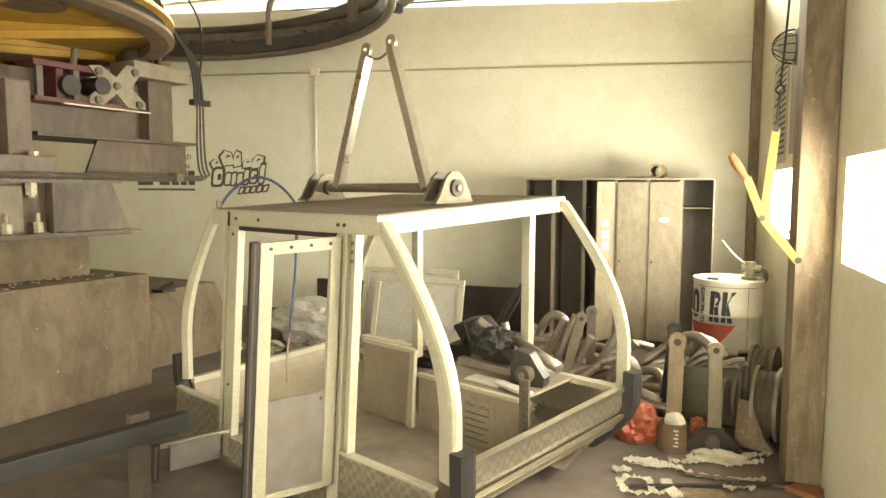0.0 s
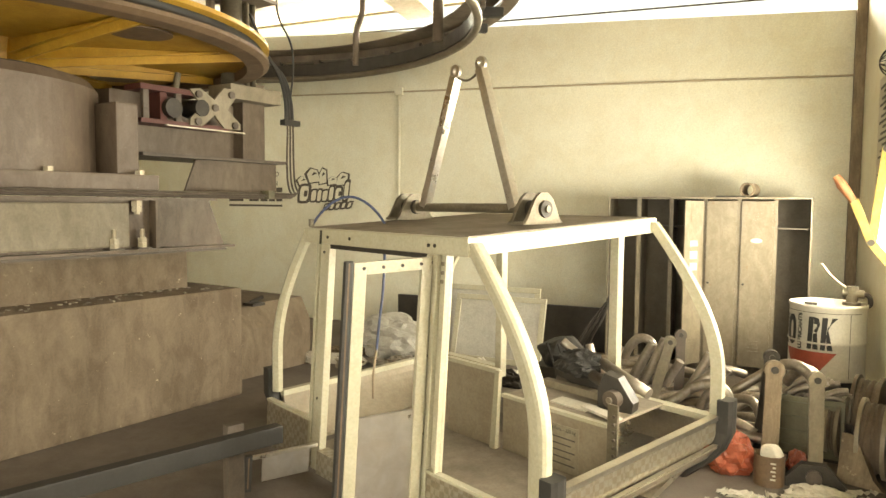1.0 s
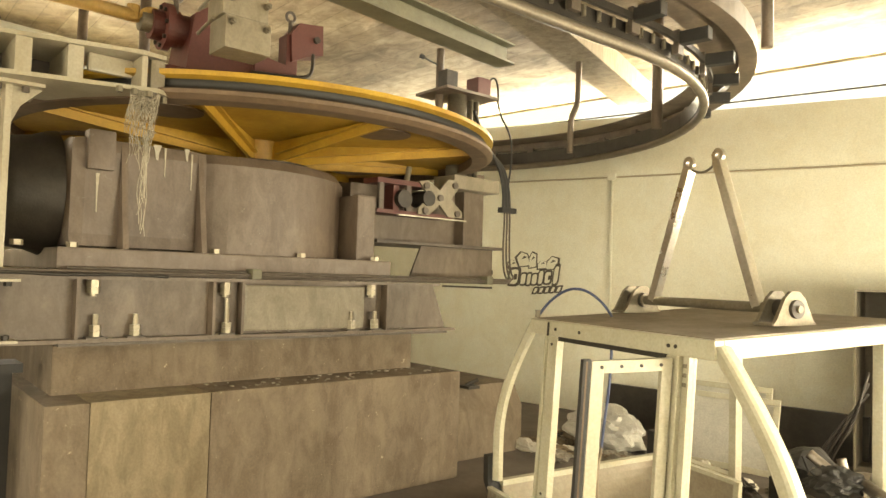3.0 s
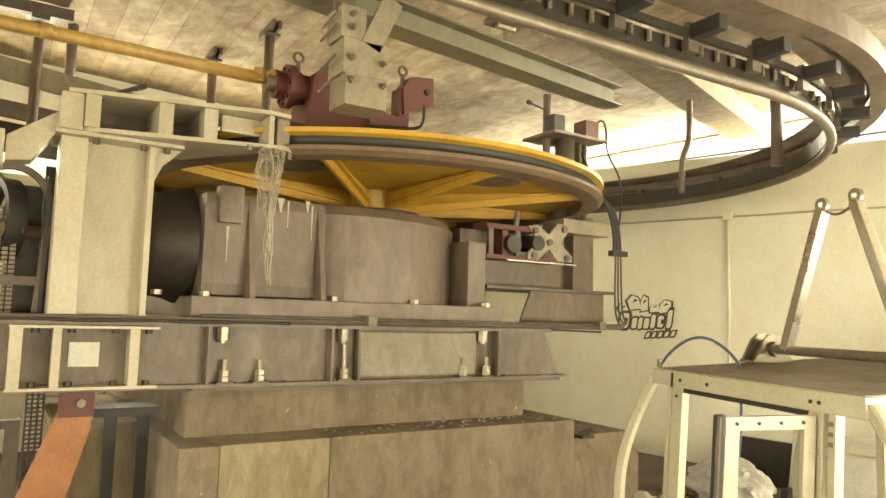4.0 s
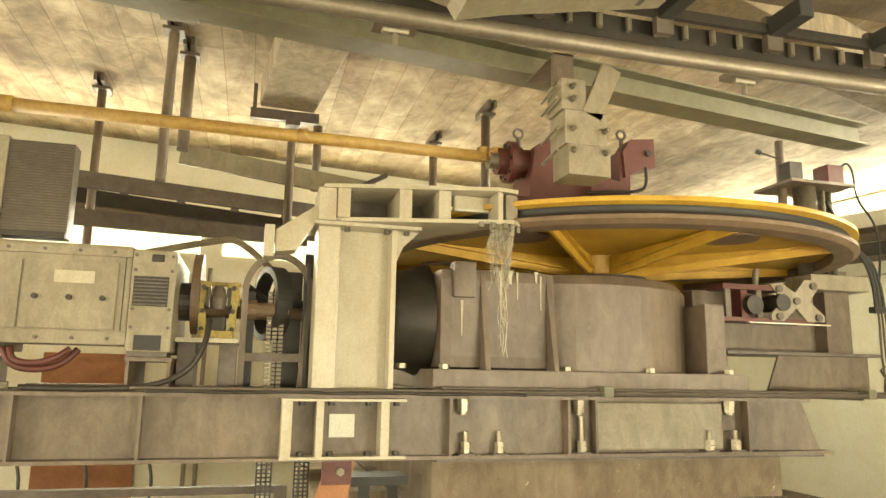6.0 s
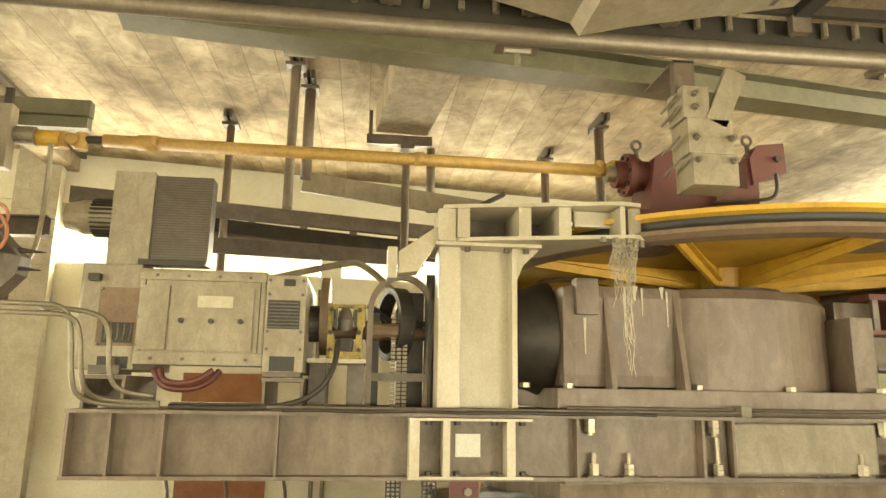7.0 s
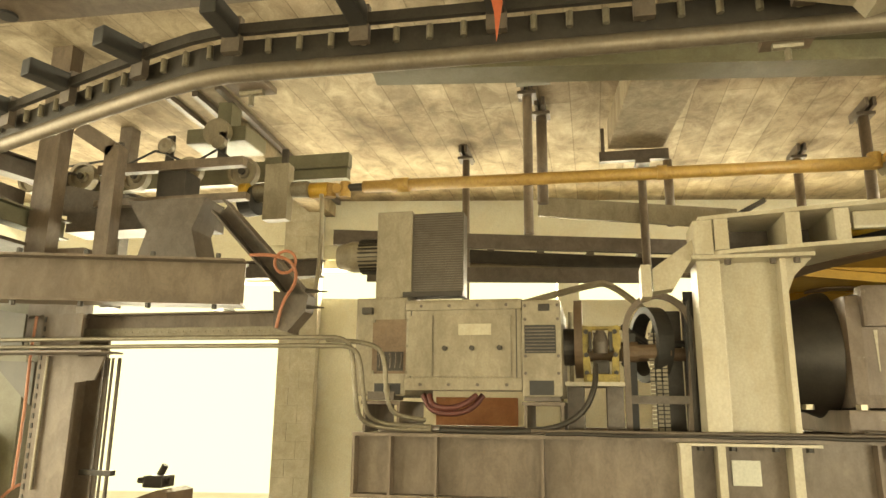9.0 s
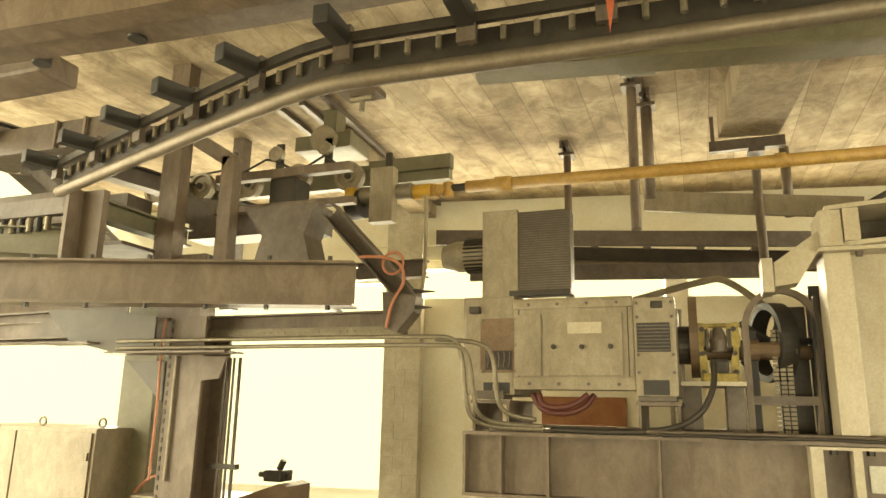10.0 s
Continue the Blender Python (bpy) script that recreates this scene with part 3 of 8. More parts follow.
part("side_arm", Mesh().prism([(-0.34, 2.9), (-0.06, 3.1), (-0.06, 2.98), (-0.2, 2.76), (-0.34, 2.74)], 0.19, face_m((-5.4, 0, 0), (0, 1, 0), (0, 0, 1))), "white", col)
part("side_lug", Mesh().box(-5.5, -5.28, -0.42, -0.35, 2.7, 2.93, bevel=0.01), "white", col)
part("tip_block", Mesh().box(-5.12, -4.98, 1.26, 1.36, 3.01, 3.215, bevel=0.03), "light", col, "worn rope guide block")
for y in (1.3, 1.36):
    part("tip_bolt", Mesh().rod((-5.0, y, 2.93), (-5.0, y, 2.976), 0.022, n=6), "zinc", col)

# ---- motor and its cooler on the frame ----
mo = thing("drive_motor", (-5.75, -1.75, 1.98), "long beige-grey electric motor with bolted covers", "electric motor")
part("body", Mesh().box(-6.35, -5.33, -2.12, -1.26, 2.08, 2.72, bevel=0.02), "light", mo)
part("end_shield", Mesh().box(-6.3, -5.36, -2.52, -2.12, 2.02, 2.75, bevel=0.02), "light", mo)
part("end_shield", Mesh().box(-6.3, -5.31, -1.26, -0.98, 2.02, 2.7, bevel=0.02), "light", mo)
part("cover", Mesh().box(-5.33, -5.315, -1.9, -1.34, 2.16, 2.6, bevel=0.004), "light", mo)
part("cover", Mesh().box(-5.33, -5.318, -2.1, -1.915, 2.16, 2.6, bevel=0.004), "light", mo)
part("name_plate", Mesh().box(-5.314, -5.311, -1.72, -1.48, 2.455, 2.535), "white", mo, "worn pale adhesive plate")
part("top_rail", Mesh().box(-5.36, -5.31, -2.12, -1.26, 2.64, 2.7, bevel=0.01), "light", mo)
for y in (-2.08, -1.3):
    part("seam", Mesh().box(-5.332, -5.328, y - 0.004, y + 0.004, 2.15, 2.64), "dark", mo)
for z in (2.1, 2.67):
    for k in range(4):
        part("rail_bolt", Mesh().rod((-5.318, -2.0 + 0.21 * k, z), (-5.303, -2.0 + 0.21 * k, z), 0.013, n=6), "greyd", mo)
for y in (-2.37, -2.11):
    for z in (2.19, 2.38, 2.57):
        part("cover_screw", Mesh().rod((-5.347, y, z), (-5.33, y, z), 0.012, n=8), "zinc", mo)
for y in (-1.24, -1.0):
    for z in (2.18, 2.3, 2.56, 2.66):
        part("shield_bolt", Mesh().rod((-5.312, y + (0.005 if y < -1.1 else -0.005), z), (-5.298, y + (0.005 if y < -1.1 else -0.005), z), 0.012, n=6), "greyd", mo)
# the recesses aren't cut: black patches on the face stand for their shade
part("recess_shade", Mesh().box(-5.312, -5.307, -1.21, -1.04, 2.03, 2.13, bevel=0.002), "black", mo, "black patch for the shaded recess above the foot")
part("recess_shade", Mesh().box(-5.362, -5.357, -2.36, -2.16, 2.03, 2.11, bevel=0.002), "black", mo, "black patch for the shaded recess above the foot")
for y in (-2.26, -1.12):
    part("foot_bolt", Mesh().rod((-5.345, y, 2.05), (-5.345, y, 2.1), 0.024, n=6), "zinc", mo)
part("terminal_block", Mesh().box(-5.345, -5.34, -2.34, -2.14, 2.2, 2.34), "dark", mo, "dark terminals behind the cover")
for k in range(5):
    part("terminal_wire", Mesh().tube([(-5.338, -2.32 + 0.04 * k, 2.22), (-5.335, -2.31 + 0.04 * k, 2.27), (-5.338, -2.33 + 0.045 * k, 2.33)], 0.006, 6), "greyd", mo)
part("shaft_collar", Mesh().rod((-5.75, -0.98, 2.4), (-5.75, -0.9, 2.4), 0.14, n=24), "dark", mo)
part("shaft_end", Mesh().rod((-5.75, -0.98, 2.4), (-5.75, -0.86, 2.4), 0.09, n=20), "dark", mo)
part("inspection_cover", Mesh().box(-5.36, -5.345, -2.38, -2.1, 2.18, 2.58), "tread", mo, "brown see-through inspection cover")
for y, w in ((-2.42, 0.08), (-1.1, 0.08)):
    part("lifting_eye", Mesh().box(-5.362 if y < -2 else -5.312, -5.3, y - w / 2, y + w / 2, 2.62, 2.67, bevel=0.01), "dark", mo)
# no opening behind the slats: a black sheet carries its darkness
g = part("vent", Mesh().box(-5.312, -5.305, -1.24, -1.02, 2.32, 2.52), "black", mo)
for k in range(8):
    part("slat", Mesh().box(-5.304, -5.296, -1.235, -1.025, 2.328 + 0.024 * k, 2.336 + 0.024 * k), "greyd", g)
for k in range(3):
    part("cover_bolt", Mesh().rod((-5.316, -1.82 + 0.2 * k, 2.36), (-5.29, -1.82 + 0.2 * k, 2.36), 0.018, n=12), "dark", mo)
part("lower_rail", Mesh().box(-5.36, -5.315, -2.12, -1.26, 2.06, 2.15, bevel=0.01), "light", mo)
part("foot", Mesh().box(-5.6, -5.33, -1.25, -1.0, 1.99, 2.08), "greyd", mo)
part("foot", Mesh().box(-5.6, -5.33, -2.4, -2.2, 1.99, 2.05), "greyd", mo)
for y in (-2.32, -1.12):
    part("pedestal", Mesh().box(-6.2, -5.4, y - 0.15, y + 0.15, 1.96, 1.985).box(-6.2, -5.42, y - 0.14, y - 0.12, 1.76, 1.96).box(-6.2, -5.42, y + 0.12, y + 0.14, 1.76, 1.96), "grey", mo)
co = thing("cooler", (-5.7, -2.0, 2.75), "grey sheet-metal cooling box with a fine grille", "cooler")
part("casing", Mesh().box(-5.8, -5.38, -2.38, -2.1, 2.75, 3.43, bevel=0.008), "light", co)
part("grille", Mesh().box(-5.56, -5.4, -2.1, -1.7, 2.76, 3.41, bevel=0.004), "mesh", co, "dark perforated grille")
for k in range(33):
    part("slat", Mesh().box(-5.4, -5.39, -2.095, -1.705, 2.78 + 0.019 * k, 2.789 + 0.019 * k), "greyd", co)
part("fan_motor", Mesh().rod((-5.75, -2.7, 3.16), (-5.75, -2.38, 3.16), 0.13, n=24).rod((-5.75, -2.82, 3.16), (-5.75, -2.7, 3.16), 0.1, 0.13, n=24), "light", co, smooth=False)
for k in range(14):
    a = radians(-100 + 14.5 * k)
    part("fin", Mesh().box(-0.012, 0.012, -0.004, 0.004, 0, 0.22, m=Matrix.Translation((-5.75 + 0.137 * math.cos(a), -2.4, 3.16 + 0.137 * math.sin(a))) @ Matrix.Rotation(radians(90), 4, "X") @ Matrix.Rotation(a, 4, "Z")), "dark", co)
part("drip_edge", Mesh().box(-5.41, -5.36, -2.16, -1.7, 2.752, 2.79), "dark", co)

# ---- cardan shaft ----
sh = thing("cardan_shaft", (-6, -0.7, 3.8), "long yellow cardan shaft with chipped paint", "drive shaft")
part("shaft", Mesh().rod((-6, -2.72, 3.86), (-6, 1.42, 3.82), 0.052, n=20).rod((-6, -2.45, 3.858), (-6, -2.3, 3.857), 0.065, n=20).rod((-6, -0.2, 3.84), (-6, -0.12, 3.84), 0.06, n=20), "shaft", sh, smooth=True)
for y in (-2.95, 1.5):
    part("joint", Mesh().rod((-6.07, y, 3.84), (-5.93, y, 3.84), 0.045, n=12).rod((-6, y - 0.08, 3.78), (-6, y - 0.08, 3.9), 0.05, n=12).rod((-6, y + 0.06, 3.77), (-6, y + 0.06, 3.91), 0.05, n=12), "shaft", sh)
part("sleeve", Mesh().rod((-6, -2.88, 3.86), (-6, -2.72, 3.86), 0.035, n=16), "dark", sh)

# ---- overhead rail: straight, a half circle round the wheel, and back ----
RZ, RR, RCX, RCY = 3.45, 3.25, -6.3, 4.0
RX = RCX + RR


def rail_path(z, off=0.0):
    pts = []
    for k in range(16):
        u = 2.9 - 2.9 * k / 15
        pts.append((RX + off - 0.37 * u * u / (u + 0.25), -2.4 - u, z))
    pts += [(RX + off - 0.06 * math.sin(math.pi * k / 12), -2.4 + 6.4 * k / 12, z) for k in range(1, 12)]
    pts += arc(RCX, RCY, RR + off, 0, 180, z, 40)
    pts += [(RCX - RR - off + 1.25 * (k / 12) ** 1.6, 4.0 - 7.5 * k / 12, z + 0.25 * k / 12) for k in range(1, 13)]
    return pts


rl = thing("overhead_rail", (RX, 1.0, RZ), "worn grey overhead conveyor rail bending round the wheel", "overhead rail")
part("running_tube", Mesh().tube(rail_path(RZ), 0.042, 12), "rail", rl, "shiny worn steel running tube", True)
part("web", Mesh().sweep(rail_path(RZ + 0.11, -0.03), 0.015, 0.15), "dark", rl)


def outer_path(z, off):
    pts = [(RX + off + 0.3 * (1 - k / 8) ** 1.5, -6.4 + 4.1 * k / 8, z) for k in range(9)]
    pts += [(RX + off - 0.06 * math.sin(math.pi * k / 12), -2.3 + 6.3 * k / 12, z) for k in range(1, 12)]
    return pts + arc(RCX, RCY, RR + off, 0, 180, z, 40)


part("outer_channel", Mesh().sweep(outer_path(RZ + 0.38, 0.42), 0.02, 0.17), "grey", rl)
part("outer_channel_flange", Mesh().sweep(outer_path(RZ + 0.3, 0.35), 0.13, 0.012), "grey", rl)
part("cover_strip", Mesh().sweep(outer_path(RZ + 0.4, 0.14), 0.34, 0.012), "grey", rl)
part("chain", Mesh().sweep(rail_path(RZ + 0.19, 0.06), 0.03, 0.05), "dark", rl, "black conveyor chain")
path = rail_path(RZ + 0.2, 0.1)


def along(path, step):
    out, left = [], 0.0
    for a, b in zip(path, path[1:]):
        a, b = Vector(a), Vector(b)
        L = (b - a).length
        while left < L:
            out.append((a.lerp(b, left / L), (b - a).normalized()))
            left += step
        left -= L
    return out


for p, d in along(path, 0.62):
    part("pusher_block", Mesh().box(-0.04, 0.04, -0.03, 0.19, -0.045, 0.05, bevel=0.01, m=face_m(p, d, Vector((d.y, -d.x, 0)))), "black", rl, "black rubber pusher")
    part("bracket", Mesh().box(-0.045, 0.045, -0.07, -0.03, -0.06, 0.12, m=face_m(p, d, Vector((d.y, -d.x, 0)))), "greyd", rl)
pins = Mesh()
for p, d in along(rail_path(RZ + 0.12, 0.0), 0.155):
    pins.rod(p - Vector((0, 0, 0.02)), p + Vector((0, 0, 0.05)), 0.016, n=8)
tagged(part("chain_pin", pins, "zinc", rl, "bright chain pins"), kind="stuff")

# ---- gondola cabin without its panes ----
CN = Vector((-1.84, 2.83, 0))
E1, E2 = Vector((0.961, -0.275, 0)), Vector((0.275, 0.961, 0))
CW, CD, CZ = 1.6, 1.6, 1.57
CM = Matrix.Translation(CN) @ Matrix((E1, E2 + Vector((0, 0, 0.055)), Vector((0, 0, 1)))).transposed().to_4x4()   # x: 0 at the near corner, -CW at the far end; y: depth


def bow(z):
    """How far the cabin's bowed sides stand out at height z."""
    s = max(0.0, min(1.0, (CZ - z) / 0.92))
    return 0.49 * math.sin(math.pi * s / 2) if z > 0.62 else 0.49 - 0.26 * max(0.0, (0.32 - z) / 0.3) ** 1.5


def cab(x, y, z):
    return CM @ Vector((x, y, z))


gc = thing("gondola_cabin", cab(-CW / 2, CD / 2, 0), "bare cream-framed gondola cabin without panes, on the floor", "gondola cabin")
part("roof_sheet", Mesh().box(-CW + 0.03, -0.03, 0.03, CD - 0.03, CZ - 0.03, CZ, m=CM), "rooft", gc, "dusty brown roof sheet")
for y in (0.03, CD - 0.03):
    part("roof_rail", Mesh().box(-CW, 0, y - 0.03, y + 0.03, CZ - 0.1, CZ - 0.005, bevel=0.008, m=CM), "cream", gc)
for x in (-0.03, -CW + 0.03):
    part("roof_rail", Mesh().box(x - 0.03, x + 0.03, 0.06, CD - 0.06, CZ - 0.1, CZ - 0.005, bevel=0.008, m=CM), "cream", gc)
for side in (0, 1):
    for y in (0.04, CD - 0.04):
        me = Mesh()
        zs = [CZ - 0.03 - (CZ - 0.4) * k / 14 for k in range(15)]
        f = -1 if y < 1 else 1
        w = 0.1 if side == 0 and y < 1 else 0.06
        sec = [(-w, -0.022 * f), (-w, 0.012 * f), (-w + 0.018, 0.022 * f), (-0.02, 0.034 * f), (0.0, 0.03 * f), (0.012, 0.016 * f), (0.012, -0.022 * f)]
        ring = []
        for z in zs:
            x = bow(z) if side == 0 else -CW - bow(z)
            ring.append([me.bm.verts.new(cab(x + (a if side == 0 else -a), y + b, z)) for a, b in sec])
        for A, B in zip(ring, ring[1:]):
            for k in range(len(sec)):
                me.bm.faces.new((A[k], A[(k + 1) % len(sec)], B[(k + 1) % len(sec)], B[k]))
        me.bm.faces.new(ring[0])
        me.bm.faces.new(ring[-1][::-1])
        part("bowed_post", me, "cream", gc)
        bz = [0.53, 0.44, 0.34, 0.24, 0.14, 0.05]
        me = Mesh()
        ring = []
        for z in bz:
            x = bow(z) + 0.05
            x = x if side == 0 else -CW - x
            ty = (CD - 2 * y) * 0.25 * max(0.0, 0.36 - z) ** 1.3
            ring.append([me.bm.verts.new(cab(x + a, y + b + ty, z)) for a, b in ((-0.05, -0.05), (0.02, -0.05), (0.032, -0.02), (0.032, 0.02), (0.02, 0.05), (-0.05, 0.05))])
        for A, B in zip(ring, ring[1:]):
            for k in range(6):
                me.bm.faces.new((A[k], A[(k + 1) % 6], B[(k + 1) % 6], B[k]))
        me.bm.faces.new(ring[0])
        me.bm.faces.new(ring[-1][::-1])
        part("bumper", me, "black", gc, "black rubber corner bumper")
    # the bowed flank: belt bar, patterned panel, side rail, lower panel
    sg = 1 if side == 0 else -1
    off = 0 if side == 0 else -CW

    def flank(z0, z1, out, material, nm, label="", thick=0.02):
        me = Mesh()
        rows = []
        for k in range(7):
            z = z0 + (z1 - z0) * k / 6
            rows.append([me.bm.verts.new(cab(off + sg * (bow(z) + o), y, z)) for y in (0.08, CD - 0.08) for o in (out - thick, out)])
        for A, B in zip(rows, rows[1:]):
            for i, j in ((1, 3), (3, 2), (2, 0), (0, 1)):
                me.bm.faces.new((A[i], A[j], B[j], B[i]))
        me.bm.faces.new((rows[0][0], rows[0][1], rows[0][3], rows[0][2]))
        me.bm.faces.new((rows[-1][0], rows[-1][1], rows[-1][3], rows[-1][2]))
        return part(nm, me, material, gc, label)

    belt = (0.41, 0.435) if side == 0 else (0.325, 0.365)
    flank(belt[0], belt[1], 0.012, "cream" if side else "alu", "belt_bar", "" if side else "bright aluminium belt bar", 0.05)
    flank(0.275, belt[0], 0.0, "checker", "flank_panel", "patterned aluminium panel")
    flank(0.17, 0.275, 0.04, "alu", "side_rail", "smooth aluminium side rail", 0.03)
    for z in (0.19, 0.255):
        flank(z - 0.006, z + 0.006, 0.046, "alu", "rail_bead", "", 0.006)
    flank(0.03, 0.17, 0.0, "checker", "flank_panel", "patterned aluminium panel")
    flank(0.06, belt[0], -0.03, "liner", "inner_liner", "dusty tan inner lining, dimmed as if in shade", 0.008)
part("cabin_floor", Mesh().box(-CW - 0.1, 0.1, 0.05, CD - 0.4, 0.02, 0.05, m=CM), "rooft", gc, "dusty brown cabin floor")
for x in (-CW + 0.1, -0.1):
    part("skid", Mesh().box(x - 0.06, x + 0.06, 0.06, 0.2, -0.002, 0.02, m=CM), "black", gc)
    part("timber_skid", Mesh().box(x - 0.06, x + 0.06, CD - 0.7, CD - 0.5, -0.06, 0.02, m=CM), "wood", gc, "timber block propping the cabin")
# the front bulges a little towards its foot
FM = CM @ Matrix(((1, 0, 0, 0), (0, 1, 0.062, -0.093), (0, 0, 1, 0), (0, 0, 0, 1)))
part("door_post", Mesh().box(-1.375, -1.275, 0.0, 0.05, 0.05, CZ - 0.1, bevel=0.008, m=FM), "cream", gc)
part("post_lip", Mesh().box(-1.405, -1.377, -0.012, 0.03, 0.2, CZ - 0.01, m=FM), "cream", gc)
part("post_gap", Mesh().box(-1.379, -1.371, -0.014, -0.002, CZ - 0.1, CZ - 0.015, m=FM), "dark", gc)
part("door_post", Mesh().box(-0.315, -0.225, 0.0, 0.05, 0.05, CZ - 0.1, bevel=0.008, m=FM), "cream", gc)
part("post_return", Mesh().box(-0.222, -0.15, 0.025, 0.045, 0.36, CZ - 0.1, bevel=0.004, m=FM), "cream", gc)
part("post_lip", Mesh().box(-0.162, -0.15, -0.005, 0.024, 0.36, CZ - 0.1, m=FM), "cream", gc)
for k in range(3):
    part("slot_bracket", Mesh().box(-0.21, -0.172, 0.012, 0.026, CZ - 0.155 - 0.045 * k, CZ - 0.135 - 0.045 * k, bevel=0.004, m=FM), "zinc", gc)
for x, z in ((-1.33, 0.5), (-1.33, 1.42), (-0.27, 0.55), (-0.27, 0.95), (-0.27, 1.43)):
    part("rivet", Mesh().rod(FM @ Vector((x, -0.006, z)), FM @ Vector((x, 0.002, z)), 0.009, n=8), "dark", gc)
for x in (-1.3, -1.05, -0.3, -0.25):
    part("rail_rivet", Mesh().rod(cab(x, -0.006, CZ - 0.055), cab(x, 0.002, CZ - 0.055), 0.01, n=8), "dark", gc)
part("door_track", Mesh().box(-1.27, -0.32, 0.0, 0.03, CZ - 0.125, CZ - 0.1, m=CM), "dark", gc, "dark door track under the roof rail")
part("front_panel", Mesh().box(-0.22, 0.44, 0.0, 0.025, 0.04, 0.36, m=FM), "checker", gc, "patterned aluminium front panel")
part("panel_edge", Mesh().box(-0.22, 0.45, -0.006, 0.03, 0.362, 0.378, m=FM), "cream", gc)
part("front_panel", Mesh().box(-CW - 0.4, -1.41, 0.0, 0.025, 0.04, 0.34, m=FM), "checker", gc, "patterned aluminium front panel")
part("panel_edge", Mesh().box(-CW - 0.4, -1.41, -0.006, 0.03, 0.342, 0.358, m=FM), "cream", gc)
part("sill", Mesh().box(-1.27, -0.32, -0.02, 0.06, 0.05, 0.19, m=FM), "checker", gc, "patterned aluminium door sill")


def door_leaf(hx, width, turn, z0, z1, zp, full):
    """A narrow leaf swung out from its post; turn: degrees from the front's line."""
    m = FM @ Matrix.Translation((hx, -0.012, 0)) @ Matrix.Rotation(radians(turn), 4, "Z")
    if full:
        leaf = part("door_leaf", Mesh().box(-0.055, 0, -0.018, 0.018, z0, z1, bevel=0.005, m=m).box(-width, -width + 0.065, -0.018, 0.018, z0, z1, bevel=0.005, m=m).box(-width + 0.065, -0.055, -0.018, 0.018, z1 - 0.06, z1, m=m).box(-width + 0.065, -0.055, -0.018, 0.018, z0, z0 + 0.03, m=m), "cream", gc, "cream door frame without its pane")
        for k in range(4):
            part("hole", Mesh().rod(m @ Vector((-0.06 - 0.1 * k * width / 0.41, 0.0175, z1 - 0.03)), m @ Vector((-0.06 - 0.1 * k * width / 0.41, 0.0215, z1 - 0.03)), 0.009, n=10), "dark", leaf)
            part("hole", Mesh().rod(m @ Vector((-0.06 - 0.1 * k * width / 0.41, -0.0215, z1 - 0.03)), m @ Vector((-0.06 - 0.1 * k * width / 0.41, -0.0175, z1 - 0.03)), 0.009, n=10), "dark", leaf)
    else:
        leaf = part("door_leaf", Mesh().box(-width, 0, -0.016, 0.016, z1 - 0.02, z1, bevel=0.004, m=m), "alu", gc, "lower half of a door leaf swung open")
    part("door_panel", Mesh().box(-width + 0.06, -0.05, -0.007, 0.007, z0 + 0.02, zp, m=m), "dented", leaf, "dented bright aluminium door panel")
    part("door_seal", Mesh().box(-width - 0.045, -width - 0.003, -0.022, 0.022, z0 - 0.02, z1 + 0.01, bevel=0.008, m=m), "black", leaf, "black rubber door seal")
    part("seal_groove", Mesh().box(-width - 0.03, -width - 0.022, -0.025, 0.025, z0, z1, m=m), "tread", leaf)


door_leaf(-0.262, 0.41, 73, 0.2, 1.46, 0.69, True)
door_leaf(-1.285, 0.4, 78, 0.05, 0.235, 0.22, False)
# rear: panels either side of a low ledge, tucked in towards the foot
BACK = face_m((0, 0, 0), (0, 1, 0), (0, 0, 1))


def rear(x0, x1, zt, nm, material, label=""):
    return part(nm, Mesh().prism([(CD, zt), (CD - 0.03, zt), (CD - 0.04, 0.18), (CD - 0.55, 0.052), (CD - 0.5, 0.03), (CD, 0.15)], x1 - x0, CM @ Matrix.Translation(((x0 + x1) / 2, 0, 0)) @ BACK), material, gc, label)


rear(-CW - 0.36, -1.37, 0.345, "back_panel", "liner", "dimmed dusty tan rear panel")
bn = part("bench", Mesh().box(-0.72, 0.12, 0.985, 1.0, 0.052, 0.405, m=CM).box(-0.72, 0.12, 1.0, CD - 0.05, 0.405, 0.416, m=CM), "liner", gc, "dimmed dusty tan bench with a paper notice")
part("bench_edge", Mesh().box(-0.72, 0.12, 0.965, 1.0, 0.407, 0.43, bevel=0.004, m=CM), "cream", bn)
part("end_strip", Mesh().box(0.122, 0.19, 0.975, 0.99, 0.052, 0.55, m=CM), "zinc", bn)
part("bench_top", Mesh().box(-0.715, 0.115, 1.003, CD - 0.06, 0.4165, 0.4215, m=CM), "rooft", bn, "dark brown bench top")
for k in range(10):
    part("rivet", Mesh().rod(cab(0.17, 0.965, 0.08 + 0.045 * k), cab(0.17, 0.976, 0.08 + 0.045 * k), 0.009, n=8), "greyd", bn)
part("bench_side", Mesh().box(-1.26, -0.75, 0.97, 0.985, 0.052, 0.555, m=CM), "liner", gc, "dimmed dusty tan bench side")
part("side_edge", Mesh().box(-1.26, -0.75, 0.955, 0.99, 0.557, 0.585, bevel=0.004, m=CM), "cream", gc)
rear(-0.22, 0.36, 0.38, "back_panel", "alu", "bright aluminium rear panel")
for x0, x1, z in ((-CW - 0.38, -1.36, 0.36), (-0.22, 0.42, 0.395)):
    part("belt_bar", Mesh().box(x0, x1, CD - 0.06, CD + 0.01, z - 0.018, z + 0.018, bevel=0.004, m=CM), "cream", gc)
for x in (-1.365, -0.3):
    part("back_post", Mesh().box(x, x + 0.065, CD - 0.06, CD, 0.3, CZ - 0.1, bevel=0.005, m=CM), "cream", gc)
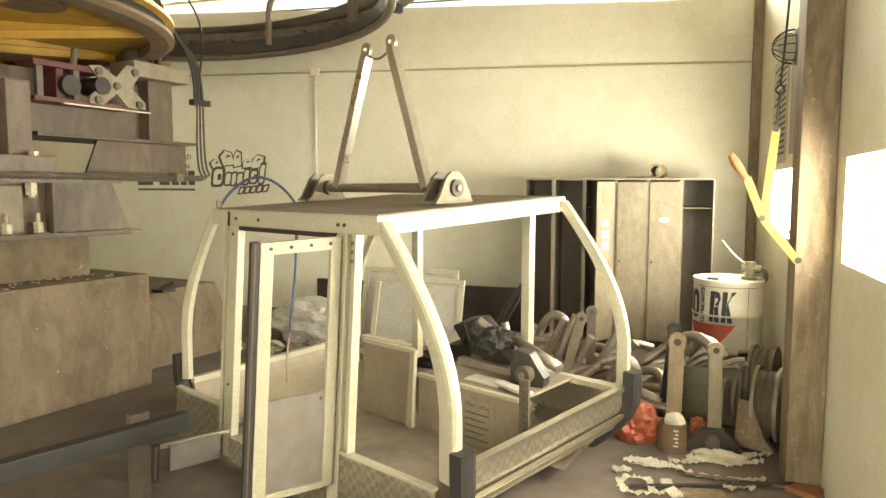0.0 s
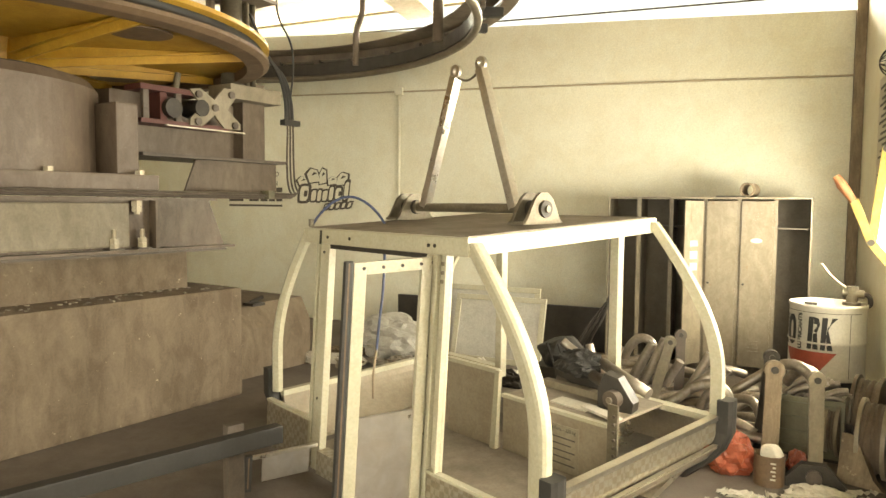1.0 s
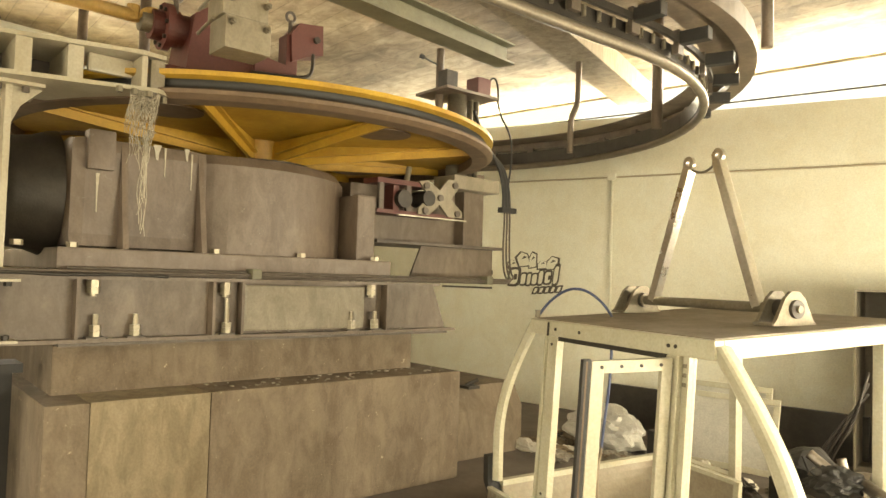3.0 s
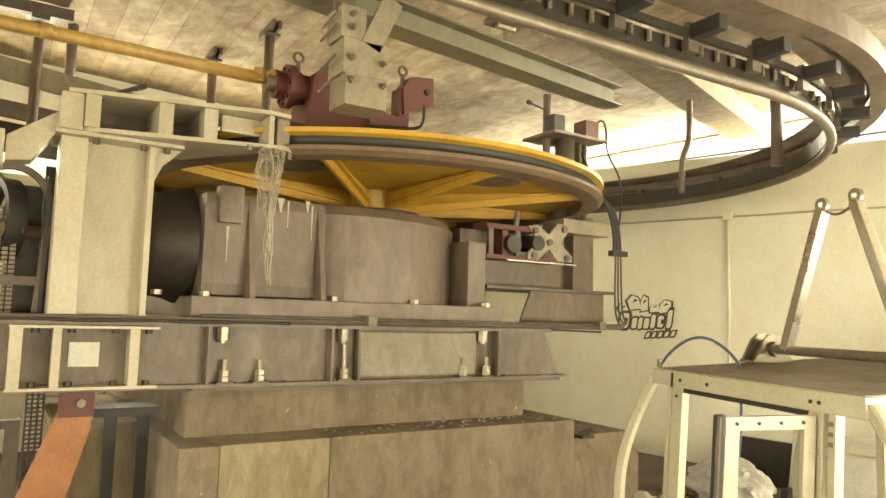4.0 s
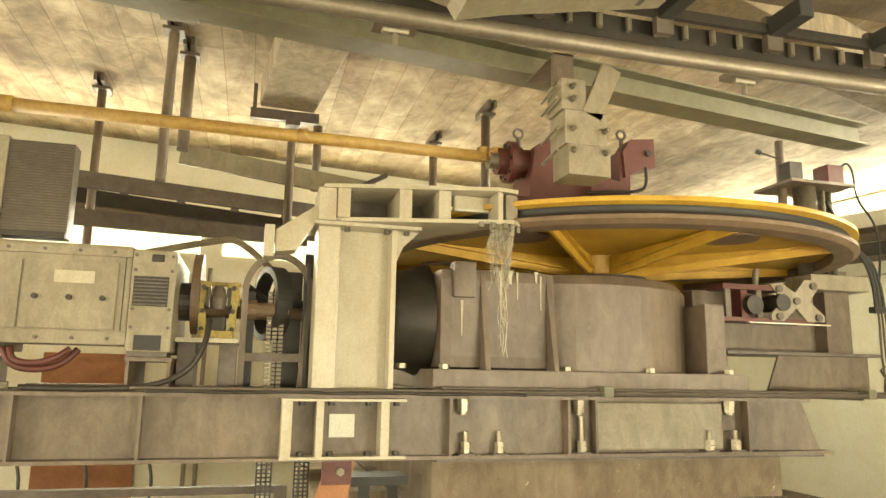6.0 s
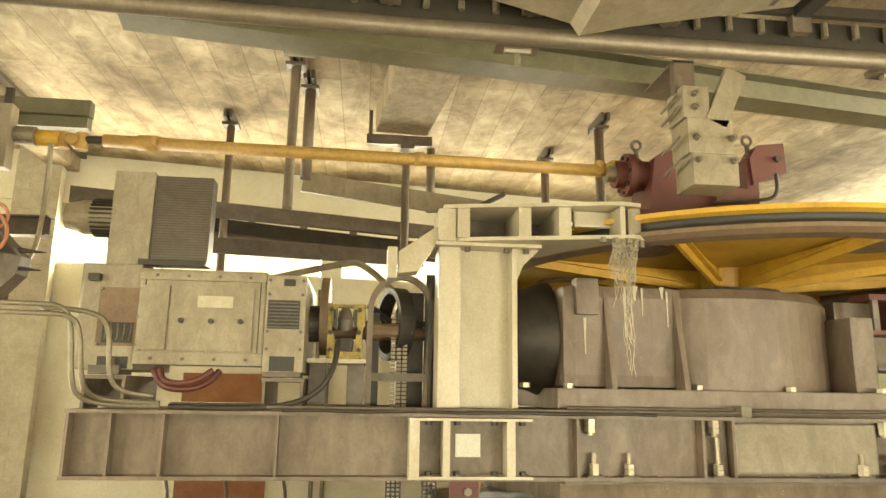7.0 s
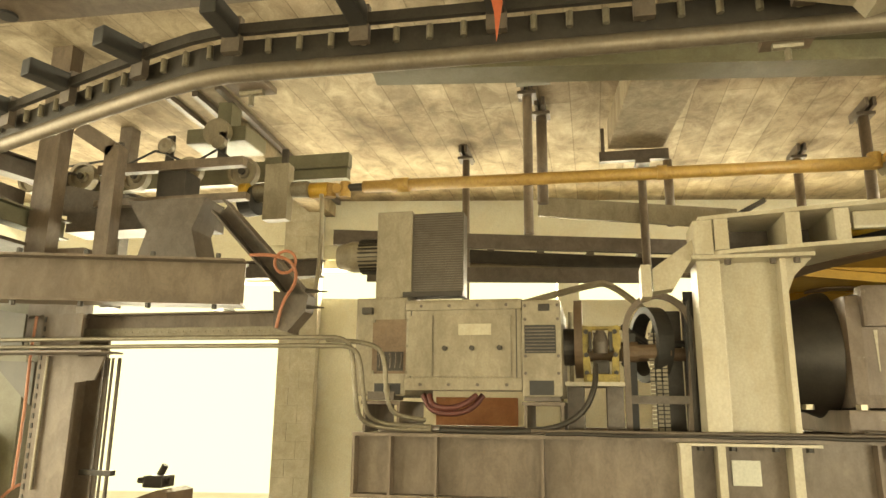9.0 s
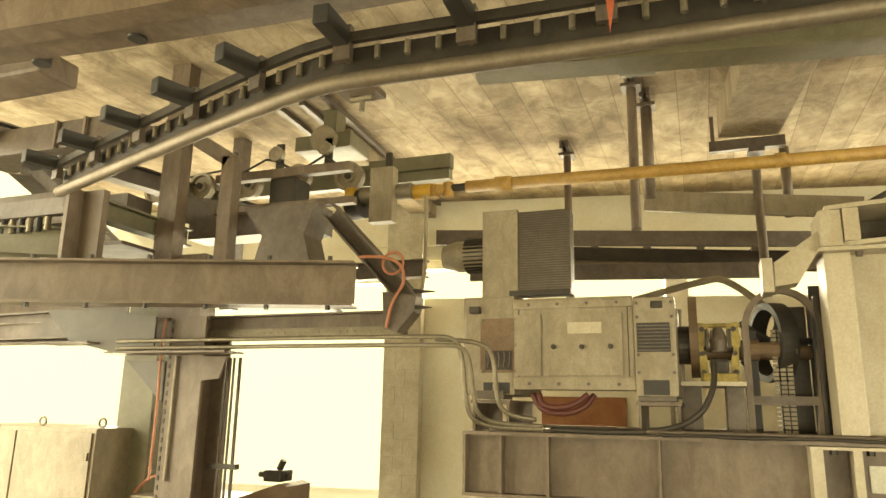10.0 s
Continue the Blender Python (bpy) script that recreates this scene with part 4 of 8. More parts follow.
part("side_bar", Mesh().prism([(-0.755, 0.585), (-0.715, 0.585), (-0.75, 0.052), (-0.8, 0.052)], 0.03, CM @ face_m((0, 0.955, 0), (1, 0, 0), (0, 0, 1))), "cream", gc)
# hanger pedestals, crossbar and two arms
PZ = CZ
ax = (cab(-1.5, 0.8, PZ + 0.09), cab(-0.29, 0.8, PZ + 0.09))
for nm, c in (("pedestal", ax[0]), ("pedestal", ax[1])):
    dirx = (ax[1] - ax[0]).normalized()
    side = Vector((0, 0, 1)).cross(dirx)
    prof = [(-0.17, -0.09), (0.17, -0.09), (0.14, -0.06), (0.075, 0.06), (0.03, 0.095), (-0.03, 0.095), (-0.075, 0.06), (-0.14, -0.06)]
    fm = face_m(c, side, (0, 0, 1))
    ped = part("pedestal", Mesh().prism(prof, 0.022, fm @ Matrix.Translation((0, 0, 0.055))).prism(prof, 0.022, fm @ Matrix.Translation((0, 0, -0.055))).box(-0.17, 0.17, -0.09, -0.075, -0.06, 0.06, m=fm), "zinc", gc, "galvanised hanger pedestal")
    part("bush", Mesh().rod(c - dirx * 0.085, c + dirx * 0.085, 0.05, n=24), "dark", ped)
    part("pin", Mesh().rod(c - dirx * 0.1, c + dirx * 0.1, 0.02, n=12), "zinc", ped)
part("crossbar", Mesh().rod(ax[0], ax[1], 0.03, n=16).rod(ax[0] + Vector((0, 0, 0)), ax[0].lerp(ax[1], 0.08), 0.045, n=16), "zinc", gc, "galvanised crossbar")
d = ax[1] - ax[0]
tops = (ax[0].lerp(ax[1], 0.4) + Vector((0, 0, 0.86)), ax[0].lerp(ax[1], 0.6) + Vector((0, 0, 0.88)))
for a, b in ((ax[0] + d * 0.14, tops[0]), (ax[1] - d * 0.14, tops[1])):
    v = (b - a)
    side = Vector((0, 0, 1)).cross(d).normalized()
    m = face_m(a, v, side.cross(v).cross(v) * -1)
    L = v.length
    arm = part("hanger_arm", Mesh().box(0, L, -0.03, 0.03, -0.03, 0.03, bevel=0.006, m=m), "alu", gc, "flat steel hanger arm")
    part("eye", Mesh().lathe([(0.02, -0.012), (0.045, -0.012), (0.045, 0.012), (0.02, 0.012), (0.02, -0.012)], face_m(b + Vector((0, 0, 0.03)), d, (0, 0, 1)) @ Matrix(), 24), "alu", arm)
part("spreader", Mesh().tube([tops[0].lerp(tops[1], k / 6) - Vector((0, 0, 0.05 * math.sin(math.pi * k / 6))) for k in range(7)], 0.008), "zinc", gc)

# ---- lockers ----
lx0, ly = -2.47, -0.87


def locker(x, w, state, label):
    th = thing("locker", hall(x + w / 2, ly + 0.25, 0), label, "locker", "row of lockers")
    t = 0.012
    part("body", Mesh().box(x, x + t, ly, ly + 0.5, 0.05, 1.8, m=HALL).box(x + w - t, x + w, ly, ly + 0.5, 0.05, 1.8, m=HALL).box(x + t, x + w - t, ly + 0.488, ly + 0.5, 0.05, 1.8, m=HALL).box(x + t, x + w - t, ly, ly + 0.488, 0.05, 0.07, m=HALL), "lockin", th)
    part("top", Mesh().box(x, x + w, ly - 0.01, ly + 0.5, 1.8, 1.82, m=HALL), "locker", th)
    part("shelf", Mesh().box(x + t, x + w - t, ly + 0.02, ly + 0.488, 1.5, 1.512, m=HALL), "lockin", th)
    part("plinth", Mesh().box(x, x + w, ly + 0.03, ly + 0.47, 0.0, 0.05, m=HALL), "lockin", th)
    part("front_edge", Mesh().box(x, x + 0.02, ly - 0.006, ly, 0.05, 1.8, m=HALL).box(x + w - 0.02, x + w, ly - 0.006, ly, 0.05, 1.8, m=HALL), "locker", th)
    if state == "shut":
        dd = HALL @ Matrix.Translation((x + 0.021, ly - 0.008, 0))
    elif state == "ajar":
        dd = HALL @ Matrix.Translation((x + w - 0.021, ly - 0.012, 0)) @ Matrix.Rotation(radians(57), 4, "Z") @ Matrix.Translation((0.042 - w, 0, 0))
    else:
        return th
    dw = w - 0.042
    door = part("door", Mesh().box(0, dw, -0.016, 0, 0.08, 1.78, bevel=0.003, m=dd), "locker", th)
    for k in range(4):
        part("louvre", Mesh().box(dw * 0.32, dw * 0.68, -0.024, -0.016, 1.58 + 0.035 * k, 1.588 + 0.035 * k, m=dd), "locker", door)
        part("louvre", Mesh().box(dw * 0.32, dw * 0.68, -0.024, -0.016, 0.24 + 0.035 * k, 0.248 + 0.035 * k, m=dd), "locker", door)
    part("lock", Mesh().rod(dd @ Vector((0.03, -0.03, 0.93)), dd @ Vector((0.03, -0.016, 0.93)), 0.012, n=10), "dark", door)
    if state == "ajar":
        for z, h in ((1.34, 0.06), (1.22, 0.08), (1.1, 0.08)):
            part("sticker", Mesh().box(dw * 0.3, dw * 0.7, -0.019, -0.0165, z - h / 2, z + h / 2, m=dd), "paper", door, "pale paper sticker")
    else:
        part("sticker", Mesh().lathe([(0.0, 0), (0.055, 0)], dd @ face_m((dw * 0.5, -0.018, 1.38), (1, 0, 0), (0, 0, 1)) @ Matrix.Diagonal((1, 0.45, 1, 1)), 20), "paper", door, "faded oval sticker") if x > -1.2 else None
    return th


for k, (st, lab) in enumerate((("empty", "open grey steel locker with its door gone"), ("empty", "open grey steel locker with its door gone"), ("ajar", "grey steel locker with its stickered door swung open"), ("shut", "shut grey steel locker with louvres"), ("shut", "shut grey steel locker with an oval sticker"), ("empty", "open grey steel locker with its door gone"))):
    locker(lx0 + 0.334 * k, 0.333, st, lab)

# ---- oil drum ----
DP = Vector((-0.63, 6.73, 0.0))
dm = thing("oil_drum", DP, "white steel oil drum with black print and a red triangle", "oil drum")
prof = [(0.0, 0.02), (0.29, 0.02), (0.3, 0.0), (0.3, 0.03), (0.293, 0.05), (0.293, 0.29), (0.303, 0.305), (0.293, 0.32), (0.293, 0.57), (0.303, 0.585), (0.293, 0.6), (0.293, 0.85), (0.3, 0.87), (0.3, 0.89), (0.285, 0.89), (0.28, 0.87), (0.0, 0.87)]
part("shell", Mesh().lathe([(r, 1.03 * z) for r, z in prof], Matrix.Translation(DP), 56), "drumw", dm, smooth=True)
part("lower_band", Mesh().lathe([(0.2945, 0.04), (0.2945, 0.29)], Matrix.Translation(DP), 56), "ink", dm, "black lower band", True)


def drum_patch(a0, a1, z0, z1, material, nm, label="", taper=0.0):
    me = Mesh()
    n = 14
    rows = []
    for k in range(n + 1):
        a = radians(a0 + (a1 - a0) * k / n)
        s = abs(2 * k / n - 1)
        lo = z0 + taper * s * (z1 - z0)
        rows.append([me.bm.verts.new(DP + Vector((0.2965 * math.cos(a), 0.2965 * math.sin(a), z))) for z in (lo, z1)])
    for A, B in zip(rows, rows[1:]):
        if (A[0].co - A[1].co).length > 1e-4 or (B[0].co - B[1].co).length > 1e-4:
            me.bm.faces.new((A[0], B[0], B[1], A[1]))
    return part(nm, me, material, dm, label)


drum_patch(196, 290, 0.22, 0.53, "redp", "red_triangle", "red printed triangle", 0.999)
def wrapped(text, size, deg, z, bold, turn=0):
    cu = bpy.data.curves.new("lettering", "FONT")
    cu.body, cu.size, cu.offset, cu.align_x = text, size, bold, "CENTER"
    tmp = bpy.data.objects.new("lettering", cu)
    data = bpy.data.meshes.new_from_object(tmp)
    bpy.data.objects.remove(tmp)
    if turn:
        data.transform(Matrix.Rotation(radians(turn), 4, "Z"))
    for v in data.vertices:
        a = radians(deg) + v.co.x / 0.2975
        v.co = DP + Vector((0.2975 * math.cos(a), 0.2975 * math.sin(a), z + v.co.y))
    data.materials.clear()
    data.materials.append(M["ink"])
    ob = new("lettering", data)
    ob.parent = dm
    ob.matrix_parent_inverse = dm.matrix_basis.inverted()


def drum_shape(outline, nm="print_mark"):
    """A printed shape, drawn as degrees round the drum and height."""
    me = Mesh()
    n = 8
    for (a0, z0, b0, y0), (a1, z1, b1, y1) in zip(outline, outline[1:]):
        cols = []
        for k in range(n + 1):
            u = k / n
            q = []
            for a, z in ((a0 + (a1 - a0) * u, z0 + (z1 - z0) * u), (b0 + (b1 - b0) * u, y0 + (y1 - y0) * u)):
                q.append(me.bm.verts.new(DP + Vector((0.2975 * math.cos(radians(a)), 0.2975 * math.sin(radians(a)), z))))
            cols.append(q)
        for A, B in zip(cols, cols[1:]):
            me.bm.faces.new((A[0], B[0], B[1], A[1]))
    return part(nm, me, "ink", dm, "bold black print shape")


# heavy slanted print: a narrow ring, a block with two lobes, a fork
ring_out = [(214 + 11 * math.cos(t), 0.69 + 0.13 * math.copysign(abs(math.sin(t)) ** 0.6, math.sin(t)), 214 + 3.5 * math.cos(t), 0.69 + 0.075 * math.copysign(abs(math.sin(t)) ** 0.6, math.sin(t))) for t in [2 * math.pi * k / 16 for k in range(17)]]
drum_shape(ring_out)
drum_shape([(199, 0.56, 203, 0.56), (200, 0.82, 204, 0.82)])
drum_shape([(246, 0.55, 253, 0.55), (248, 0.82, 256, 0.82)])
drum_shape([(256, 0.82, 256, 0.76), (263, 0.81, 260, 0.765), (265, 0.76, 261, 0.745), (261, 0.69, 255.5, 0.7)])
drum_shape([(255, 0.68, 261, 0.69), (255, 0.55, 263, 0.55)])
drum_shape([(266, 0.55, 273, 0.55), (268, 0.82, 276, 0.82)])
drum_shape([(275, 0.68, 276, 0.74), (282, 0.82, 290, 0.82)])
drum_shape([(276, 0.74, 274, 0.66), (284, 0.55, 276, 0.55)])
drum_shape([(190, 0.853, 190, 0.857), (330, 0.853, 330, 0.857)], "pin_line")
drum_shape([(309, 0.3, 310, 0.3), (309, 0.85, 310, 0.85)], "seam_line")
wrapped("LUBRICANTS", 0.052, 236, 0.69, 0.0025, 90)
part("bung", Mesh().rod(DP + Vector((-0.12, -0.1, 0.89)), DP + Vector((-0.12, -0.1, 0.92)), 0.05, n=16), "dark", dm)


# ---- fittings on the machine frame ----
FX = -5.3   # front edge of the flanges


def anchor_bolt(y, z0, z1, nuts):
    b = thing("anchor_bolt", (-5.36, y, z0), "zinc-plated threaded anchor bolt with double nuts", "bolt", "anchor bolts of the frame")
    part("stud", Mesh().rod((-5.35, y, z0), (-5.35, y, z1), 0.019, n=12), "bolt", b)
    for z in nuts:
        part("nut", Mesh().rod((-5.35, y, z), (-5.35, y, z + 0.036), 0.039, n=6), "bolt", b)
    part("washer", Mesh().box(-5.42, -5.31, y - 0.06, y + 0.06, z0, z0 + 0.012), "greyd", b)


for y in (1.09, 1.35, 2.015, 3.14, 3.385):
    low = y not in (2.015,)
    anchor_bolt(y, BZ0 + 0.025, BZ0 + (0.19 if low else 0.3), (BZ0 + 0.04, BZ0 + 0.08))
for y in (1.07, 2.0, 3.345):
    b = thing("hanging_bolt", (-5.36, y, BZ1 - 0.13), "zinc-plated bolt under the gearbox foot", "bolt", "gearbox bolts")
    part("stud", Mesh().rod((-5.36, y, BZ1 - 0.14), (-5.36, y, BZ1 - 0.026), 0.022, n=10), "bolt", b)
    part("nut", Mesh().rod((-5.36, y, BZ1 - 0.075), (-5.36, y, BZ1 - 0.028), 0.045, n=6), "bolt", b)
    part("nut", Mesh().rod((-5.36, y, BZ1 - 0.12), (-5.36, y, BZ1 - 0.08), 0.043, n=6), "bolt", b)
for y in (0.95, 1.95, 2.7, 3.45, 0.62):
    b = thing("foot_bolt", (-5.5, y, 1.95), "zinc-plated bolt head on the gearbox foot", "bolt", "gearbox bolts")
    part("head", Mesh().rod((-5.47, y, 1.95), (-5.47, y, 1.985), 0.04, n=6), "bolt", b)
part("inner_girder", Mesh().box(-5.44, -5.36, 2.16, 3.28, BZ0 + 0.045, BZ1 - 0.045, bevel=0.015), "light", bf, "paler girder plate behind the bolts")
# bolted bracket with the maker's plate
br = thing("bolted_bracket", (-5.32, 0.14, 1.33), "cream-painted bolted bracket with an enamel plate", "bracket")
for y, hw in ((-0.2, 0.035), (0.02, 0.025), (0.47, 0.03)):
    part("rib", Mesh().box(-5.409, -5.24, y - hw, y + hw, 1.345, 1.715, bevel=0.004), "white", br)
for z in (1.337, 1.722):
    part("flange", Mesh().box(-5.409, -5.23, -0.24, 0.62, z - 0.009, z + 0.009), "white", br)
part("plate", Mesh().box(-5.409, -5.4, 0.1, 0.28, 1.46, 1.62, bevel=0.004), "plate", br, "pale enamel plate")
for y in (-0.1, 0.1, 0.36, 0.56):
    for z, s in ((1.346, 1), (1.713, -1)):
        part("bolt", Mesh().rod((-5.3, y, z), (-5.3, y, z + 0.03 * s), 0.024, n=6), "dark", br)
# thin pipes along the top of the frame and the cables beside them
for k, (x, z, y0, y1) in enumerate(((-5.31, 1.775, -2.3, 5.42), (-5.27, 1.79, -1.2, 5.36), (-5.33, 1.81, 0.9, 5.3))):
    pts = [(x, y0 + (4.9 - y0) * i / 10, z) for i in range(11)] + [(-5.55, 5.3 + 0.04 * k, z), (-5.75, 5.4 + 0.05 * k, z + 0.1), (-5.8, 5.43 + 0.05 * k, z + 0.4), (-5.85, 5.5 + 0.04 * k, 2.55), (-5.9, 5.52 + 0.04 * k, 2.75)]
    solid("hydraulic_pipe", Mesh().tube(pts, 0.011, 8), "greyd", "thin steel hydraulic pipe along the frame", "pipe", "hydraulic pipes", smooth=True)
for y in (2.2, 4.7):
    solid("pipe_clamp", Mesh().box(-5.36, -5.24, y - 0.04, y + 0.04, 1.76, 1.84, bevel=0.008), "olive", "green plastic pipe clamp", "pipe clamp", "pipe clamps")
cable = [(-5.27 + 0.015 * math.sin(k), -1.1 + k * 0.24, 1.77 + 0.006 * math.sin(2.1 * k)) for k in range(12)]
solid("cable", Mesh().tube(cable, 0.012, 8), "dark", "dark cable lying on the frame", "cable", smooth=True)
solid("hose", Mesh().tube([(-5.45, -0.75, 2.25), (-5.35, -0.76, 2.08), (-5.31, -0.85, 1.9), (-5.3, -1.05, 1.8), (-5.3, -1.4, 1.775), (-5.31, -1.85, 1.785)], 0.02, 10), "dark", "dark flexible hose running to the brake", "hose", smooth=True)

# ---- coupling, brake disc and guarded pulley between motor and column ----
cp = thing("brake_coupling", (-5.75, -0.8, 1.76), "yellow brake with a rusty disc between motor and gearbox", "brake")
part("disc", Mesh().lathe([(0.05, -0.03), (0.3, -0.03), (0.3, 0.03), (0.05, 0.03), (0.05, -0.03)], face_m((-5.86, -0.87, 2.47), (1, 0, 0), (0, 0, 1)), 48), "tread", cp, "rust-brown brake disc")
part("shaft", Mesh().rod((-5.9, -0.98, 2.35), (-5.9, 0.0, 2.35), 0.05, n=16), "tread", cp)
for y, s in ((-0.84, 1), (-0.58, -1)):
    part("caliper", Mesh().prism([(0, 2.13), (0.06 * s, 2.13), (0.05 * s, 2.3), (0.03 * s, 2.36), (0.075 * s, 2.46), (0.07 * s, 2.54), (0.0, 2.55), (-0.02 * s, 2.44), (0.0, 2.34)], 0.1, face_m((-5.68, y, 0), (0, 1, 0), (0, 0, 1))), "yellowl", cp)
    for z in (2.2, 2.33, 2.5):
        part("caliper_bolt", Mesh().rod((-5.63, y + 0.025 * s, z), (-5.6, y + 0.025 * s, z), 0.018, n=6), "dark", cp)
    part("caliper_pad", Mesh().box(-5.75, -5.6, y + 0.055 * s - 0.012, y + 0.055 * s + 0.012, 2.36, 2.5, bevel=0.005), "dark", cp)
part("actuator", Mesh().lathe([(0.0, 0.09), (0.03, 0.088), (0.045, 0.06), (0.055, 0.02), (0.06, 0.0), (0.05, -0.08)], Matrix.Translation((-5.62, -0.71, 2.42)), 20), "greyd", cp, "round greasy brake actuator")
part("tie_bar", Mesh().rod((-5.66, -0.86, 2.53), (-5.66, -0.56, 2.53), 0.016, n=10), "yellowl", cp)
part("base_block", Mesh().box(-5.76, -5.58, -0.82, -0.6, 2.13, 2.19, bevel=0.01), "yellowl", cp)
part("lower_body", Mesh().box(-5.74, -5.6, -0.77, -0.65, 2.19, 2.29, bevel=0.02), "dark", cp)
for k in range(6):
    part("spring_coil", Mesh().lathe([(0.03 + 0.006 * math.cos(a), 0.006 * math.sin(a)) for a in [2 * math.pi * j / 6 for j in range(7)]], face_m((-5.61, -0.78 + 0.026 * k, 2.46), (1, 0, 0), (0, 0, 1)), 12), "greyd", cp)
part("stand_plate", Mesh().box(-6.0, -5.5, -0.97, -0.55, 2.1, 2.13), "white", cp)
for y in (-0.9, -0.62):
    part("stand_leg", Mesh().box(-5.95, -5.6, y - 0.06, y + 0.06, 1.76, 2.1, bevel=0.006), "greyd", cp)
part("cardan", Mesh().rod((-5.75, -0.56, 2.36), (-5.75, -0.44, 2.36), 0.075, n=12).rod((-5.75, -0.44, 2.36), (-5.75, -0.2, 2.36), 0.055, n=12), "tread", cp, "rusty universal joint")
gp = thing("guarded_pulley", (-5.8, -0.3, 1.76), "black flywheel behind a grey guard hoop", "pulley")
hoop = [(-5.68, -0.53 + 0.24 - 0.235 * math.cos(a), 2.5 + 0.27 * math.sin(a)) for a in [math.pi * k / 14 for k in range(15)]]
hm = Mesh()
hp = [(-5.68, -0.1, 1.76)] + hoop[::-1] + [(-5.68, -0.525, 1.76)]
hp = [Vector(p) for p in hp]
ring = []
for i, p in enumerate(hp):
    d = (hp[min(i + 1, len(hp) - 1)] - hp[max(i - 1, 0)]).normalized()
    side = Vector((1, 0, 0)).cross(d)
    ring.append([hm.bm.verts.new(p + side * u + Vector((w, 0, 0))) for u, w in ((-0.022, -0.03), (0.022, -0.03), (0.022, 0.03), (-0.022, 0.03))])
for A, B in zip(ring, ring[1:]):
    for k in range(4):
        hm.bm.faces.new((A[k], A[(k + 1) % 4], B[(k + 1) % 4], B[k]))
part("guard_hoop", hm, "grey", gp)
part("guard_bar", Mesh().box(-5.69, -5.66, -0.53, -0.1, 1.98, 2.04), "greyd", gp)
part("flywheel", Mesh().lathe([(0.24, -0.06), (0.29, -0.06), (0.29, 0.06), (0.24, 0.06), (0.24, -0.06)], face_m((-5.95, -0.33, 2.43), (1, 0.35, 0), (0, 0, 1)), 40), "black", gp)
for k in range(5):
    a = radians(72 * k)
    c = Vector((-5.95, -0.33, 2.43))
    part("spoke", Mesh().rod(c, c + Vector((0.09 * math.cos(a), 0.26 * math.cos(a), 0.26 * math.sin(a))), 0.025, n=8), "black", gp)
ms = Mesh()
for i in range(24):
    for j in range(3):
        ms.box(-5.74, -5.735, -0.36 + j * 0.045, -0.325 + j * 0.045, 1.79 + i * 0.03, 1.812 + i * 0.03)
tagged(part("perforated_strip", ms, "light", gp, "perforated guard strip"), kind="stuff")
part("side_cheek", Mesh().box(-6.0, -5.63, -0.085, -0.06, 1.76, 2.72), "dark", gp)
part("inner_cheek", Mesh().box(-6.06, -6.03, -0.3, -0.09, 1.78, 2.7), "dark", gp)
part("edge_strip", Mesh().box(-5.8, -5.77, -0.52, -0.45, 1.76, 2.5), "black", gp)
part("rear_guard", Mesh().box(-5.72, -5.7, -0.1, 0.0, 1.76, 2.8), "black", gp, "black perforated guard sheet")

# ---- below the frame ----
for y, x in ((-0.32, -5.62), (-0.05, -5.72)):
    lc = Mesh()
    for o in (-0.05, -0.017, 0.017, 0.05):
        lc.box(x - 0.012, x + 0.012, y + o - 0.006, y + o + 0.006, 0.0, 1.3)
    for k in range(44):
        lc.box(x - 0.01, x + 0.01, y - 0.05, y + 0.05, 1.28 - 0.029 * k, 1.289 - 0.029 * k)
    solid("cable_chain", lc, "black", "black perforated cable chain hanging below the frame", "cable chain", "cable chains")
sl = thing("tensioning_lever", (-5.55, 0.1, 0), "orange-red bent steel plate below the frame", "steel plate")
part("plate", Mesh().prism([(0.24, 1.29), (0.06, 1.29), (-0.03, 1.05), (-0.32, 0.3), (-0.42, 0.0), (-0.2, 0.0), (0.06, 0.5), (0.2, 1.02)], 0.05, face_m((-5.5, 0.06, 0), (0, 1, 0), (0, 0, 1))), "orange", sl)
part("collar", Mesh().box(-5.48, -5.465, 0.07, 0.28, 1.13, 1.29), "red", sl, "dark red upper collar")
part("bolt", Mesh().rod((-5.465, 0.2, 1.22), (-5.44, 0.2, 1.22), 0.03, n=6), "zinc", sl)
solid("support_bracket", Mesh().box(-5.9, -5.6, 0.3, 0.72, 1.1, 1.16).box(-5.9, -5.85, 0.4, 0.48, 0.0, 1.1).box(-5.9, -5.85, 0.62, 0.7, 0.0, 1.1), "black", "black steel angle stand below the frame", "bracket")
solid("bench_bar", Mesh().box(-6.6, -6.5, -2.6, -0.1, 0.92, 0.98).box(-6.6, -6.5, -2.6, -2.5, 0, 0.92).box(-6.6, -6.5, -0.2, -0.1, 0, 0.92), "greyd", "grey bar behind the frame", "bar")
for k in range(3):
    y = -2.3 + 0.5 * k
    solid("loose_cable", Mesh().tube([(-6.9, y, 1.3), (-6.9, y + 0.12, 1.0), (-6.88, y + 0.05, 0.6), (-6.86, y + 0.2, 0.2), (-6.8, y + 0.1, 0.02)], 0.014, 8), "dark", "loose dark cable hanging to the floor", "cable", "loose cables", smooth=True)

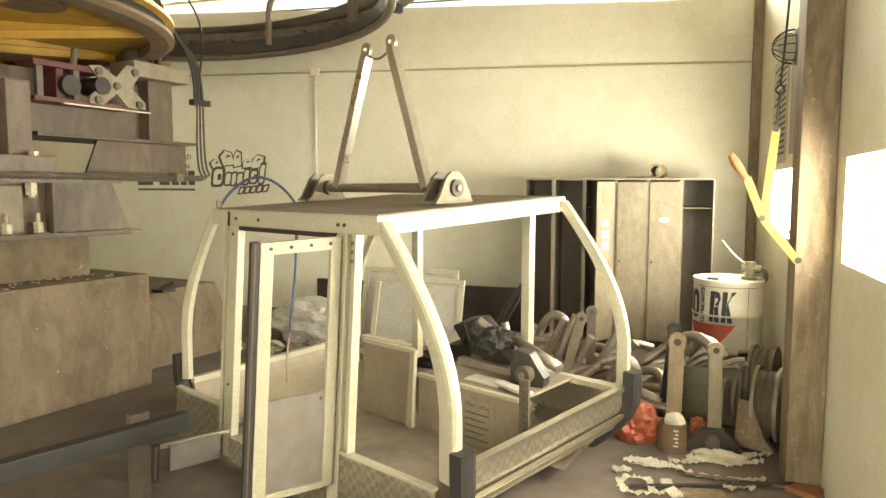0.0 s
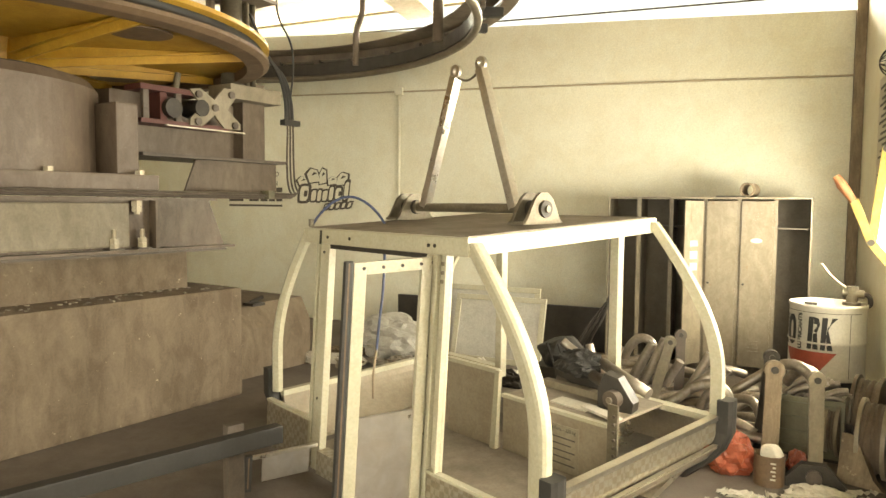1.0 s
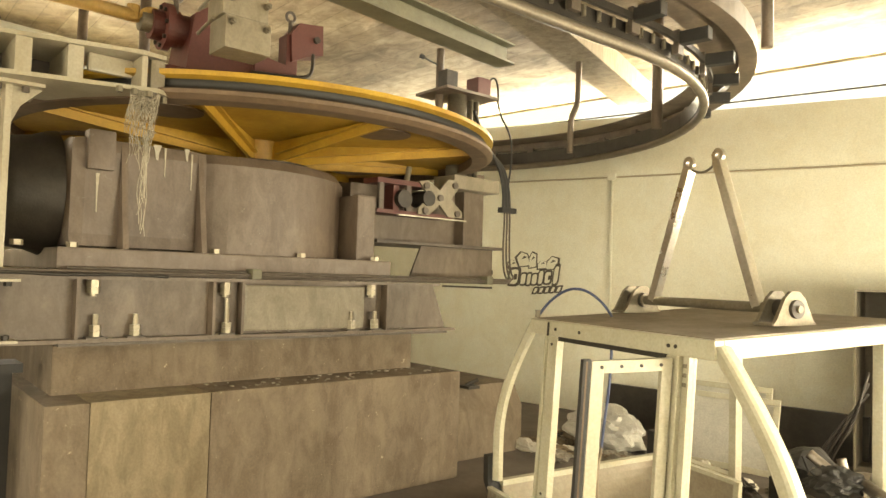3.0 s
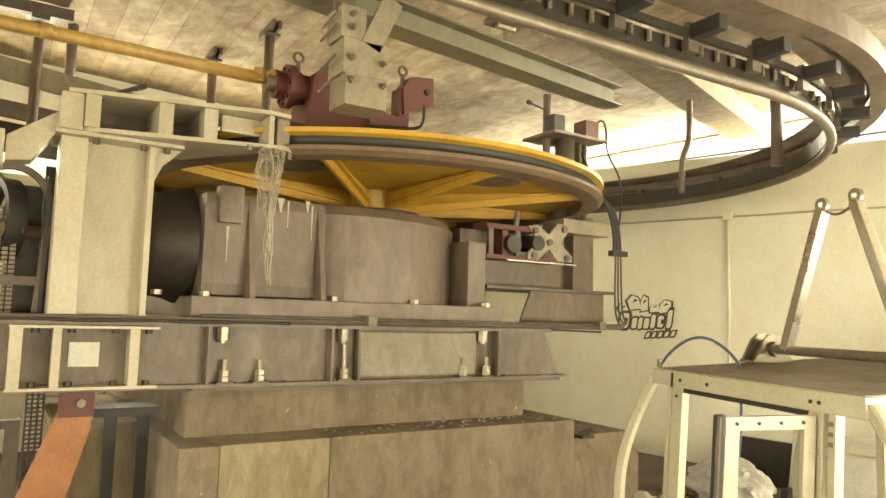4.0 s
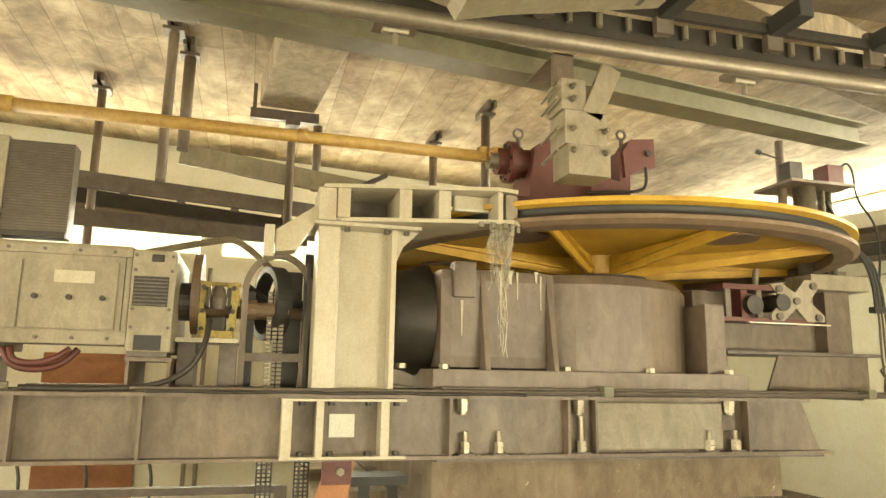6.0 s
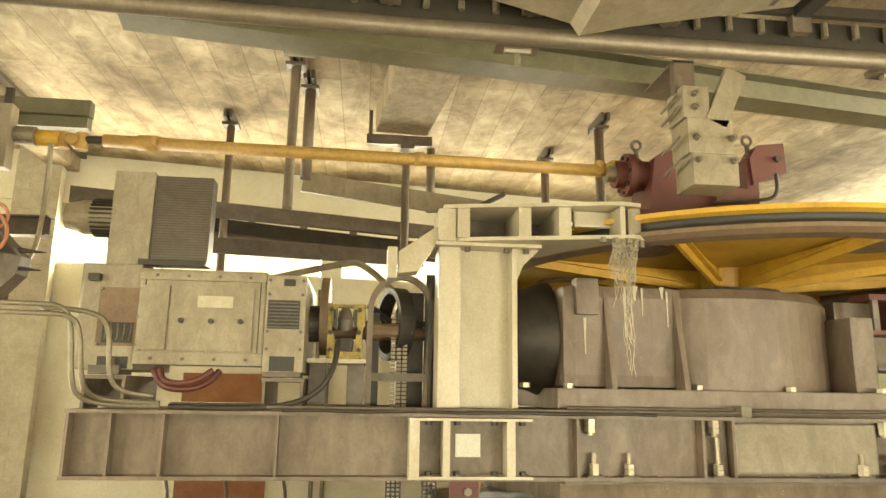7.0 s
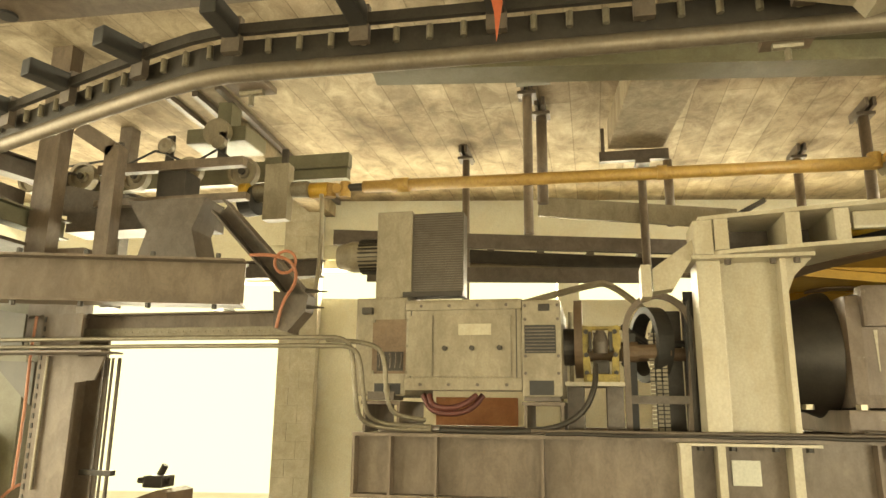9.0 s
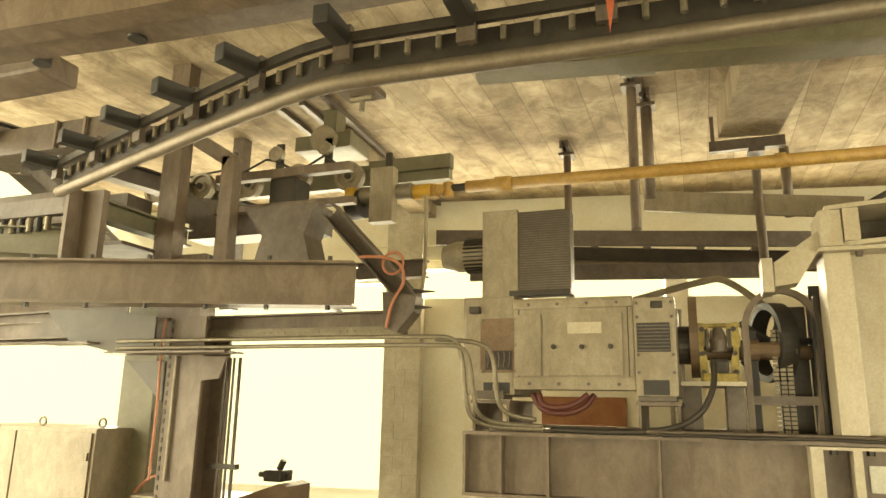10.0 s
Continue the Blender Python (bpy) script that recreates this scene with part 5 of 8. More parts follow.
# ---- frayed rope at the guide plate ----
rp = Mesh()
rng = random.Random(4)
for k in range(110):
    x, y = -4.98 + rng.uniform(-0.04, 0.04), 1.24 + rng.uniform(-0.1, 0.09)
    L = 0.08 + 0.42 * rng.random() ** 2 if k > 9 else rng.uniform(0.7, 0.98)
    end = 1.24 if k < 10 else 1.24 + rng.uniform(-0.12, 0.07)
    pts = [(x + rng.uniform(-0.012, 0.012) * i, y + (end - y) * min(1, i / 5) + rng.uniform(-0.006, 0.006), 2.985 - L * i / 8) for i in range(9)]
    rp.tube(pts, 0.002, 4)
solid("frayed_rope", rp, "rope", "bunch of pale frayed rope strands hanging down", "rope")
for k in range(3):
    b = thing("guide_bolt", (-4.93, 1.06 + 0.09 * k, 2.95), "zinc bolt under the guide plate", "bolt", "guide plate bolts")
    part("head", Mesh().rod((-4.93, 1.06 + 0.09 * k, 2.94), (-4.93, 1.06 + 0.09 * k, 2.978), 0.022, n=6), "zinc", b)
solid("guide_lever", Mesh().box(-5.35, -5.3, 0.18, 0.48, 3.3, 3.33, m=Matrix.Translation((0, 0, -0.085)) @ Matrix.Translation((-5.3, 0.18, 3.3)) @ Matrix.Rotation(radians(28), 4, "X") @ Matrix.Translation((5.3, -0.18, -3.3))), "dark", "dark lever on the guide arm", "lever")

# ---- red bevel gearbox over the wheel ----
rg = thing("angle_gearbox", (-6.0, 2.3, 3.18), "dark red gearbox standing above the yellow wheel", "gearbox")
part("flange", Mesh().rod((-6, 1.64, 3.79), (-6, 1.7, 3.79), 0.19, n=32).rod((-6, 1.7, 3.79), (-6, 1.76, 3.79), 0.15, n=28), "red", rg)
part("neck", Mesh().rod((-6, 1.76, 3.79), (-6, 1.95, 3.79), 0.13, n=24).rod((-6, 1.55, 3.79), (-6, 1.64, 3.79), 0.12, n=24), "red", rg)
part("input_collar", Mesh().rod((-6, 1.47, 3.8), (-6, 1.58, 3.8), 0.085, n=24), "zinc", rg, "bright steel collar")
part("housing", Mesh().prism([(1.78, 3.42), (2.62, 3.42), (2.62, 3.56), (2.5, 3.66), (2.3, 3.7), (2.22, 3.92), (1.95, 3.98), (1.84, 3.9), (1.8, 3.6)], 0.46, face_m((-6.03, 0, 0), (0, 1, 0), (0, 0, 1))), "red", rg)
part("base", Mesh().box(-6.35, -5.72, 1.6, 2.72, 3.28, 3.42, bevel=0.03), "red", rg)
part("stand", Mesh().box(-6.3, -5.9, 1.9, 2.7, 3.16, 3.28), "dark", rg)
part("side_plate", Mesh().prism([(2.35, 3.46), (2.72, 3.46), (2.74, 3.62), (2.35, 3.68)], 0.05, face_m((-5.78, 0, 0), (0, 1, 0), (0, 0, 1))), "red", rg)
part("brake_block", Mesh().prism([(2.7, 3.94), (2.78, 4.06), (3.02, 4.09), (3.03, 3.82), (2.88, 3.78), (2.72, 3.7)], 0.2, face_m((-5.9, 0, 0), (0, 1, 0), (0, 0, 1))), "red", rg)
part("post", Mesh().box(-6.0, -5.84, 2.68, 2.79, 3.42, 3.95, bevel=0.01), "red", rg)
part("block_bolt", Mesh().rod((-5.8, 2.95, 3.94), (-5.77, 2.95, 3.94), 0.03, n=10), "dark", rg)
for y, z in ((1.72, 4.03), (2.74, 4.13)):
    part("lifting_eye", Mesh().lathe([(0.042 + 0.014 * math.cos(a), 0.014 * math.sin(a)) for a in [2 * math.pi * k / 8 for k in range(9)]], face_m((-5.9, y, z), (0, 1, 0), (0, 0, 1)), 20), "greyd", rg)
    part("eye_stem", Mesh().rod((-5.9, y, z - 0.16), (-5.9, y, z - 0.04), 0.02, n=10), "greyd", rg)
part("pipe", Mesh().tube([(-5.72, 2.3, 3.5), (-5.7, 2.62, 3.52), (-5.7, 2.82, 3.55), (-5.7, 2.87, 3.62), (-5.72, 2.88, 3.78)], 0.016, 8), "dark", rg)
for k in range(8):
    a = radians(45 * k)
    part("flange_bolt", Mesh().rod((-6 + 0.155 * math.cos(a), 1.62, 3.79 + 0.155 * math.sin(a)), (-6 + 0.155 * math.cos(a), 1.64, 3.79 + 0.155 * math.sin(a)), 0.018, n=6), "dark", rg)

# ---- olive carrier beam, with the white clamped box hanging from it ----
solid("carrier_beam", Mesh().ibeam((-4.92, -2.3, 4.47), (-6.05, 5.65, 4.47), 0.26, 0.24, 0.02), "olive", "long olive steel beam under the ceiling", "steel beam")
wb = thing("clamped_box", (-4.95, 1.88, 3.36), "pale grey sheet-steel box clamped with long bolts", "steel box")
part("lower_box", Mesh().box(-5.12, -4.84, 1.7, 2.04, 3.37, 3.6, bevel=0.006), "light", wb)
part("middle_box", Mesh().box(-5.12, -4.85, 1.68, 2.02, 3.605, 3.87, bevel=0.006), "light", wb)
part("upper_box", Mesh().box(-5.12, -4.86, 1.66, 1.86, 3.875, 4.12, bevel=0.006), "light", wb)
part("strut", Mesh().box(-0.03, 0.03, -0.08, 0.08, 0, 0.45, m=Matrix.Translation((-4.88, 1.9, 3.84)) @ Matrix.Rotation(radians(-24), 4, "X")), "light", wb)
part("hanger", Mesh().box(-5.0, -4.94, 1.64, 1.8, 4.1, 4.36).box(-5.5, -4.94, 1.64, 1.8, 4.34, 4.352), "grey", wb)
for z in (3.55, 3.72, 3.95, 4.05):
    for y in (1.74, 2.0):
        if z > 3.9 and y > 1.9:
            continue
        part("bolt", Mesh().rod((-4.85, y, z), (-4.8, y, z), 0.024, n=6).rod((-4.8, y, z), (-4.78, y, z), 0.013, n=8), "zinc", wb)
    part("clamp_rod", Mesh().rod((-5.14, 1.62, z - 0.04), (-4.86, 1.62, z), 0.012, n=8), "zinc", wb)

# ---- brake and hydraulic stand at the far side of the wheel ----
hs = thing("brake_stand", (-6.2, 4.7, 1.76), "grey steel stand with the red wheel brake", "brake stand")
part("lower_girder", Mesh().prism([(4.2, 1.76), (5.4, 1.76), (5.4, 2.14), (4.36, 2.14)], 0.025, face_m((-5.95, 0, 0), (0, 1, 0), (0, 0, 1))), "grey", hs)
part("shelf", Mesh().box(-6.5, -5.8, 3.7, 5.42, 2.14, 2.17), "greyd", hs)
part("back_box", Mesh().box(-6.9, -6.15, 3.6, 5.2, 2.17, 2.75, bevel=0.01), "grey", hs)
part("upright", Mesh().box(-6.35, -6.0, 5.0, 5.3, 2.17, 3.0, bevel=0.01), "grey", hs)
part("white_block", Mesh().box(-6.2, -5.85, 4.72, 5.4, 2.78, 2.93, bevel=0.01), "light", hs)
bk = part("brake_frame", Mesh().box(-6.1, -5.85, 3.72, 4.7, 2.44, 2.48).box(-6.1, -5.85, 3.72, 4.4, 2.74, 2.79).box(-6.1, -5.9, 3.95, 4.02, 2.48, 2.74), "red", hs, "dark red brake frame")
part("bracket", Mesh().prism([(4.22, 2.46), (4.36, 2.46), (4.5, 2.58), (4.62, 2.46), (4.82, 2.46), (4.82, 2.52), (4.66, 2.65), (4.78, 2.8), (4.74, 2.86), (4.62, 2.86), (4.5, 2.73), (4.34, 2.82), (4.22, 2.8), (4.36, 2.65), (4.22, 2.52)], 0.03, face_m((-5.84, 0, 0), (0, 1, 0), (0, 0, 1))), "light", bk, "pale grey brake lever")
part("spring_pot", Mesh().rod((-6.05, 4.05, 2.6), (-5.83, 4.05, 2.6), 0.09, n=20).rod((-6.05, 4.34, 2.63), (-5.8, 4.34, 2.63), 0.08, n=20), "dark", bk)
for y, z in ((4.3, 2.5), (4.31, 2.76), (4.7, 2.8), (4.74, 2.5), (4.5, 2.65)):
    part("pivot_bolt", Mesh().rod((-5.83, y, z), (-5.8, y, z), 0.035, n=14), "greyd", bk)
part("edge_strip", Mesh().box(-5.84, -5.8, 3.95, 4.86, 2.425, 2.437), "alu", bk, "bright lower edge")
for y in (3.78, 4.12):
    part("link", Mesh().box(-5.9, -5.86, y - 0.03, y + 0.03, 2.48, 2.74, bevel=0.008), "greyd", bk)
part("pad", Mesh().rod((-5.95, 4.15, 2.8), (-5.95, 4.18, 2.95), 0.03, n=12), "zinc", bk)
hy = thing("hydraulic_unit", (-6.1, 5.0, 3.0), "bright steel hydraulic cylinders with black hoses", "hydraulic unit")
for x, y, r, z1 in ((-6.05, 4.9, 0.11, 3.85), (-6.2, 5.18, 0.12, 3.85), (-5.95, 5.1, 0.03, 3.8), (-5.93, 5.0, 0.025, 3.8)):
    part("cylinder", Mesh().rod((x, y, 2.95), (x, y, z1), r, n=24), "zinc", hy, smooth=True)
part("cap_plate", Mesh().box(-6.4, -5.85, 4.58, 5.35, 3.85, 3.88), "grey", hy)
part("valve_block", Mesh().box(-6.15, -5.95, 5.12, 5.32, 3.88, 4.1, bevel=0.01), "red", hy)
part("valve_block", Mesh().box(-6.15, -5.98, 4.68, 4.84, 3.88, 4.1, bevel=0.01), "dark", hy)
part("post", Mesh().rod((-6.15, 4.72, 3.2), (-6.15, 4.72, 4.36), 0.045, n=16), "grey", hy)
part("handle", Mesh().rod((-6.15, 4.72, 4.17), (-6.15, 4.46, 4.22), 0.01, n=8).rod((-6.15, 4.48, 4.215), (-6.15, 4.44, 4.225), 0.025, n=10), "black", hy)
for k in range(3):
    pts = [(-5.93, 5.05 + 0.05 * k, 3.7 - 0.1 * k), (-5.9, 5.2 + 0.04 * k, 3.35 - 0.05 * k), (-5.88, 5.42 + 0.04 * k, 3.1), (-5.88, 5.5 + 0.04 * k, 2.85), (-5.88, 5.5 + 0.05 * k, 2.6)]
    part("hose", Mesh().tube(pts, 0.018, 8), "black", hy, smooth=True)
part("hose", Mesh().tube([(-6.0, 5.3, 4.05), (-5.95, 5.36, 4.15), (-5.93, 5.42, 4.05), (-5.93, 5.42, 3.75), (-5.9, 5.62, 3.5), (-5.9, 5.64, 3.2), (-5.88, 5.56, 2.85)], 0.012, 8), "black", hy, smooth=True)
part("pipe_clamp", Mesh().box(-5.92, -5.84, 5.45, 5.68, 2.58, 2.64), "black", hy)

# ---- hangers of the overhead rail ----
def hanger(points, r, label, foot=True):
    h = thing("rail_hanger", points[0], label, "rail hanger", "rail hangers")
    part("pipe", Mesh().tube(points, r, 12), "grey", h, smooth=True)
    if foot:
        x, y, z = points[0]
        part("foot_channel", Mesh().box(x - 0.24, x + 0.24, y - 0.05, y - 0.02, CEIL - 0.09, CEIL, ).box(x - 0.24, x + 0.24, y + 0.02, y + 0.05, CEIL - 0.09, CEIL), "greyd", h)
        part("foot_plate", Mesh().box(x - 0.09, x + 0.09, y - 0.09, y + 0.09, CEIL - 0.12, CEIL - 0.09), "greyd", h)
    return h


def jog(x, y, z0, z1, dx):
    return [(x, y, z0), (x, y, z0 - 0.5 * (z0 - z1)), (x + 0.3 * dx, y, z0 - 0.58 * (z0 - z1)), (x + dx, y, z0 - 0.68 * (z0 - z1)), (x + dx, y, z1)]


hanger(jog(-6.0, 6.95, 4.9, RZ + 0.05, -0.12), 0.04, "bent grey pipe carrying the overhead rail")
hanger([(-3.0, 5.8, 4.9), (-3.0, 5.8, 3.9)], 0.05, "grey pipe carrying the overhead rail")
hanger([(-4.6, 6.6, 4.9), (-4.6, 6.6, RZ + 0.1)], 0.06, "grey square post carrying the overhead rail")
hanger(jog(-6.6, -1.3, 4.9, 3.5, 0.05), 0.045, "bent grey pipe carrying the far rail")
hanger([(-7.1, -1.2, 4.9), (-7.1, -1.2, 3.95)], 0.055, "olive pipe carrying the far rail")
hanger(jog(-7.9, -0.17, 4.65, 3.4, 0.06), 0.045, "bent grey pipe carrying the far rail", False)
hanger([(-8.0, 0.12, 4.65), (-8.0, 0.12, 3.9)], 0.05, "grey pipe carrying the far rail", False)
hanger([(-8.25, -2.19, 4.9), (-8.25, -2.19, 2.9)], 0.045, "grey pipe carrying the far rail")
hanger([(-7.7, 2.02, 4.9), (-7.7, 2.02, 3.2)], 0.055, "grey pipe between ceiling and frame")
hanger([(-8.9, 1.7, 4.9), (-8.9, 1.7, 3.6)], 0.055, "grey pipe between ceiling and frame")
solid("hanger_clamp", Mesh().box(-7.74, -7.66, -0.62, 0.1, 4.56, 4.67).box(-7.72, -7.68, -0.6, -0.56, 4.56, 4.95).box(-7.9, -7.6, -0.25, -0.1, 4.5, 4.56), "greyd", "dark steel clamp round the concrete beam", "clamp")
solid("ceiling_lug", Mesh().box(-6.1, -5.95, -1.35, -1.05, 4.75, 4.98), "olive", "olive steel lug under the ceiling", "bracket")
solid("ceiling_lamp", Mesh().lathe([(0.0, 0.0), (0.14, 0.0), (0.17, 0.05), (0.17, 0.09)], Matrix.Translation((-6.35, 1.75, CEIL - 0.092)) @ Matrix.Diagonal((1.6, 0.8, 1, 1)), 28), "light", "dull oval ceiling fitting", "ceiling fitting")
for a, b, z in (((-7.6, -3.6, 3.82), (-8.9, 0.9, 3.82), 0), ((-7.95, -3.3, 3.45), (-8.55, 0.1, 3.45), 1)):
    solid("far_rail", Mesh().sweep([Vector(a).lerp(Vector(b), k / 6) for k in range(7)], 0.06, 0.17), "greyd", "dark steel rail on the far side of the machine", "rail", "far rails")
solid("far_channel", Mesh().box(0, 2.1, -0.02, 0.02, -0.11, 0.11, m=Matrix.Translation((-7.85, -1.3, 4.14)) @ Matrix.Rotation(radians(94), 4, "Z") @ Matrix.Rotation(radians(5.5), 4, "Y")), "light", "pale grey steel channel behind the shaft", "steel channel")
solid("slack_arm", Mesh().tube([(-6.3, -1.75, 2.72), (-6.3, -0.75, 2.98), (-6.3, -0.6, 2.98), (-6.3, -0.3, 2.72)], 0.03, 6), "light", "pale bent bar above the brake", "bar")
solid("wall_pipe", Mesh().tube([hall(FARX + 0.1, -8.2, 0.3), hall(FARX + 0.1, -8.2, 3.3)], 0.03).tube([hall(FARX + 0.1, -8.05, 0.3), hall(FARX + 0.1, -8.05, 3.3)], 0.03), "zinc", "pair of pipes up the far wall", "pipe")

# ---- grease runs on the gearbox and loose flakes on the frame ----
for y, w, z0, z1 in ((1.42, 0.014, 2.33, 2.73), (1.5, 0.03, 2.62, 2.735), (1.56, 0.009, 2.5, 2.72), (1.72, 0.02, 2.64, 2.735), (1.76, 0.008, 2.42, 2.7), (1.1, 0.012, 2.2, 2.48)):
    part("grease_run", Mesh().prism([(y - w, z1), (y + w, z1), (y + 0.4 * w, (z0 + z1) / 2), (y + 0.3 * w, z0), (y - 0.3 * w, z0 + 0.01), (y - 0.5 * w, (z0 + z1) / 2)], 0.006, face_m((-5.517, 0, 0), (0, 1, 0), (0, 0, 1))), "rope", gb, "pale dried grease run")
rnd = random.Random(7)
fl = Mesh()
for k in range(170):
    on_frame = k % 3
    x, y, z = (rnd.uniform(-5.36, -5.31), rnd.uniform(-2.3, 4.0), 1.76) if on_frame == 0 else (rnd.uniform(-5.52, -5.32), rnd.uniform(0.95, 4.1), 1.336) if on_frame == 1 else (rnd.uniform(-5.36, -5.04), rnd.uniform(1.85, 4.05), 0.97)
    r = rnd.uniform(0.006, 0.022)
    a = rnd.uniform(0, 6.28)
    fl.prism([(r * rnd.uniform(0.6, 1.3) * math.cos(a + j * 1.26), r * rnd.uniform(0.5, 1.2) * math.sin(a + j * 1.26)) for j in range(5)], 0.008, Matrix.Translation((x, y, z + 0.005)) @ Matrix.Rotation(rnd.uniform(-0.25, 0.25), 4, "X"))
solid("paint_flakes", fl, "rag", "loose pale paint and concrete flakes on the ledges", "debris", kind="stuff")


# ---- steelwork and belt drive past the motor ----
def ibox(name, a, b, w, h, material, label, t=0.015):
    return solid(name, Mesh().ibeam(a, b, w, h, t), material, label, "steel beam", "steelwork")


sc = thing("support_column", (-5.15, -5.03, 0), "grey steel column carrying the station frame", "column")
part("flange", Mesh().box(-5.16, -5.13, -5.08, -4.72, 0.02, 2.64), "grey", sc)
part("flange", Mesh().box(-5.5, -5.47, -5.08, -4.72, 0.02, 2.64), "grey", sc)
part("web", Mesh().box(-5.47, -5.16, -4.91, -4.89, 0.02, 2.64), "grey", sc)
part("base_plate", Mesh().box(-5.6, -5.0, -5.3, -4.75, 0.0, 0.02), "grey", sc)
part("upper_post", Mesh().box(-5.22, -5.08, -5.32, -5.12, 2.95, CEIL), "grey", sc)
part("upper_web", Mesh().box(-5.4, -5.2, -5.3, -4.85, 2.64, 3.2), "grey", sc)
part("gusset", Mesh().prism([(-6.36, 2.71), (-6.05, 2.43), (-5.45, 2.31), (-5.12, 2.36), (-5.12, 2.62), (-5.7, 2.71)], 0.02, face_m((-5.0, 0, 0), (0, 1, 0), (0, 0, 1))), "olive_backlit", sc, "olive gusset plate darkened to look backlit")
part("lower_gusset", Mesh().prism([(-5.52, 2.27), (-5.1, 2.26), (-5.1, 1.92)], 0.02, face_m((-5.14, 0, 0), (0, 1, 0), (0, 0, 1))), "olive_backlit", sc)
part("right_gusset", Mesh().prism([(-4.72, 2.3), (-4.72, 2.1), (-4.55, 2.12), (-4.48, 2.3)], 0.02, face_m((-5.14, 0, 0), (0, 1, 0), (0, 0, 1))), "grey", sc)
part("cable_run", Mesh().tube([(-5.1, -5.12, 2.62), (-5.1, -5.13, 2.3), (-5.1, -5.11, 1.9), (-5.1, -5.12, 1.3)], 0.012, 8), "copper", sc, "orange-red cable up the column")
part("conduit", Mesh().rod((-5.11, -4.97, 1.3), (-5.11, -4.97, 2.3), 0.014, n=10), "zinc", sc)
part("gusset_flange", Mesh().box(-5.1, -4.85, -6.3, -5.7, 2.4, 2.415).box(-5.1, -4.85, -5.5, -4.3, 2.31, 2.325), "grey", sc)
slot = Mesh()
for k in range(30):
    slot.box(-5.128, -5.122, -5.06, -5.045, 0.4 + 0.075 * k, 0.44 + 0.075 * k)
tagged(part("slots", slot, "dark", sc, "row of dark slots"), kind="stuff")
oc = solid("rear_column", Mesh().box(-6.2, -5.75, -6.15, -5.75, 0, 3.0, bevel=0.01), "olive", "olive steel column behind the support", "column")
bb = thing("cross_girder", (-4.3, -5.0, 2.63), "heavy grey I-girder with bolted flanges", "steel girder")
gq = Matrix.Translation((-4.86, -3.2, 2.79)) @ Vector((1.26, -4.1, 0)).to_track_quat("X", "Z").to_matrix().to_4x4()
part("girder_web", Mesh().box(0, 4.29, -0.009, 0.009, -0.147, 0.147, m=gq), "grey", bb)
part("upper_flange", Mesh().box(0, 4.29, -0.11, 0.11, 0.147, 0.165, m=gq), "grey", bb)
part("lower_flange", Mesh().box(0, 4.29, -0.11, 0.11, -0.165, -0.147, m=gq), "grey", bb)
for k in range(9):
    p = Vector((-4.8, -3.35, 2.96)).lerp(Vector((-3.75, -6.8, 2.96)), k / 8)
    part("bolt", Mesh().rod(p + Vector((0.07, 0, -0.005)), p + Vector((0.07, 0, 0.03)), 0.02, n=6), "dark", bb)
    part("bolt", Mesh().rod(p + Vector((0.07, 0, -0.37)), p + Vector((0.07, 0, -0.33)), 0.02, n=6), "dark", bb)
ibox("lower_girder", (-5.4, -3.0, 2.56), (-5.45, -7.6, 2.56), 0.16, 0.21, "grey", "grey girder with slotted edge")
sl2 = Mesh()
for k in range(26):
    sl2.box(-5.318, -5.312, -4.75 + 0.065 * k, -4.72 + 0.065 * k, 2.5, 2.512)
solid("slotted_strip", sl2.box(-5.33, -5.32, -4.9, -3.02, 2.47, 2.54), "zinc", "slotted metal strip along the girder", "metal strip")
br2 = thing("diagonal_brace", (-5.2, -3.2, 2.5), "dark grey diagonal steel brace with red cable", "brace")
bm = face_m((-5.2, -3.62, 3.5), (0, 0.75, -0.78), (0, 0.78, 0.75))
part("channel", Mesh().box(0, 1.1, -0.09, 0.05, -0.07, -0.055, m=bm).box(0, 1.1, -0.09, -0.075, -0.055, 0.07, m=bm).box(0, 1.1, 0.035, 0.05, -0.055, 0.07, m=bm), "greyd", br2)
part("end_block", Mesh().prism([(-3.1, 2.78), (-2.82, 2.74), (-2.84, 2.62), (-2.97, 2.47), (-3.08, 2.5)], 0.16, face_m((-5.2, 0, 0), (0, 1, 0), (0, 0, 1))), "greyd", br2)
part("spike", Mesh().rod((-5.15, -2.85, 2.78), (-5.15, -2.68, 2.77), 0.02, 0.004, n=8).rod((-5.15, -2.86, 2.66), (-5.15, -2.7, 2.65), 0.02, 0.004, n=8), "dark", br2)
part("red_cable", Mesh().tube([(-5.1, -3.3, 3.06), (-5.08, -3.1, 3.05), (-5.1, -2.95, 3.0), (-5.1, -2.9, 2.85), (-5.08, -3.0, 2.7), (-5.1, -3.05, 2.5)], 0.013, 8), "copper", br2, "red-brown cable")
part("cable_loop", Mesh().lathe([(0.085 + 0.012 * math.cos(a), 0.012 * math.sin(a)) for a in [2 * math.pi * k / 8 for k in range(9)]], face_m((-5.12, -3.02, 3.0), (0, 1, 0), (0, 0, 1)), 24), "copper", br2)
ibox("short_beam", (-4.38, -5.4, 3.45), (-5.5, -5.33, 3.43), 0.14, 0.17, "olive", "olive beam between posts")
solid("rail_post", Mesh().box(-4.42, -4.36, -5.6, -5.2, 2.97, 3.56).box(-4.42, -4.22, -5.42, -5.4, 2.97, 3.56), "grey", "grey steel post under the rail end", "post")
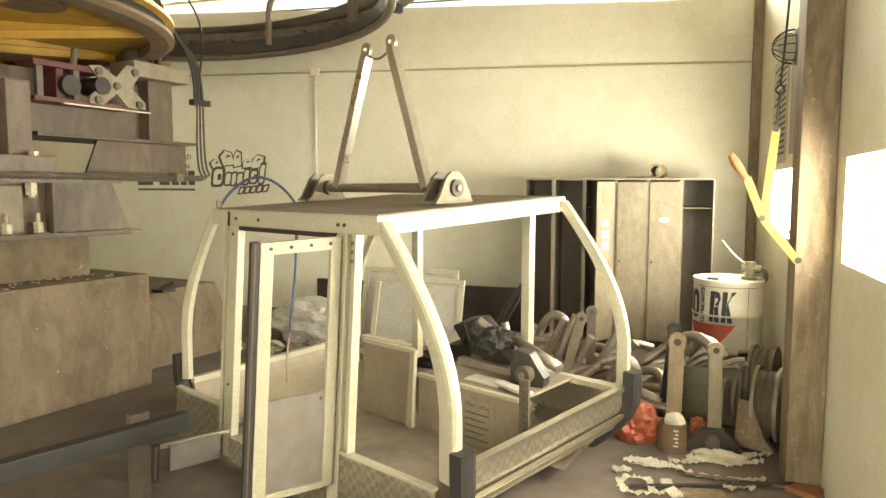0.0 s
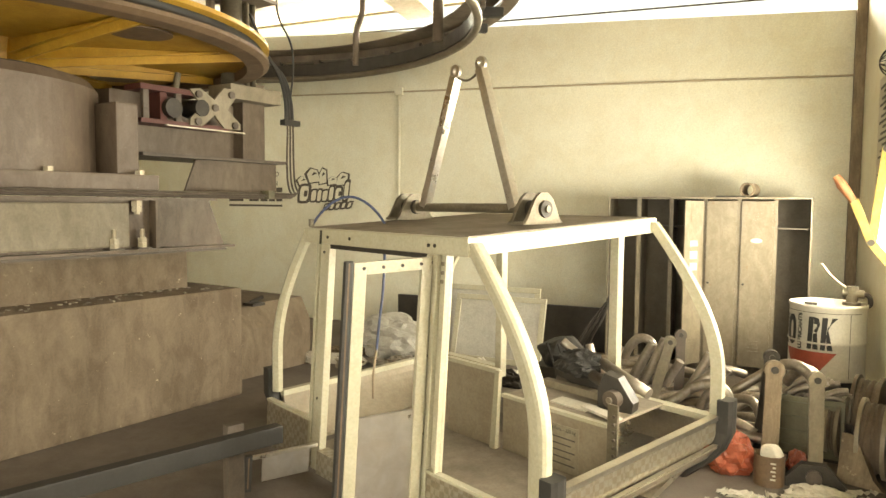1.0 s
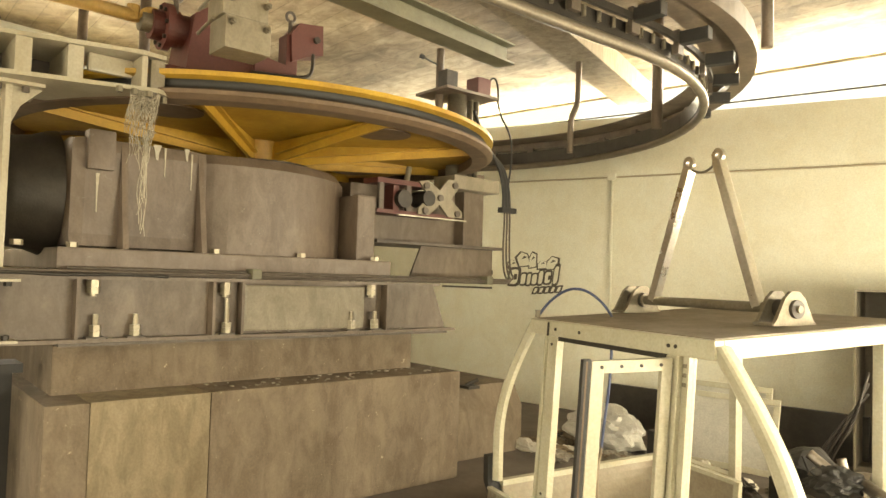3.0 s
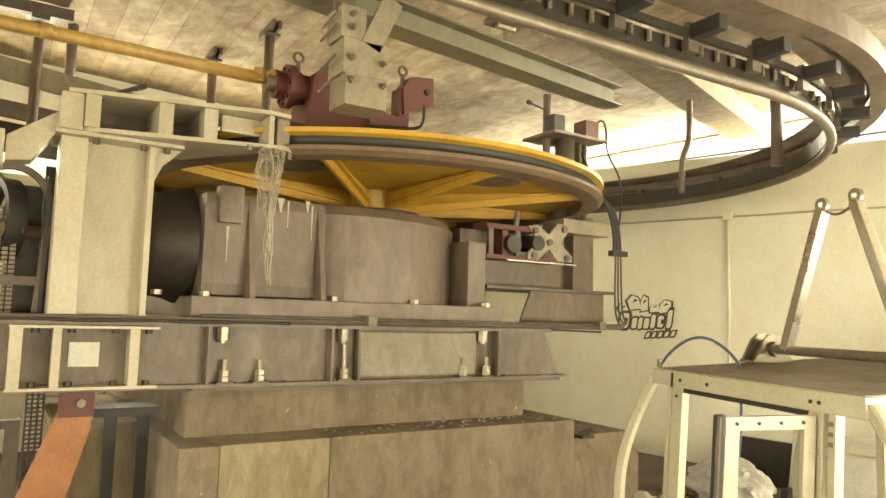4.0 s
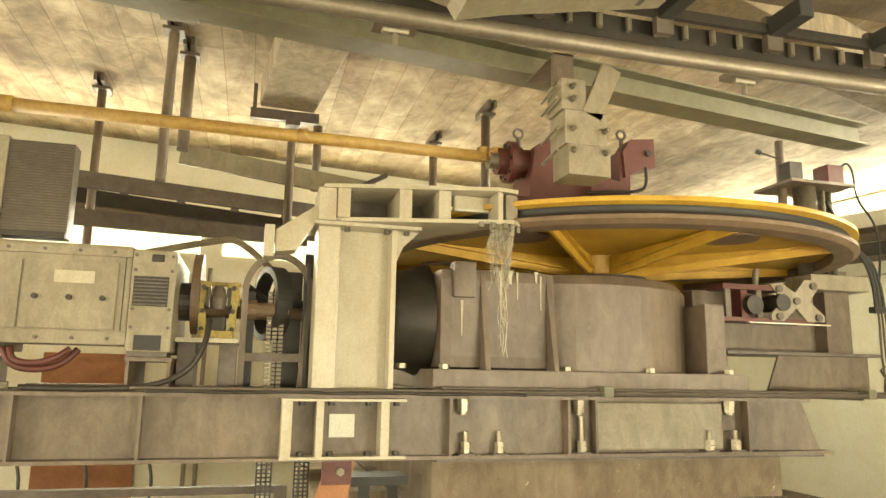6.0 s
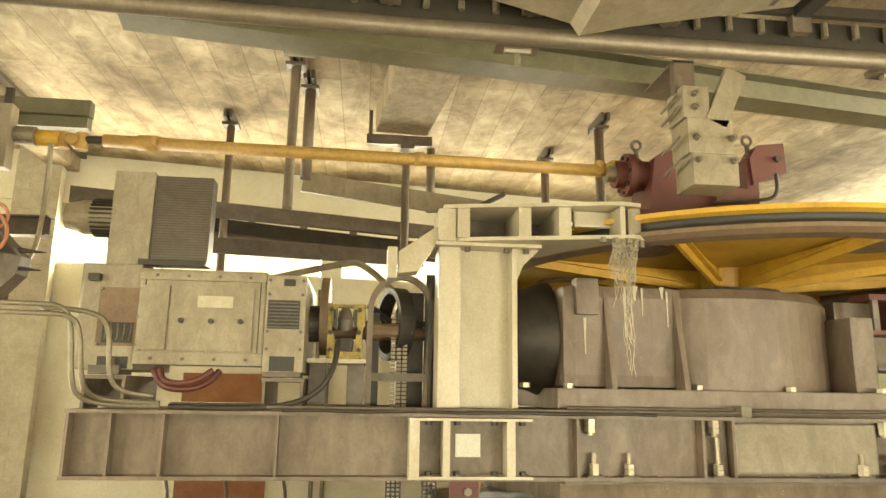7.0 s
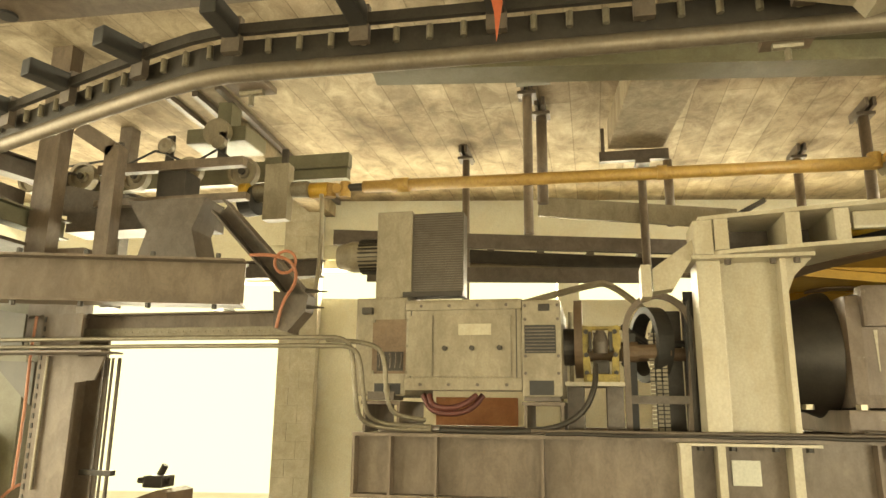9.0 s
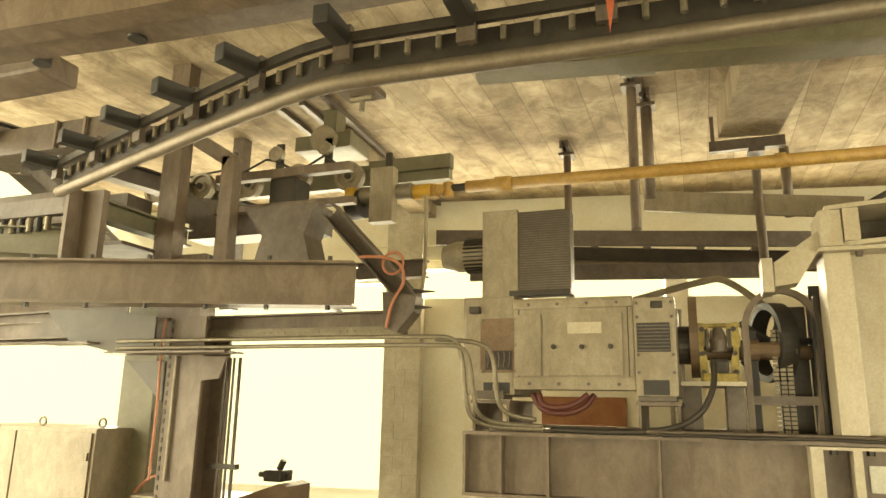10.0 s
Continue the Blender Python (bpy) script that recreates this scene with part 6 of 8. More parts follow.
solid("angled_post", Mesh().box(-5.26, -5.14, -4.72, -4.59, 2.96, 4.06).box(-0.06, 0.06, -0.065, 0.065, 0, 0.42, m=Matrix.Translation((-5.2, -4.66, 4.03)) @ Matrix.Rotation(radians(58), 4, "X")), "grey", "grey square post bent at its top", "post")

bd = thing("belt_drive", (-5.9, -4.5, 3.5), "belt drive with a row of pale pulleys on grey bars", "belt drive")
part("carrier_bar", Mesh().box(-5.5, -5.42, -5.0, -3.6, 3.92, 4.0), "grey", bd)
part("carrier_bar", Mesh().box(-5.5, -5.42, -5.0, -3.55, 3.62, 3.68), "grey", bd)
part("rear_beam", Mesh().box(-6.55, -6.45, -6.6, -3.05, 4.12, 4.34), "olive", bd)
part("middle_box", Mesh().box(-5.7, -5.46, -4.42, -4.15, 3.68, 3.92, bevel=0.01), "dark", bd)
part("trough", Mesh().box(-5.9, -5.6, -5.4, -4.0, 3.45, 3.62), "greyd", bd)
part("lower_hopper", Mesh().prism([(-4.35, 2.96), (-3.75, 2.96), (-3.85, 3.3), (-3.75, 3.56), (-4.45, 3.56), (-4.25, 3.3)], 0.3, face_m((-5.3, 0, 0), (0, 1, 0), (0, 0, 1))), "greyd", bd)
pul = ((-5.75, 4.18, 0.15), (-5.14, 4.14, 0.14), (-4.56, 4.17, 0.14), (-3.98, 4.12, 0.15), (-6.35, 4.18, 0.14))
small = ((-5.42, 4.42, 0.075), (-4.84, 4.45, 0.08), (-4.27, 4.45, 0.07))
for y, z, r in pul:
    fm = face_m((-6.15, y, z), (0, 1, 0), (0, 0, 1))
    p = part("pulley", Mesh().lathe([(r * 0.55, -0.01), (r * 0.8, -0.03), (r, -0.04), (r, 0.04), (r * 0.82, 0.035), (r * 0.78, 0.0), (r * 0.4, 0.0), (r * 0.35, 0.035), (0, 0.035)], fm, 36), "light", bd, "pale grey pulley")
    part("hub_cap", Mesh().rod(fm @ Vector((0, 0, 0.03)), fm @ Vector((0, 0, 0.06)), r * 0.22, n=12), "dark", p)
for y, z, r in small:
    fm = face_m((-6.15, y, z), (0, 1, 0), (0, 0, 1))
    part("idler", Mesh().lathe([(0, 0.03), (r * 0.4, 0.035), (r * 0.8, 0.03), (r, 0.035), (r, -0.035), (0, -0.035)], fm, 28), "light", bd, "small tension pulley")
    part("idler_arm", Mesh().box(-6.2, -6.17, y - 0.02, y + 0.06, z - 0.25, z + 0.12), "dark", bd)
seq = [(-6.35, 4.33), (-5.9, 4.3), (-5.42, 4.34), (-5.28, 4.26), (-4.95, 4.4), (-4.84, 4.37), (-4.66, 4.28), (-4.45, 4.28), (-4.27, 4.37), (-4.1, 4.25)]
for a, b in zip(seq, seq[1:]):
    part("belt", Mesh().rod((-6.13, a[0], a[1]), (-6.13, b[0], b[1]), 0.013, n=6), "black", bd)
part("bearing_plate", Mesh().box(-5.95, -5.83, -3.6, -3.37, 3.55, 4.07, bevel=0.008), "light", bd, "pale steel bearing plate")
part("bearing", Mesh().rod((-5.95, -3.37, 3.85), (-5.95, -3.22, 3.85), 0.075, n=20), "zinc", bd)
part("bearing", Mesh().rod((-5.98, -3.75, 3.85), (-5.98, -3.6, 3.85), 0.09, n=20), "zinc", bd)
part("joint", Mesh().rod((-6, -3.22, 3.85), (-6, -3.05, 3.85), 0.07, n=16), "yellow", bd, "yellow universal joint")
part("joint", Mesh().rod((-5.9, -3.85, 3.84), (-5.9, -3.78, 3.84), 0.08, n=14), "yellow", bd, "yellow universal joint")
part("dark_wheel", Mesh().rod((-6.02, -3.86, 3.78), (-5.98, -3.72, 3.78), 0.14, n=24), "black", bd)
part("hook", Mesh().box(-6.1, -6.07, -3.56, -3.5, 4.07, 4.3), "dark", bd)
part("top_rail", Mesh().box(-6.5, -6.4, -3.9, -3.02, 4.22, 4.36), "olive", bd)
gm = part("gear_motor", Mesh().box(-6.7, -6.25, -4.7, -4.05, 4.5, 4.66, bevel=0.02).box(-6.5, -6.3, -4.4, -4.25, 4.6, 4.95), "olive", bd, "olive gear motor")
part("round_cover", Mesh().rod((-6.25, -4.33, 4.58), (-6.17, -4.33, 4.58), 0.14, n=28), "light", gm)
solid("air_pipe", Mesh().tube([(-5.85, -3.05, 3.75), (-5.75, -3.02, 3.72), (-5.7, -2.98, 3.66), (-5.7, -2.98, 3.0), (-5.5, -2.95, 2.75), (-5.27, -2.93, 2.7)], 0.018, 8), "light", "thin pale pipe bent downwards", "pipe", smooth=True)
solid("white_tray", Mesh().box(-3.6, -3.3, -5.9, -4.75, 4.0, 4.17, bevel=0.03), "grey", "rounded grey box beside the rail", "box")
lb2 = thing("switch_box", (-4.3, -5.6, 3.9), "grey-brown ribbed steel box above the rail", "steel box")
part("body", Mesh().box(-4.6, -4.22, -6.6, -4.95, 3.9, 4.13, bevel=0.015), "greyd", lb2)
for y in (-5.62, -5.32):
    part("rib", Mesh().box(-4.22, -4.19, y - 0.012, y + 0.012, 3.9, 4.13), "grey", lb2)
solid("tyre", Mesh().lathe([(0.2, -0.07), (0.28, -0.08), (0.31, -0.05), (0.31, 0.05), (0.28, 0.08), (0.2, 0.07)], face_m((-3.0, -4.35, 4.17), (1, 0, 0.0), (0, 1, 0)), 36).rod((-3.0, -4.35, 3.83), (-3.0, -4.35, 4.22), 0.05, n=16).rod((-3.0, -4.35, 4.14), (-3.0, -4.35, 4.2), 0.21, n=32), "black", "black rubber conveyor tyre above the rail", "tyre", "conveyor tyres", smooth=True)
solid("tyre", Mesh().lathe([(0.2, -0.07), (0.28, -0.08), (0.31, -0.05), (0.31, 0.05), (0.28, 0.08), (0.2, 0.07)], face_m((-2.95, -3.6, 4.17), (1, 0, 0.0), (0, 1, 0)), 36).rod((-2.95, -3.6, 3.83), (-2.95, -3.6, 4.22), 0.05, n=16).rod((-2.95, -3.6, 4.14), (-2.95, -3.6, 4.2), 0.21, n=32), "black", "black rubber conveyor tyre above the rail", "tyre", "conveyor tyres", smooth=True)
for y0, x0, x1 in ((-4.85, -6.1, -11.6), (-4.55, -6.1, -11.6), (-4.25, -6.0, -11.6)):
    solid("cable_tray", Mesh().box(x1, x0, y0 - 0.03, y0 + 0.03, CEIL - 0.06, CEIL - 0.005, m=Matrix.Translation((-6, y0, 0)) @ Matrix.Rotation(radians(3), 4, "Z") @ Matrix.Translation((6, -y0, 0))), "greyd", "narrow cable tray under the ceiling", "cable tray", "cable trays")
for k, z in enumerate((2.42, 2.36)):
    pts = [(-4.98, -5.5, z), (-4.98, -2.6 + 0.06 * k, z), (-5.0, -2.46 + 0.06 * k, z - 0.02), (-5.03, -2.42 + 0.06 * k, z - 0.12), (-5.06, -2.4 + 0.06 * k, 1.98), (-5.12, -2.38 + 0.06 * k, 1.84 + 0.03 * k), (-5.25, -2.25, 1.79 + 0.03 * k), (-5.28, -1.9, 1.785 + 0.02 * k)]
    solid("oil_pipe", Mesh().tube(pts, 0.017, 10), "zinc", "bare steel oil pipe bent down to the frame", "pipe", "oil pipes", smooth=True)
solid("oil_pipe", Mesh().tube([(-5.02, -2.62, 2.4), (-5.04, -2.3, 2.38), (-5.08, -2.2, 2.3), (-5.1, -2.19, 2.0), (-5.15, -2.14, 1.88), (-5.28, -1.95, 1.85)], 0.017, 10), "zinc", "bare steel oil pipe bent down to the frame", "pipe", "oil pipes", smooth=True)
solid("power_cable", Mesh().tube([(-5.4, -1.95, 2.03), (-5.36, -1.92, 1.95), (-5.35, -1.8, 1.93), (-5.35, -1.68, 1.96), (-5.4, -1.6, 2.03)], 0.022, 10), "red", "thick dark red motor cable in a loop", "cable", "motor cables", smooth=True)
solid("power_cable", Mesh().tube([(-5.42, -2.0, 2.03), (-5.38, -1.93, 1.91), (-5.37, -1.75, 1.89), (-5.4, -1.62, 1.94), (-5.44, -1.56, 2.03)], 0.022, 10), "red", "thick dark red motor cable in a loop", "cable", "motor cables", smooth=True)
for k, y in enumerate((-4.62, -4.57, -4.53, -4.47)):
    solid("pull_rod", Mesh().rod((-5.3, y, 1.15), (-5.3, y, 2.3), 0.011 + 0.004 * (k % 2), n=8), "greyd", "thin upright steel rod", "rod", "pull rods")
solid("rod_clamp", Mesh().box(-5.33, -5.27, -4.7, -4.42, 1.4, 1.44), "dark", "dark clamp across the rods", "clamp")
ec = thing("switch_cabinet", (-5.7, -6.4, 0), "pale grey electrical cabinet with lifting eyes", "electrical cabinet")
part("body", Mesh().box(-6.1, -5.32, -7.6, -5.95, 0, 1.68, bevel=0.008), "light", ec)
part("door", Mesh().box(-5.318, -5.3, -6.88, -5.98, 0.06, 1.64, bevel=0.006), "light", ec)
part("door", Mesh().box(-5.318, -5.3, -7.58, -6.9, 0.06, 1.64, bevel=0.006), "light", ec)
part("latch", Mesh().box(-5.3, -5.28, -6.03, -5.99, 1.4, 1.47), "zinc", ec)
for x, y in ((-5.45, -6.75), (-5.45, -6.02), (-5.95, -6.02)):
    part("lifting_eye", Mesh().lathe([(0.04 + 0.01 * math.cos(a), 0.01 * math.sin(a)) for a in [2 * math.pi * k / 8 for k in range(9)]], face_m((x, y, 1.725), (0, 1, 0), (0, 0, 1)), 18), "zinc", ec)
wt = thing("work_table", (-5.9, -5.2, 0), "cluttered low steel work table with red cable", "work table")
part("top", Mesh().box(-6.3, -5.6, -5.75, -4.7, 1.04, 1.1, bevel=0.006), "light", wt)
for x in (-6.25, -5.65):
    for y in (-5.7, -4.75):
        part("leg", Mesh().box(x - 0.03, x + 0.03, y - 0.03, y + 0.03, 0, 1.04), "grey", wt)
solid("cable_coil", Mesh().tube([(-5.7, -5.8 + 0.5 * k / 10, 1.11 + 0.16 * math.sin(math.pi * k / 10)) for k in range(11)], 0.014, 8).tube([(-5.72, -5.5 + 0.25 * k / 8, 1.11 + 0.24 * math.sin(math.pi * k / 8)) for k in range(9)], 0.013, 8), "copper", "red-orange cable arching over the table", "cable", smooth=True)
vs = thing("bench_machine", (-6.0, -4.4, 0), "rust-brown sloping machine bed with a dark tool head", "bench machine")
part("bed", Mesh().prism([(-4.75, 0.0), (-4.2, 0.0), (-4.2, 1.24), (-4.28, 1.26), (-4.75, 1.1)], 0.4, face_m((-5.9, 0, 0), (0, 1, 0), (0, 0, 1))), "tread", vs)
part("head", Mesh().box(-6.0, -5.8, -4.5, -4.32, 1.26, 1.36, bevel=0.02).rod((-5.9, -4.6, 1.31), (-5.9, -4.3, 1.31), 0.025, n=10).rod((-5.9, -4.4, 1.36), (-5.9, -4.36, 1.44), 0.03, n=10), "dark", vs)
# rail fittings
for y in (0.07, -2.35, 1.9):
    k = thing("clamp_screw", (RX - 0.12, y, RZ - 0.05), "zinc clamp screw below the rail", "clamp screw", "rail clamp screws")
    part("plate", Mesh().box(RX - 0.2, RX - 0.02, y - 0.1, y + 0.1, RZ - 0.02, RZ + 0.01), "grey", k)
    part("screw", Mesh().rod((RX - 0.14, y, RZ - 0.1), (RX - 0.14, y, RZ + 0.02), 0.014, n=8).rod((RX - 0.14, y - 0.06, RZ - 0.03), (RX - 0.14, y + 0.06, RZ - 0.03), 0.02, n=8), "zinc", k)
tp = thing("trigger_plate", (-2.78, 0.3, 3.4), "pale bent sheet-metal plate under the rail", "metal plate")
part("sheet", Mesh().prism([(-0.25, 3.48), (0.24, 3.36), (0.277, 3.305), (0.5, 3.365), (1.25, 3.52), (1.25, 3.535), (0.5, 3.38), (0.28, 3.322), (0.25, 3.376), (-0.25, 3.495)], 0.3, face_m((-2.79, 0, 0.07), (0, 1, 0), (0, 0, 1))), "light", tp)
part("bracket", Mesh().box(-2.9, -2.7, -0.2, -0.12, 3.545, 3.845).box(-2.9, -2.7, 1.05, 1.13, 3.56, 3.845), "greyd", tp)

solid("warning_ribbon", Mesh().prism([(-0.01, 0.4), (0.012, 0.4), (0.02, 0.12), (0.024, 0.0), (0.008, -0.11), (0.0, -0.16), (-0.008, -0.04), (-0.02, 0.02), (-0.014, 0.12)], 0.004, face_m((-2.652, -1.08, 3.42), (0, 1, 0), (0, 0, 1))), "bag", "torn red-white warning ribbon", "ribbon")

# ---- casings and beams at the rail's far end ----
wc = thing("wheel_casing", (-4.7, -6.2, 3.4), "dark rounded steel casing with a row of springs", "casing")
part("shell", Mesh().box(-4.95, -4.5, -7.1, -5.72, 3.44, 3.66, bevel=0.07), "greyd", wc)
part("base_rail", Mesh().box(-4.9, -4.55, -7.1, -5.7, 3.38, 3.437), "grey", wc)
for k in range(7):
    part("spring", Mesh().rod((-4.48, -6.5 + 0.1 * k, 3.3), (-4.48, -6.5 + 0.1 * k, 3.42), 0.026, n=10), "black" if k % 2 else "zinc", wc)
ibox("entry_beam", (-4.2, -7.2, 3.27), (-4.75, -5.55, 3.22), 0.16, 0.24, "olive", "olive beam past the rail end")
ibox("entry_beam", (-4.25, -7.6, 3.02), (-5.0, -5.2, 3.02), 0.12, 0.13, "greyd", "dark grey beam past the rail end")
solid("tilted_plate", Mesh().prism([(-5.7, 3.97), (-4.42, 3.66), (-4.42, 3.46), (-5.7, 3.66)], 0.02, face_m((-5.66, 0, 0), (0, 1, 0), (0, 0, 1))), "greyd", "dark tilted steel plate beside the pulleys", "steel plate")
ibox("entry_beam", (-6.0, -8.0, 3.75), (-8.4, -8.0, 3.75), 0.2, 0.3, "greyd", "dark grey beam past the rail end")


# ---- more steel beyond the rail end ----
ibox("entry_beam", (-5.3, -7.0, 3.45), (-5.5, -8.6, 3.62), 0.16, 0.3, "greyd", "dark grey beam past the rail end")
ibox("entry_beam", (-5.0, -5.9, 3.28), (-6.6, -8.2, 3.28), 0.14, 0.16, "olive", "olive beam past the rail end")
ibox("entry_beam", (-5.3, -6.2, 2.62), (-5.6, -9.0, 2.62), 0.2, 0.26, "greyd", "dark grey beam past the rail end")
ibox("entry_beam", (-3.2, -6.6, 4.12), (-7.5, -5.6, 4.12), 0.16, 0.2, "greyd", "dark grey beam under the ceiling")
solid("end_plate", Mesh().box(-5.5, -4.7, -6.2, -5.3, 3.2, 3.23).box(-5.2, -4.9, -6.3, -5.5, 3.6, 3.72), "greyd", "grey plate under the rail end", "steel plate")
for k in range(5):
    solid("rope_roller", Mesh().rod((-5.1 - 0.05 * k, -6.0 - 0.16 * k, 3.3), (-5.1 - 0.05 * k, -6.0 - 0.16 * k, 3.42), 0.035, n=12), "dark", "small dark roller on the plate", "roller", "rope rollers")
solid("outer_splice", Mesh().box(RX + 0.43, RX + 0.455, -4.9, -4.3, RZ + 0.33, RZ + 0.45), "grey", "bolted splice plate on the rail channel", "splice plate")

# ---- on the back wall ----
bw_m = HALL @ Matrix.Translation((0, -0.004, 0)) @ Matrix.Rotation(radians(90), 4, "X")   # x along the wall, y up, z into the hall
solid("wall_conduit", Mesh().tube([hall(-5.55, -0.03, 1.0), hall(-5.55, -0.03, 3.24)], 0.018, 8), "plaster", "cream conduit up the back wall", "conduit", smooth=True)
solid("junction_box", Mesh().box(-5.61, -5.49, -0.06, -0.004, 3.22, 3.32, bevel=0.008, m=HALL), "plaster", "cream junction box on the back wall", "junction box")
lg = thing("wall_emblem", hall(-6.9, 0, 1.85), "painted emblem of crystals over a wavy band", "wall painting")


def crystal(cx, cy, w, h, lean, nm="crystal"):
    pts = [(-w / 2, 0), (-w * 0.62 + lean, h * 0.62), (-w * 0.2 + lean, h), (w * 0.35 + lean, h * 0.86), (w * 0.5, 0.1 * h)]
    o = part(nm, Mesh().prism([(cx + x, cy + y) for x, y in pts], 0.004, bw_m), "inkb", lg)
    part("facet", Mesh().prism([(cx + x * 0.74, cy + 0.02 + y * 0.84) for x, y in pts], 0.004, bw_m @ Matrix.Translation((0, 0, 0.004))), "plaster", o)
    part("shadow_facet", Mesh().prism([(cx + x * 0.4 + w * 0.08, cy + 0.03 + y * 0.6) for x, y in pts[1:4]], 0.004, bw_m @ Matrix.Translation((0, 0, 0.008))), "inkb", o)


crystal(-7.16, 1.95, 0.2, 0.17, -0.04)
crystal(-6.97, 2.0, 0.25, 0.25, -0.04)
crystal(-6.83, 1.98, 0.16, 0.27, 0.02)
crystal(-6.66, 1.97, 0.2, 0.14, 0.02)
crystal(-6.5, 1.96, 0.24, 0.22, 0.05)


def rounded(cx, cy, w, h, lean=0.12, n=20):
    return [(cx + w / 2 * math.copysign(abs(math.cos(t)) ** 0.5, math.cos(t)) + lean * h * math.sin(t), cy + h / 2 * math.copysign(abs(math.sin(t)) ** 0.5, math.sin(t))) for t in [2 * math.pi * k / n for k in range(n)]]


# a band of seven fat rounded strokes, outlined, that swells towards its ends
for k, (w, h, dy) in enumerate(((0.24, 0.3, 0.0), (0.13, 0.21, -0.03), (0.1, 0.22, -0.03), (0.13, 0.2, -0.03), (0.11, 0.26, 0.0), (0.15, 0.22, 0.0), (0.11, 0.34, 0.04))):
    x = (-7.16, -6.99, -6.89, -6.79, -6.68, -6.56, -6.42)[k]
    o = part("band_stroke", Mesh().prism(rounded(x, 1.86 + dy, w, h), 0.004, bw_m @ Matrix.Translation((0, 0, 0.006 + 0.0004 * k))), "inkb", lg)
    part("band_fill", Mesh().prism(rounded(x, 1.86 + dy, w * 0.62, h * 0.74), 0.004, bw_m @ Matrix.Translation((0, 0, 0.0115))), "plaster", o)
    if k in (0, 5):
        part("band_eye", Mesh().prism(rounded(x + 0.03, 1.86 + dy, w * 0.26, h * 0.3), 0.004, bw_m @ Matrix.Translation((0, 0, 0.016))), "inkb", o)
for k in range(5):
    x = -6.76 + 0.1 * k
    o = part("scribble", Mesh().prism(rounded(x, 1.665 + 0.008 * k, 0.1, 0.12, 0.35), 0.004, bw_m @ Matrix.Translation((0, 0, 0.018 + 0.0004 * k))), "inkb", lg)
    part("scribble_fill", Mesh().prism(rounded(x, 1.665 + 0.008 * k, 0.045, 0.07, 0.35), 0.004, bw_m @ Matrix.Translation((0, 0, 0.0225))), "plaster", o)
wtx = thing("wall_lettering", hall(-7.9, 0, 1.8), "painted lettering lines on the back wall", "wall lettering")
words("lettering", "SNOWBOARD", 0.1, bw_m @ Matrix.Translation((-7.95, 2.12, 0.004)), "inkb", wtx)
words("lettering", "REPARATION", 0.1, bw_m @ Matrix.Translation((-7.95, 1.98, 0.004)), "inkb", wtx)
for r in range(2):
    for x0, x1 in ((-8.6, -8.32), (-8.2, -8.02), (-7.98, -7.85), (-7.82, -7.71), (-7.68, -7.57)):
        part("number_bar", Mesh().box(x0, x1, 1.74 + 0.14 * r, 1.81 + 0.14 * r, 0, 0.004, m=bw_m), "inkb", wtx)
part("underline", Mesh().box(-8.6, -7.57, 1.66, 1.69, 0, 0.004, m=bw_m), "inkb", wtx)

# ---- right wall: notices, caged lamp, yellow lever ----
rw_m = HALL @ Matrix.Rotation(radians(90), 4, "Z") @ Matrix.Rotation(radians(90), 4, "X")   # x along the wall away from the corner is negative, y up
po = thing("notice_board", hall(-0.01, -1.6, 1.95), "yellowed notice sheet with lines of print", "notice")
part("sheet", Mesh().box(-0.012, -0.004, -2.25, -1.35, 1.93, 2.85, m=HALL), "paper", po)
for k in range(16):
    part("text_bar", Mesh().box(-0.016, -0.0125, -2.2, -1.45 - 0.1 * (k % 3), 2.0 + 0.05 * k, 2.02 + 0.05 * k, m=HALL), "inkb", po)
solid("metal_panel", Mesh().box(-0.03, -0.004, -3.75, -2.6, 1.97, 2.68, bevel=0.006, m=HALL), "locker", "dull grey metal panel on the wall", "panel")
cl = thing("cage_lamp", hall(-0.12, -3.1, 2.65), "old bulkhead lamp behind a wire cage", "wall lamp")
lm = HALL @ Matrix.Translation((-0.05, -3.1, 2.7)) @ Matrix.Rotation(radians(-90), 4, "Y")
part("base", Mesh().lathe([(0, -0.045), (0.12, -0.045), (0.13, 0.02), (0.1, 0.04), (0, 0.04)], lm, 24), "zinc", cl)
part("glass", Mesh().lathe([(0.09, 0.04), (0.085, 0.1), (0.05, 0.14), (0, 0.15)], lm, 24), "skin", cl, "dull glass dome", True)
for k in range(6):
    a = math.pi * k / 6
    part("cage_wire", Mesh().tube([lm @ Vector((0.12 * math.cos(b) * math.cos(a), 0.12 * math.cos(b) * math.sin(a), 0.04 + 0.14 * math.sin(b))) for b in [math.pi * q / 12 for q in range(13)]], 0.004, 6), "dark", cl)
solid("lamp_cable", Mesh().tube([hall(-0.03, -3.1, 2.83), hall(-0.04, -3.05, 3.1), hall(-0.03, -2.9, 3.5), hall(-0.03, -2.85, 4.99)], 0.012, 8), "greyd", "dark cable up the wall", "cable", smooth=True)
yl = thing("hanging_lever", (-0.2, 4.45, 1.3), "yellow jointed lever with a red grip on a chain", "lever tool")


def bar(name, a, b, w, t, material, parent, label=""):
    a, b = Vector(a), Vector(b)
    v = b - a
    return part(name, Mesh().box(0, v.length, -w / 2, w / 2, -t / 2, t / 2, bevel=min(w, t) * 0.2, m=face_m(a, v, Vector((0, -1, 0)).cross(v))), material, parent, label)


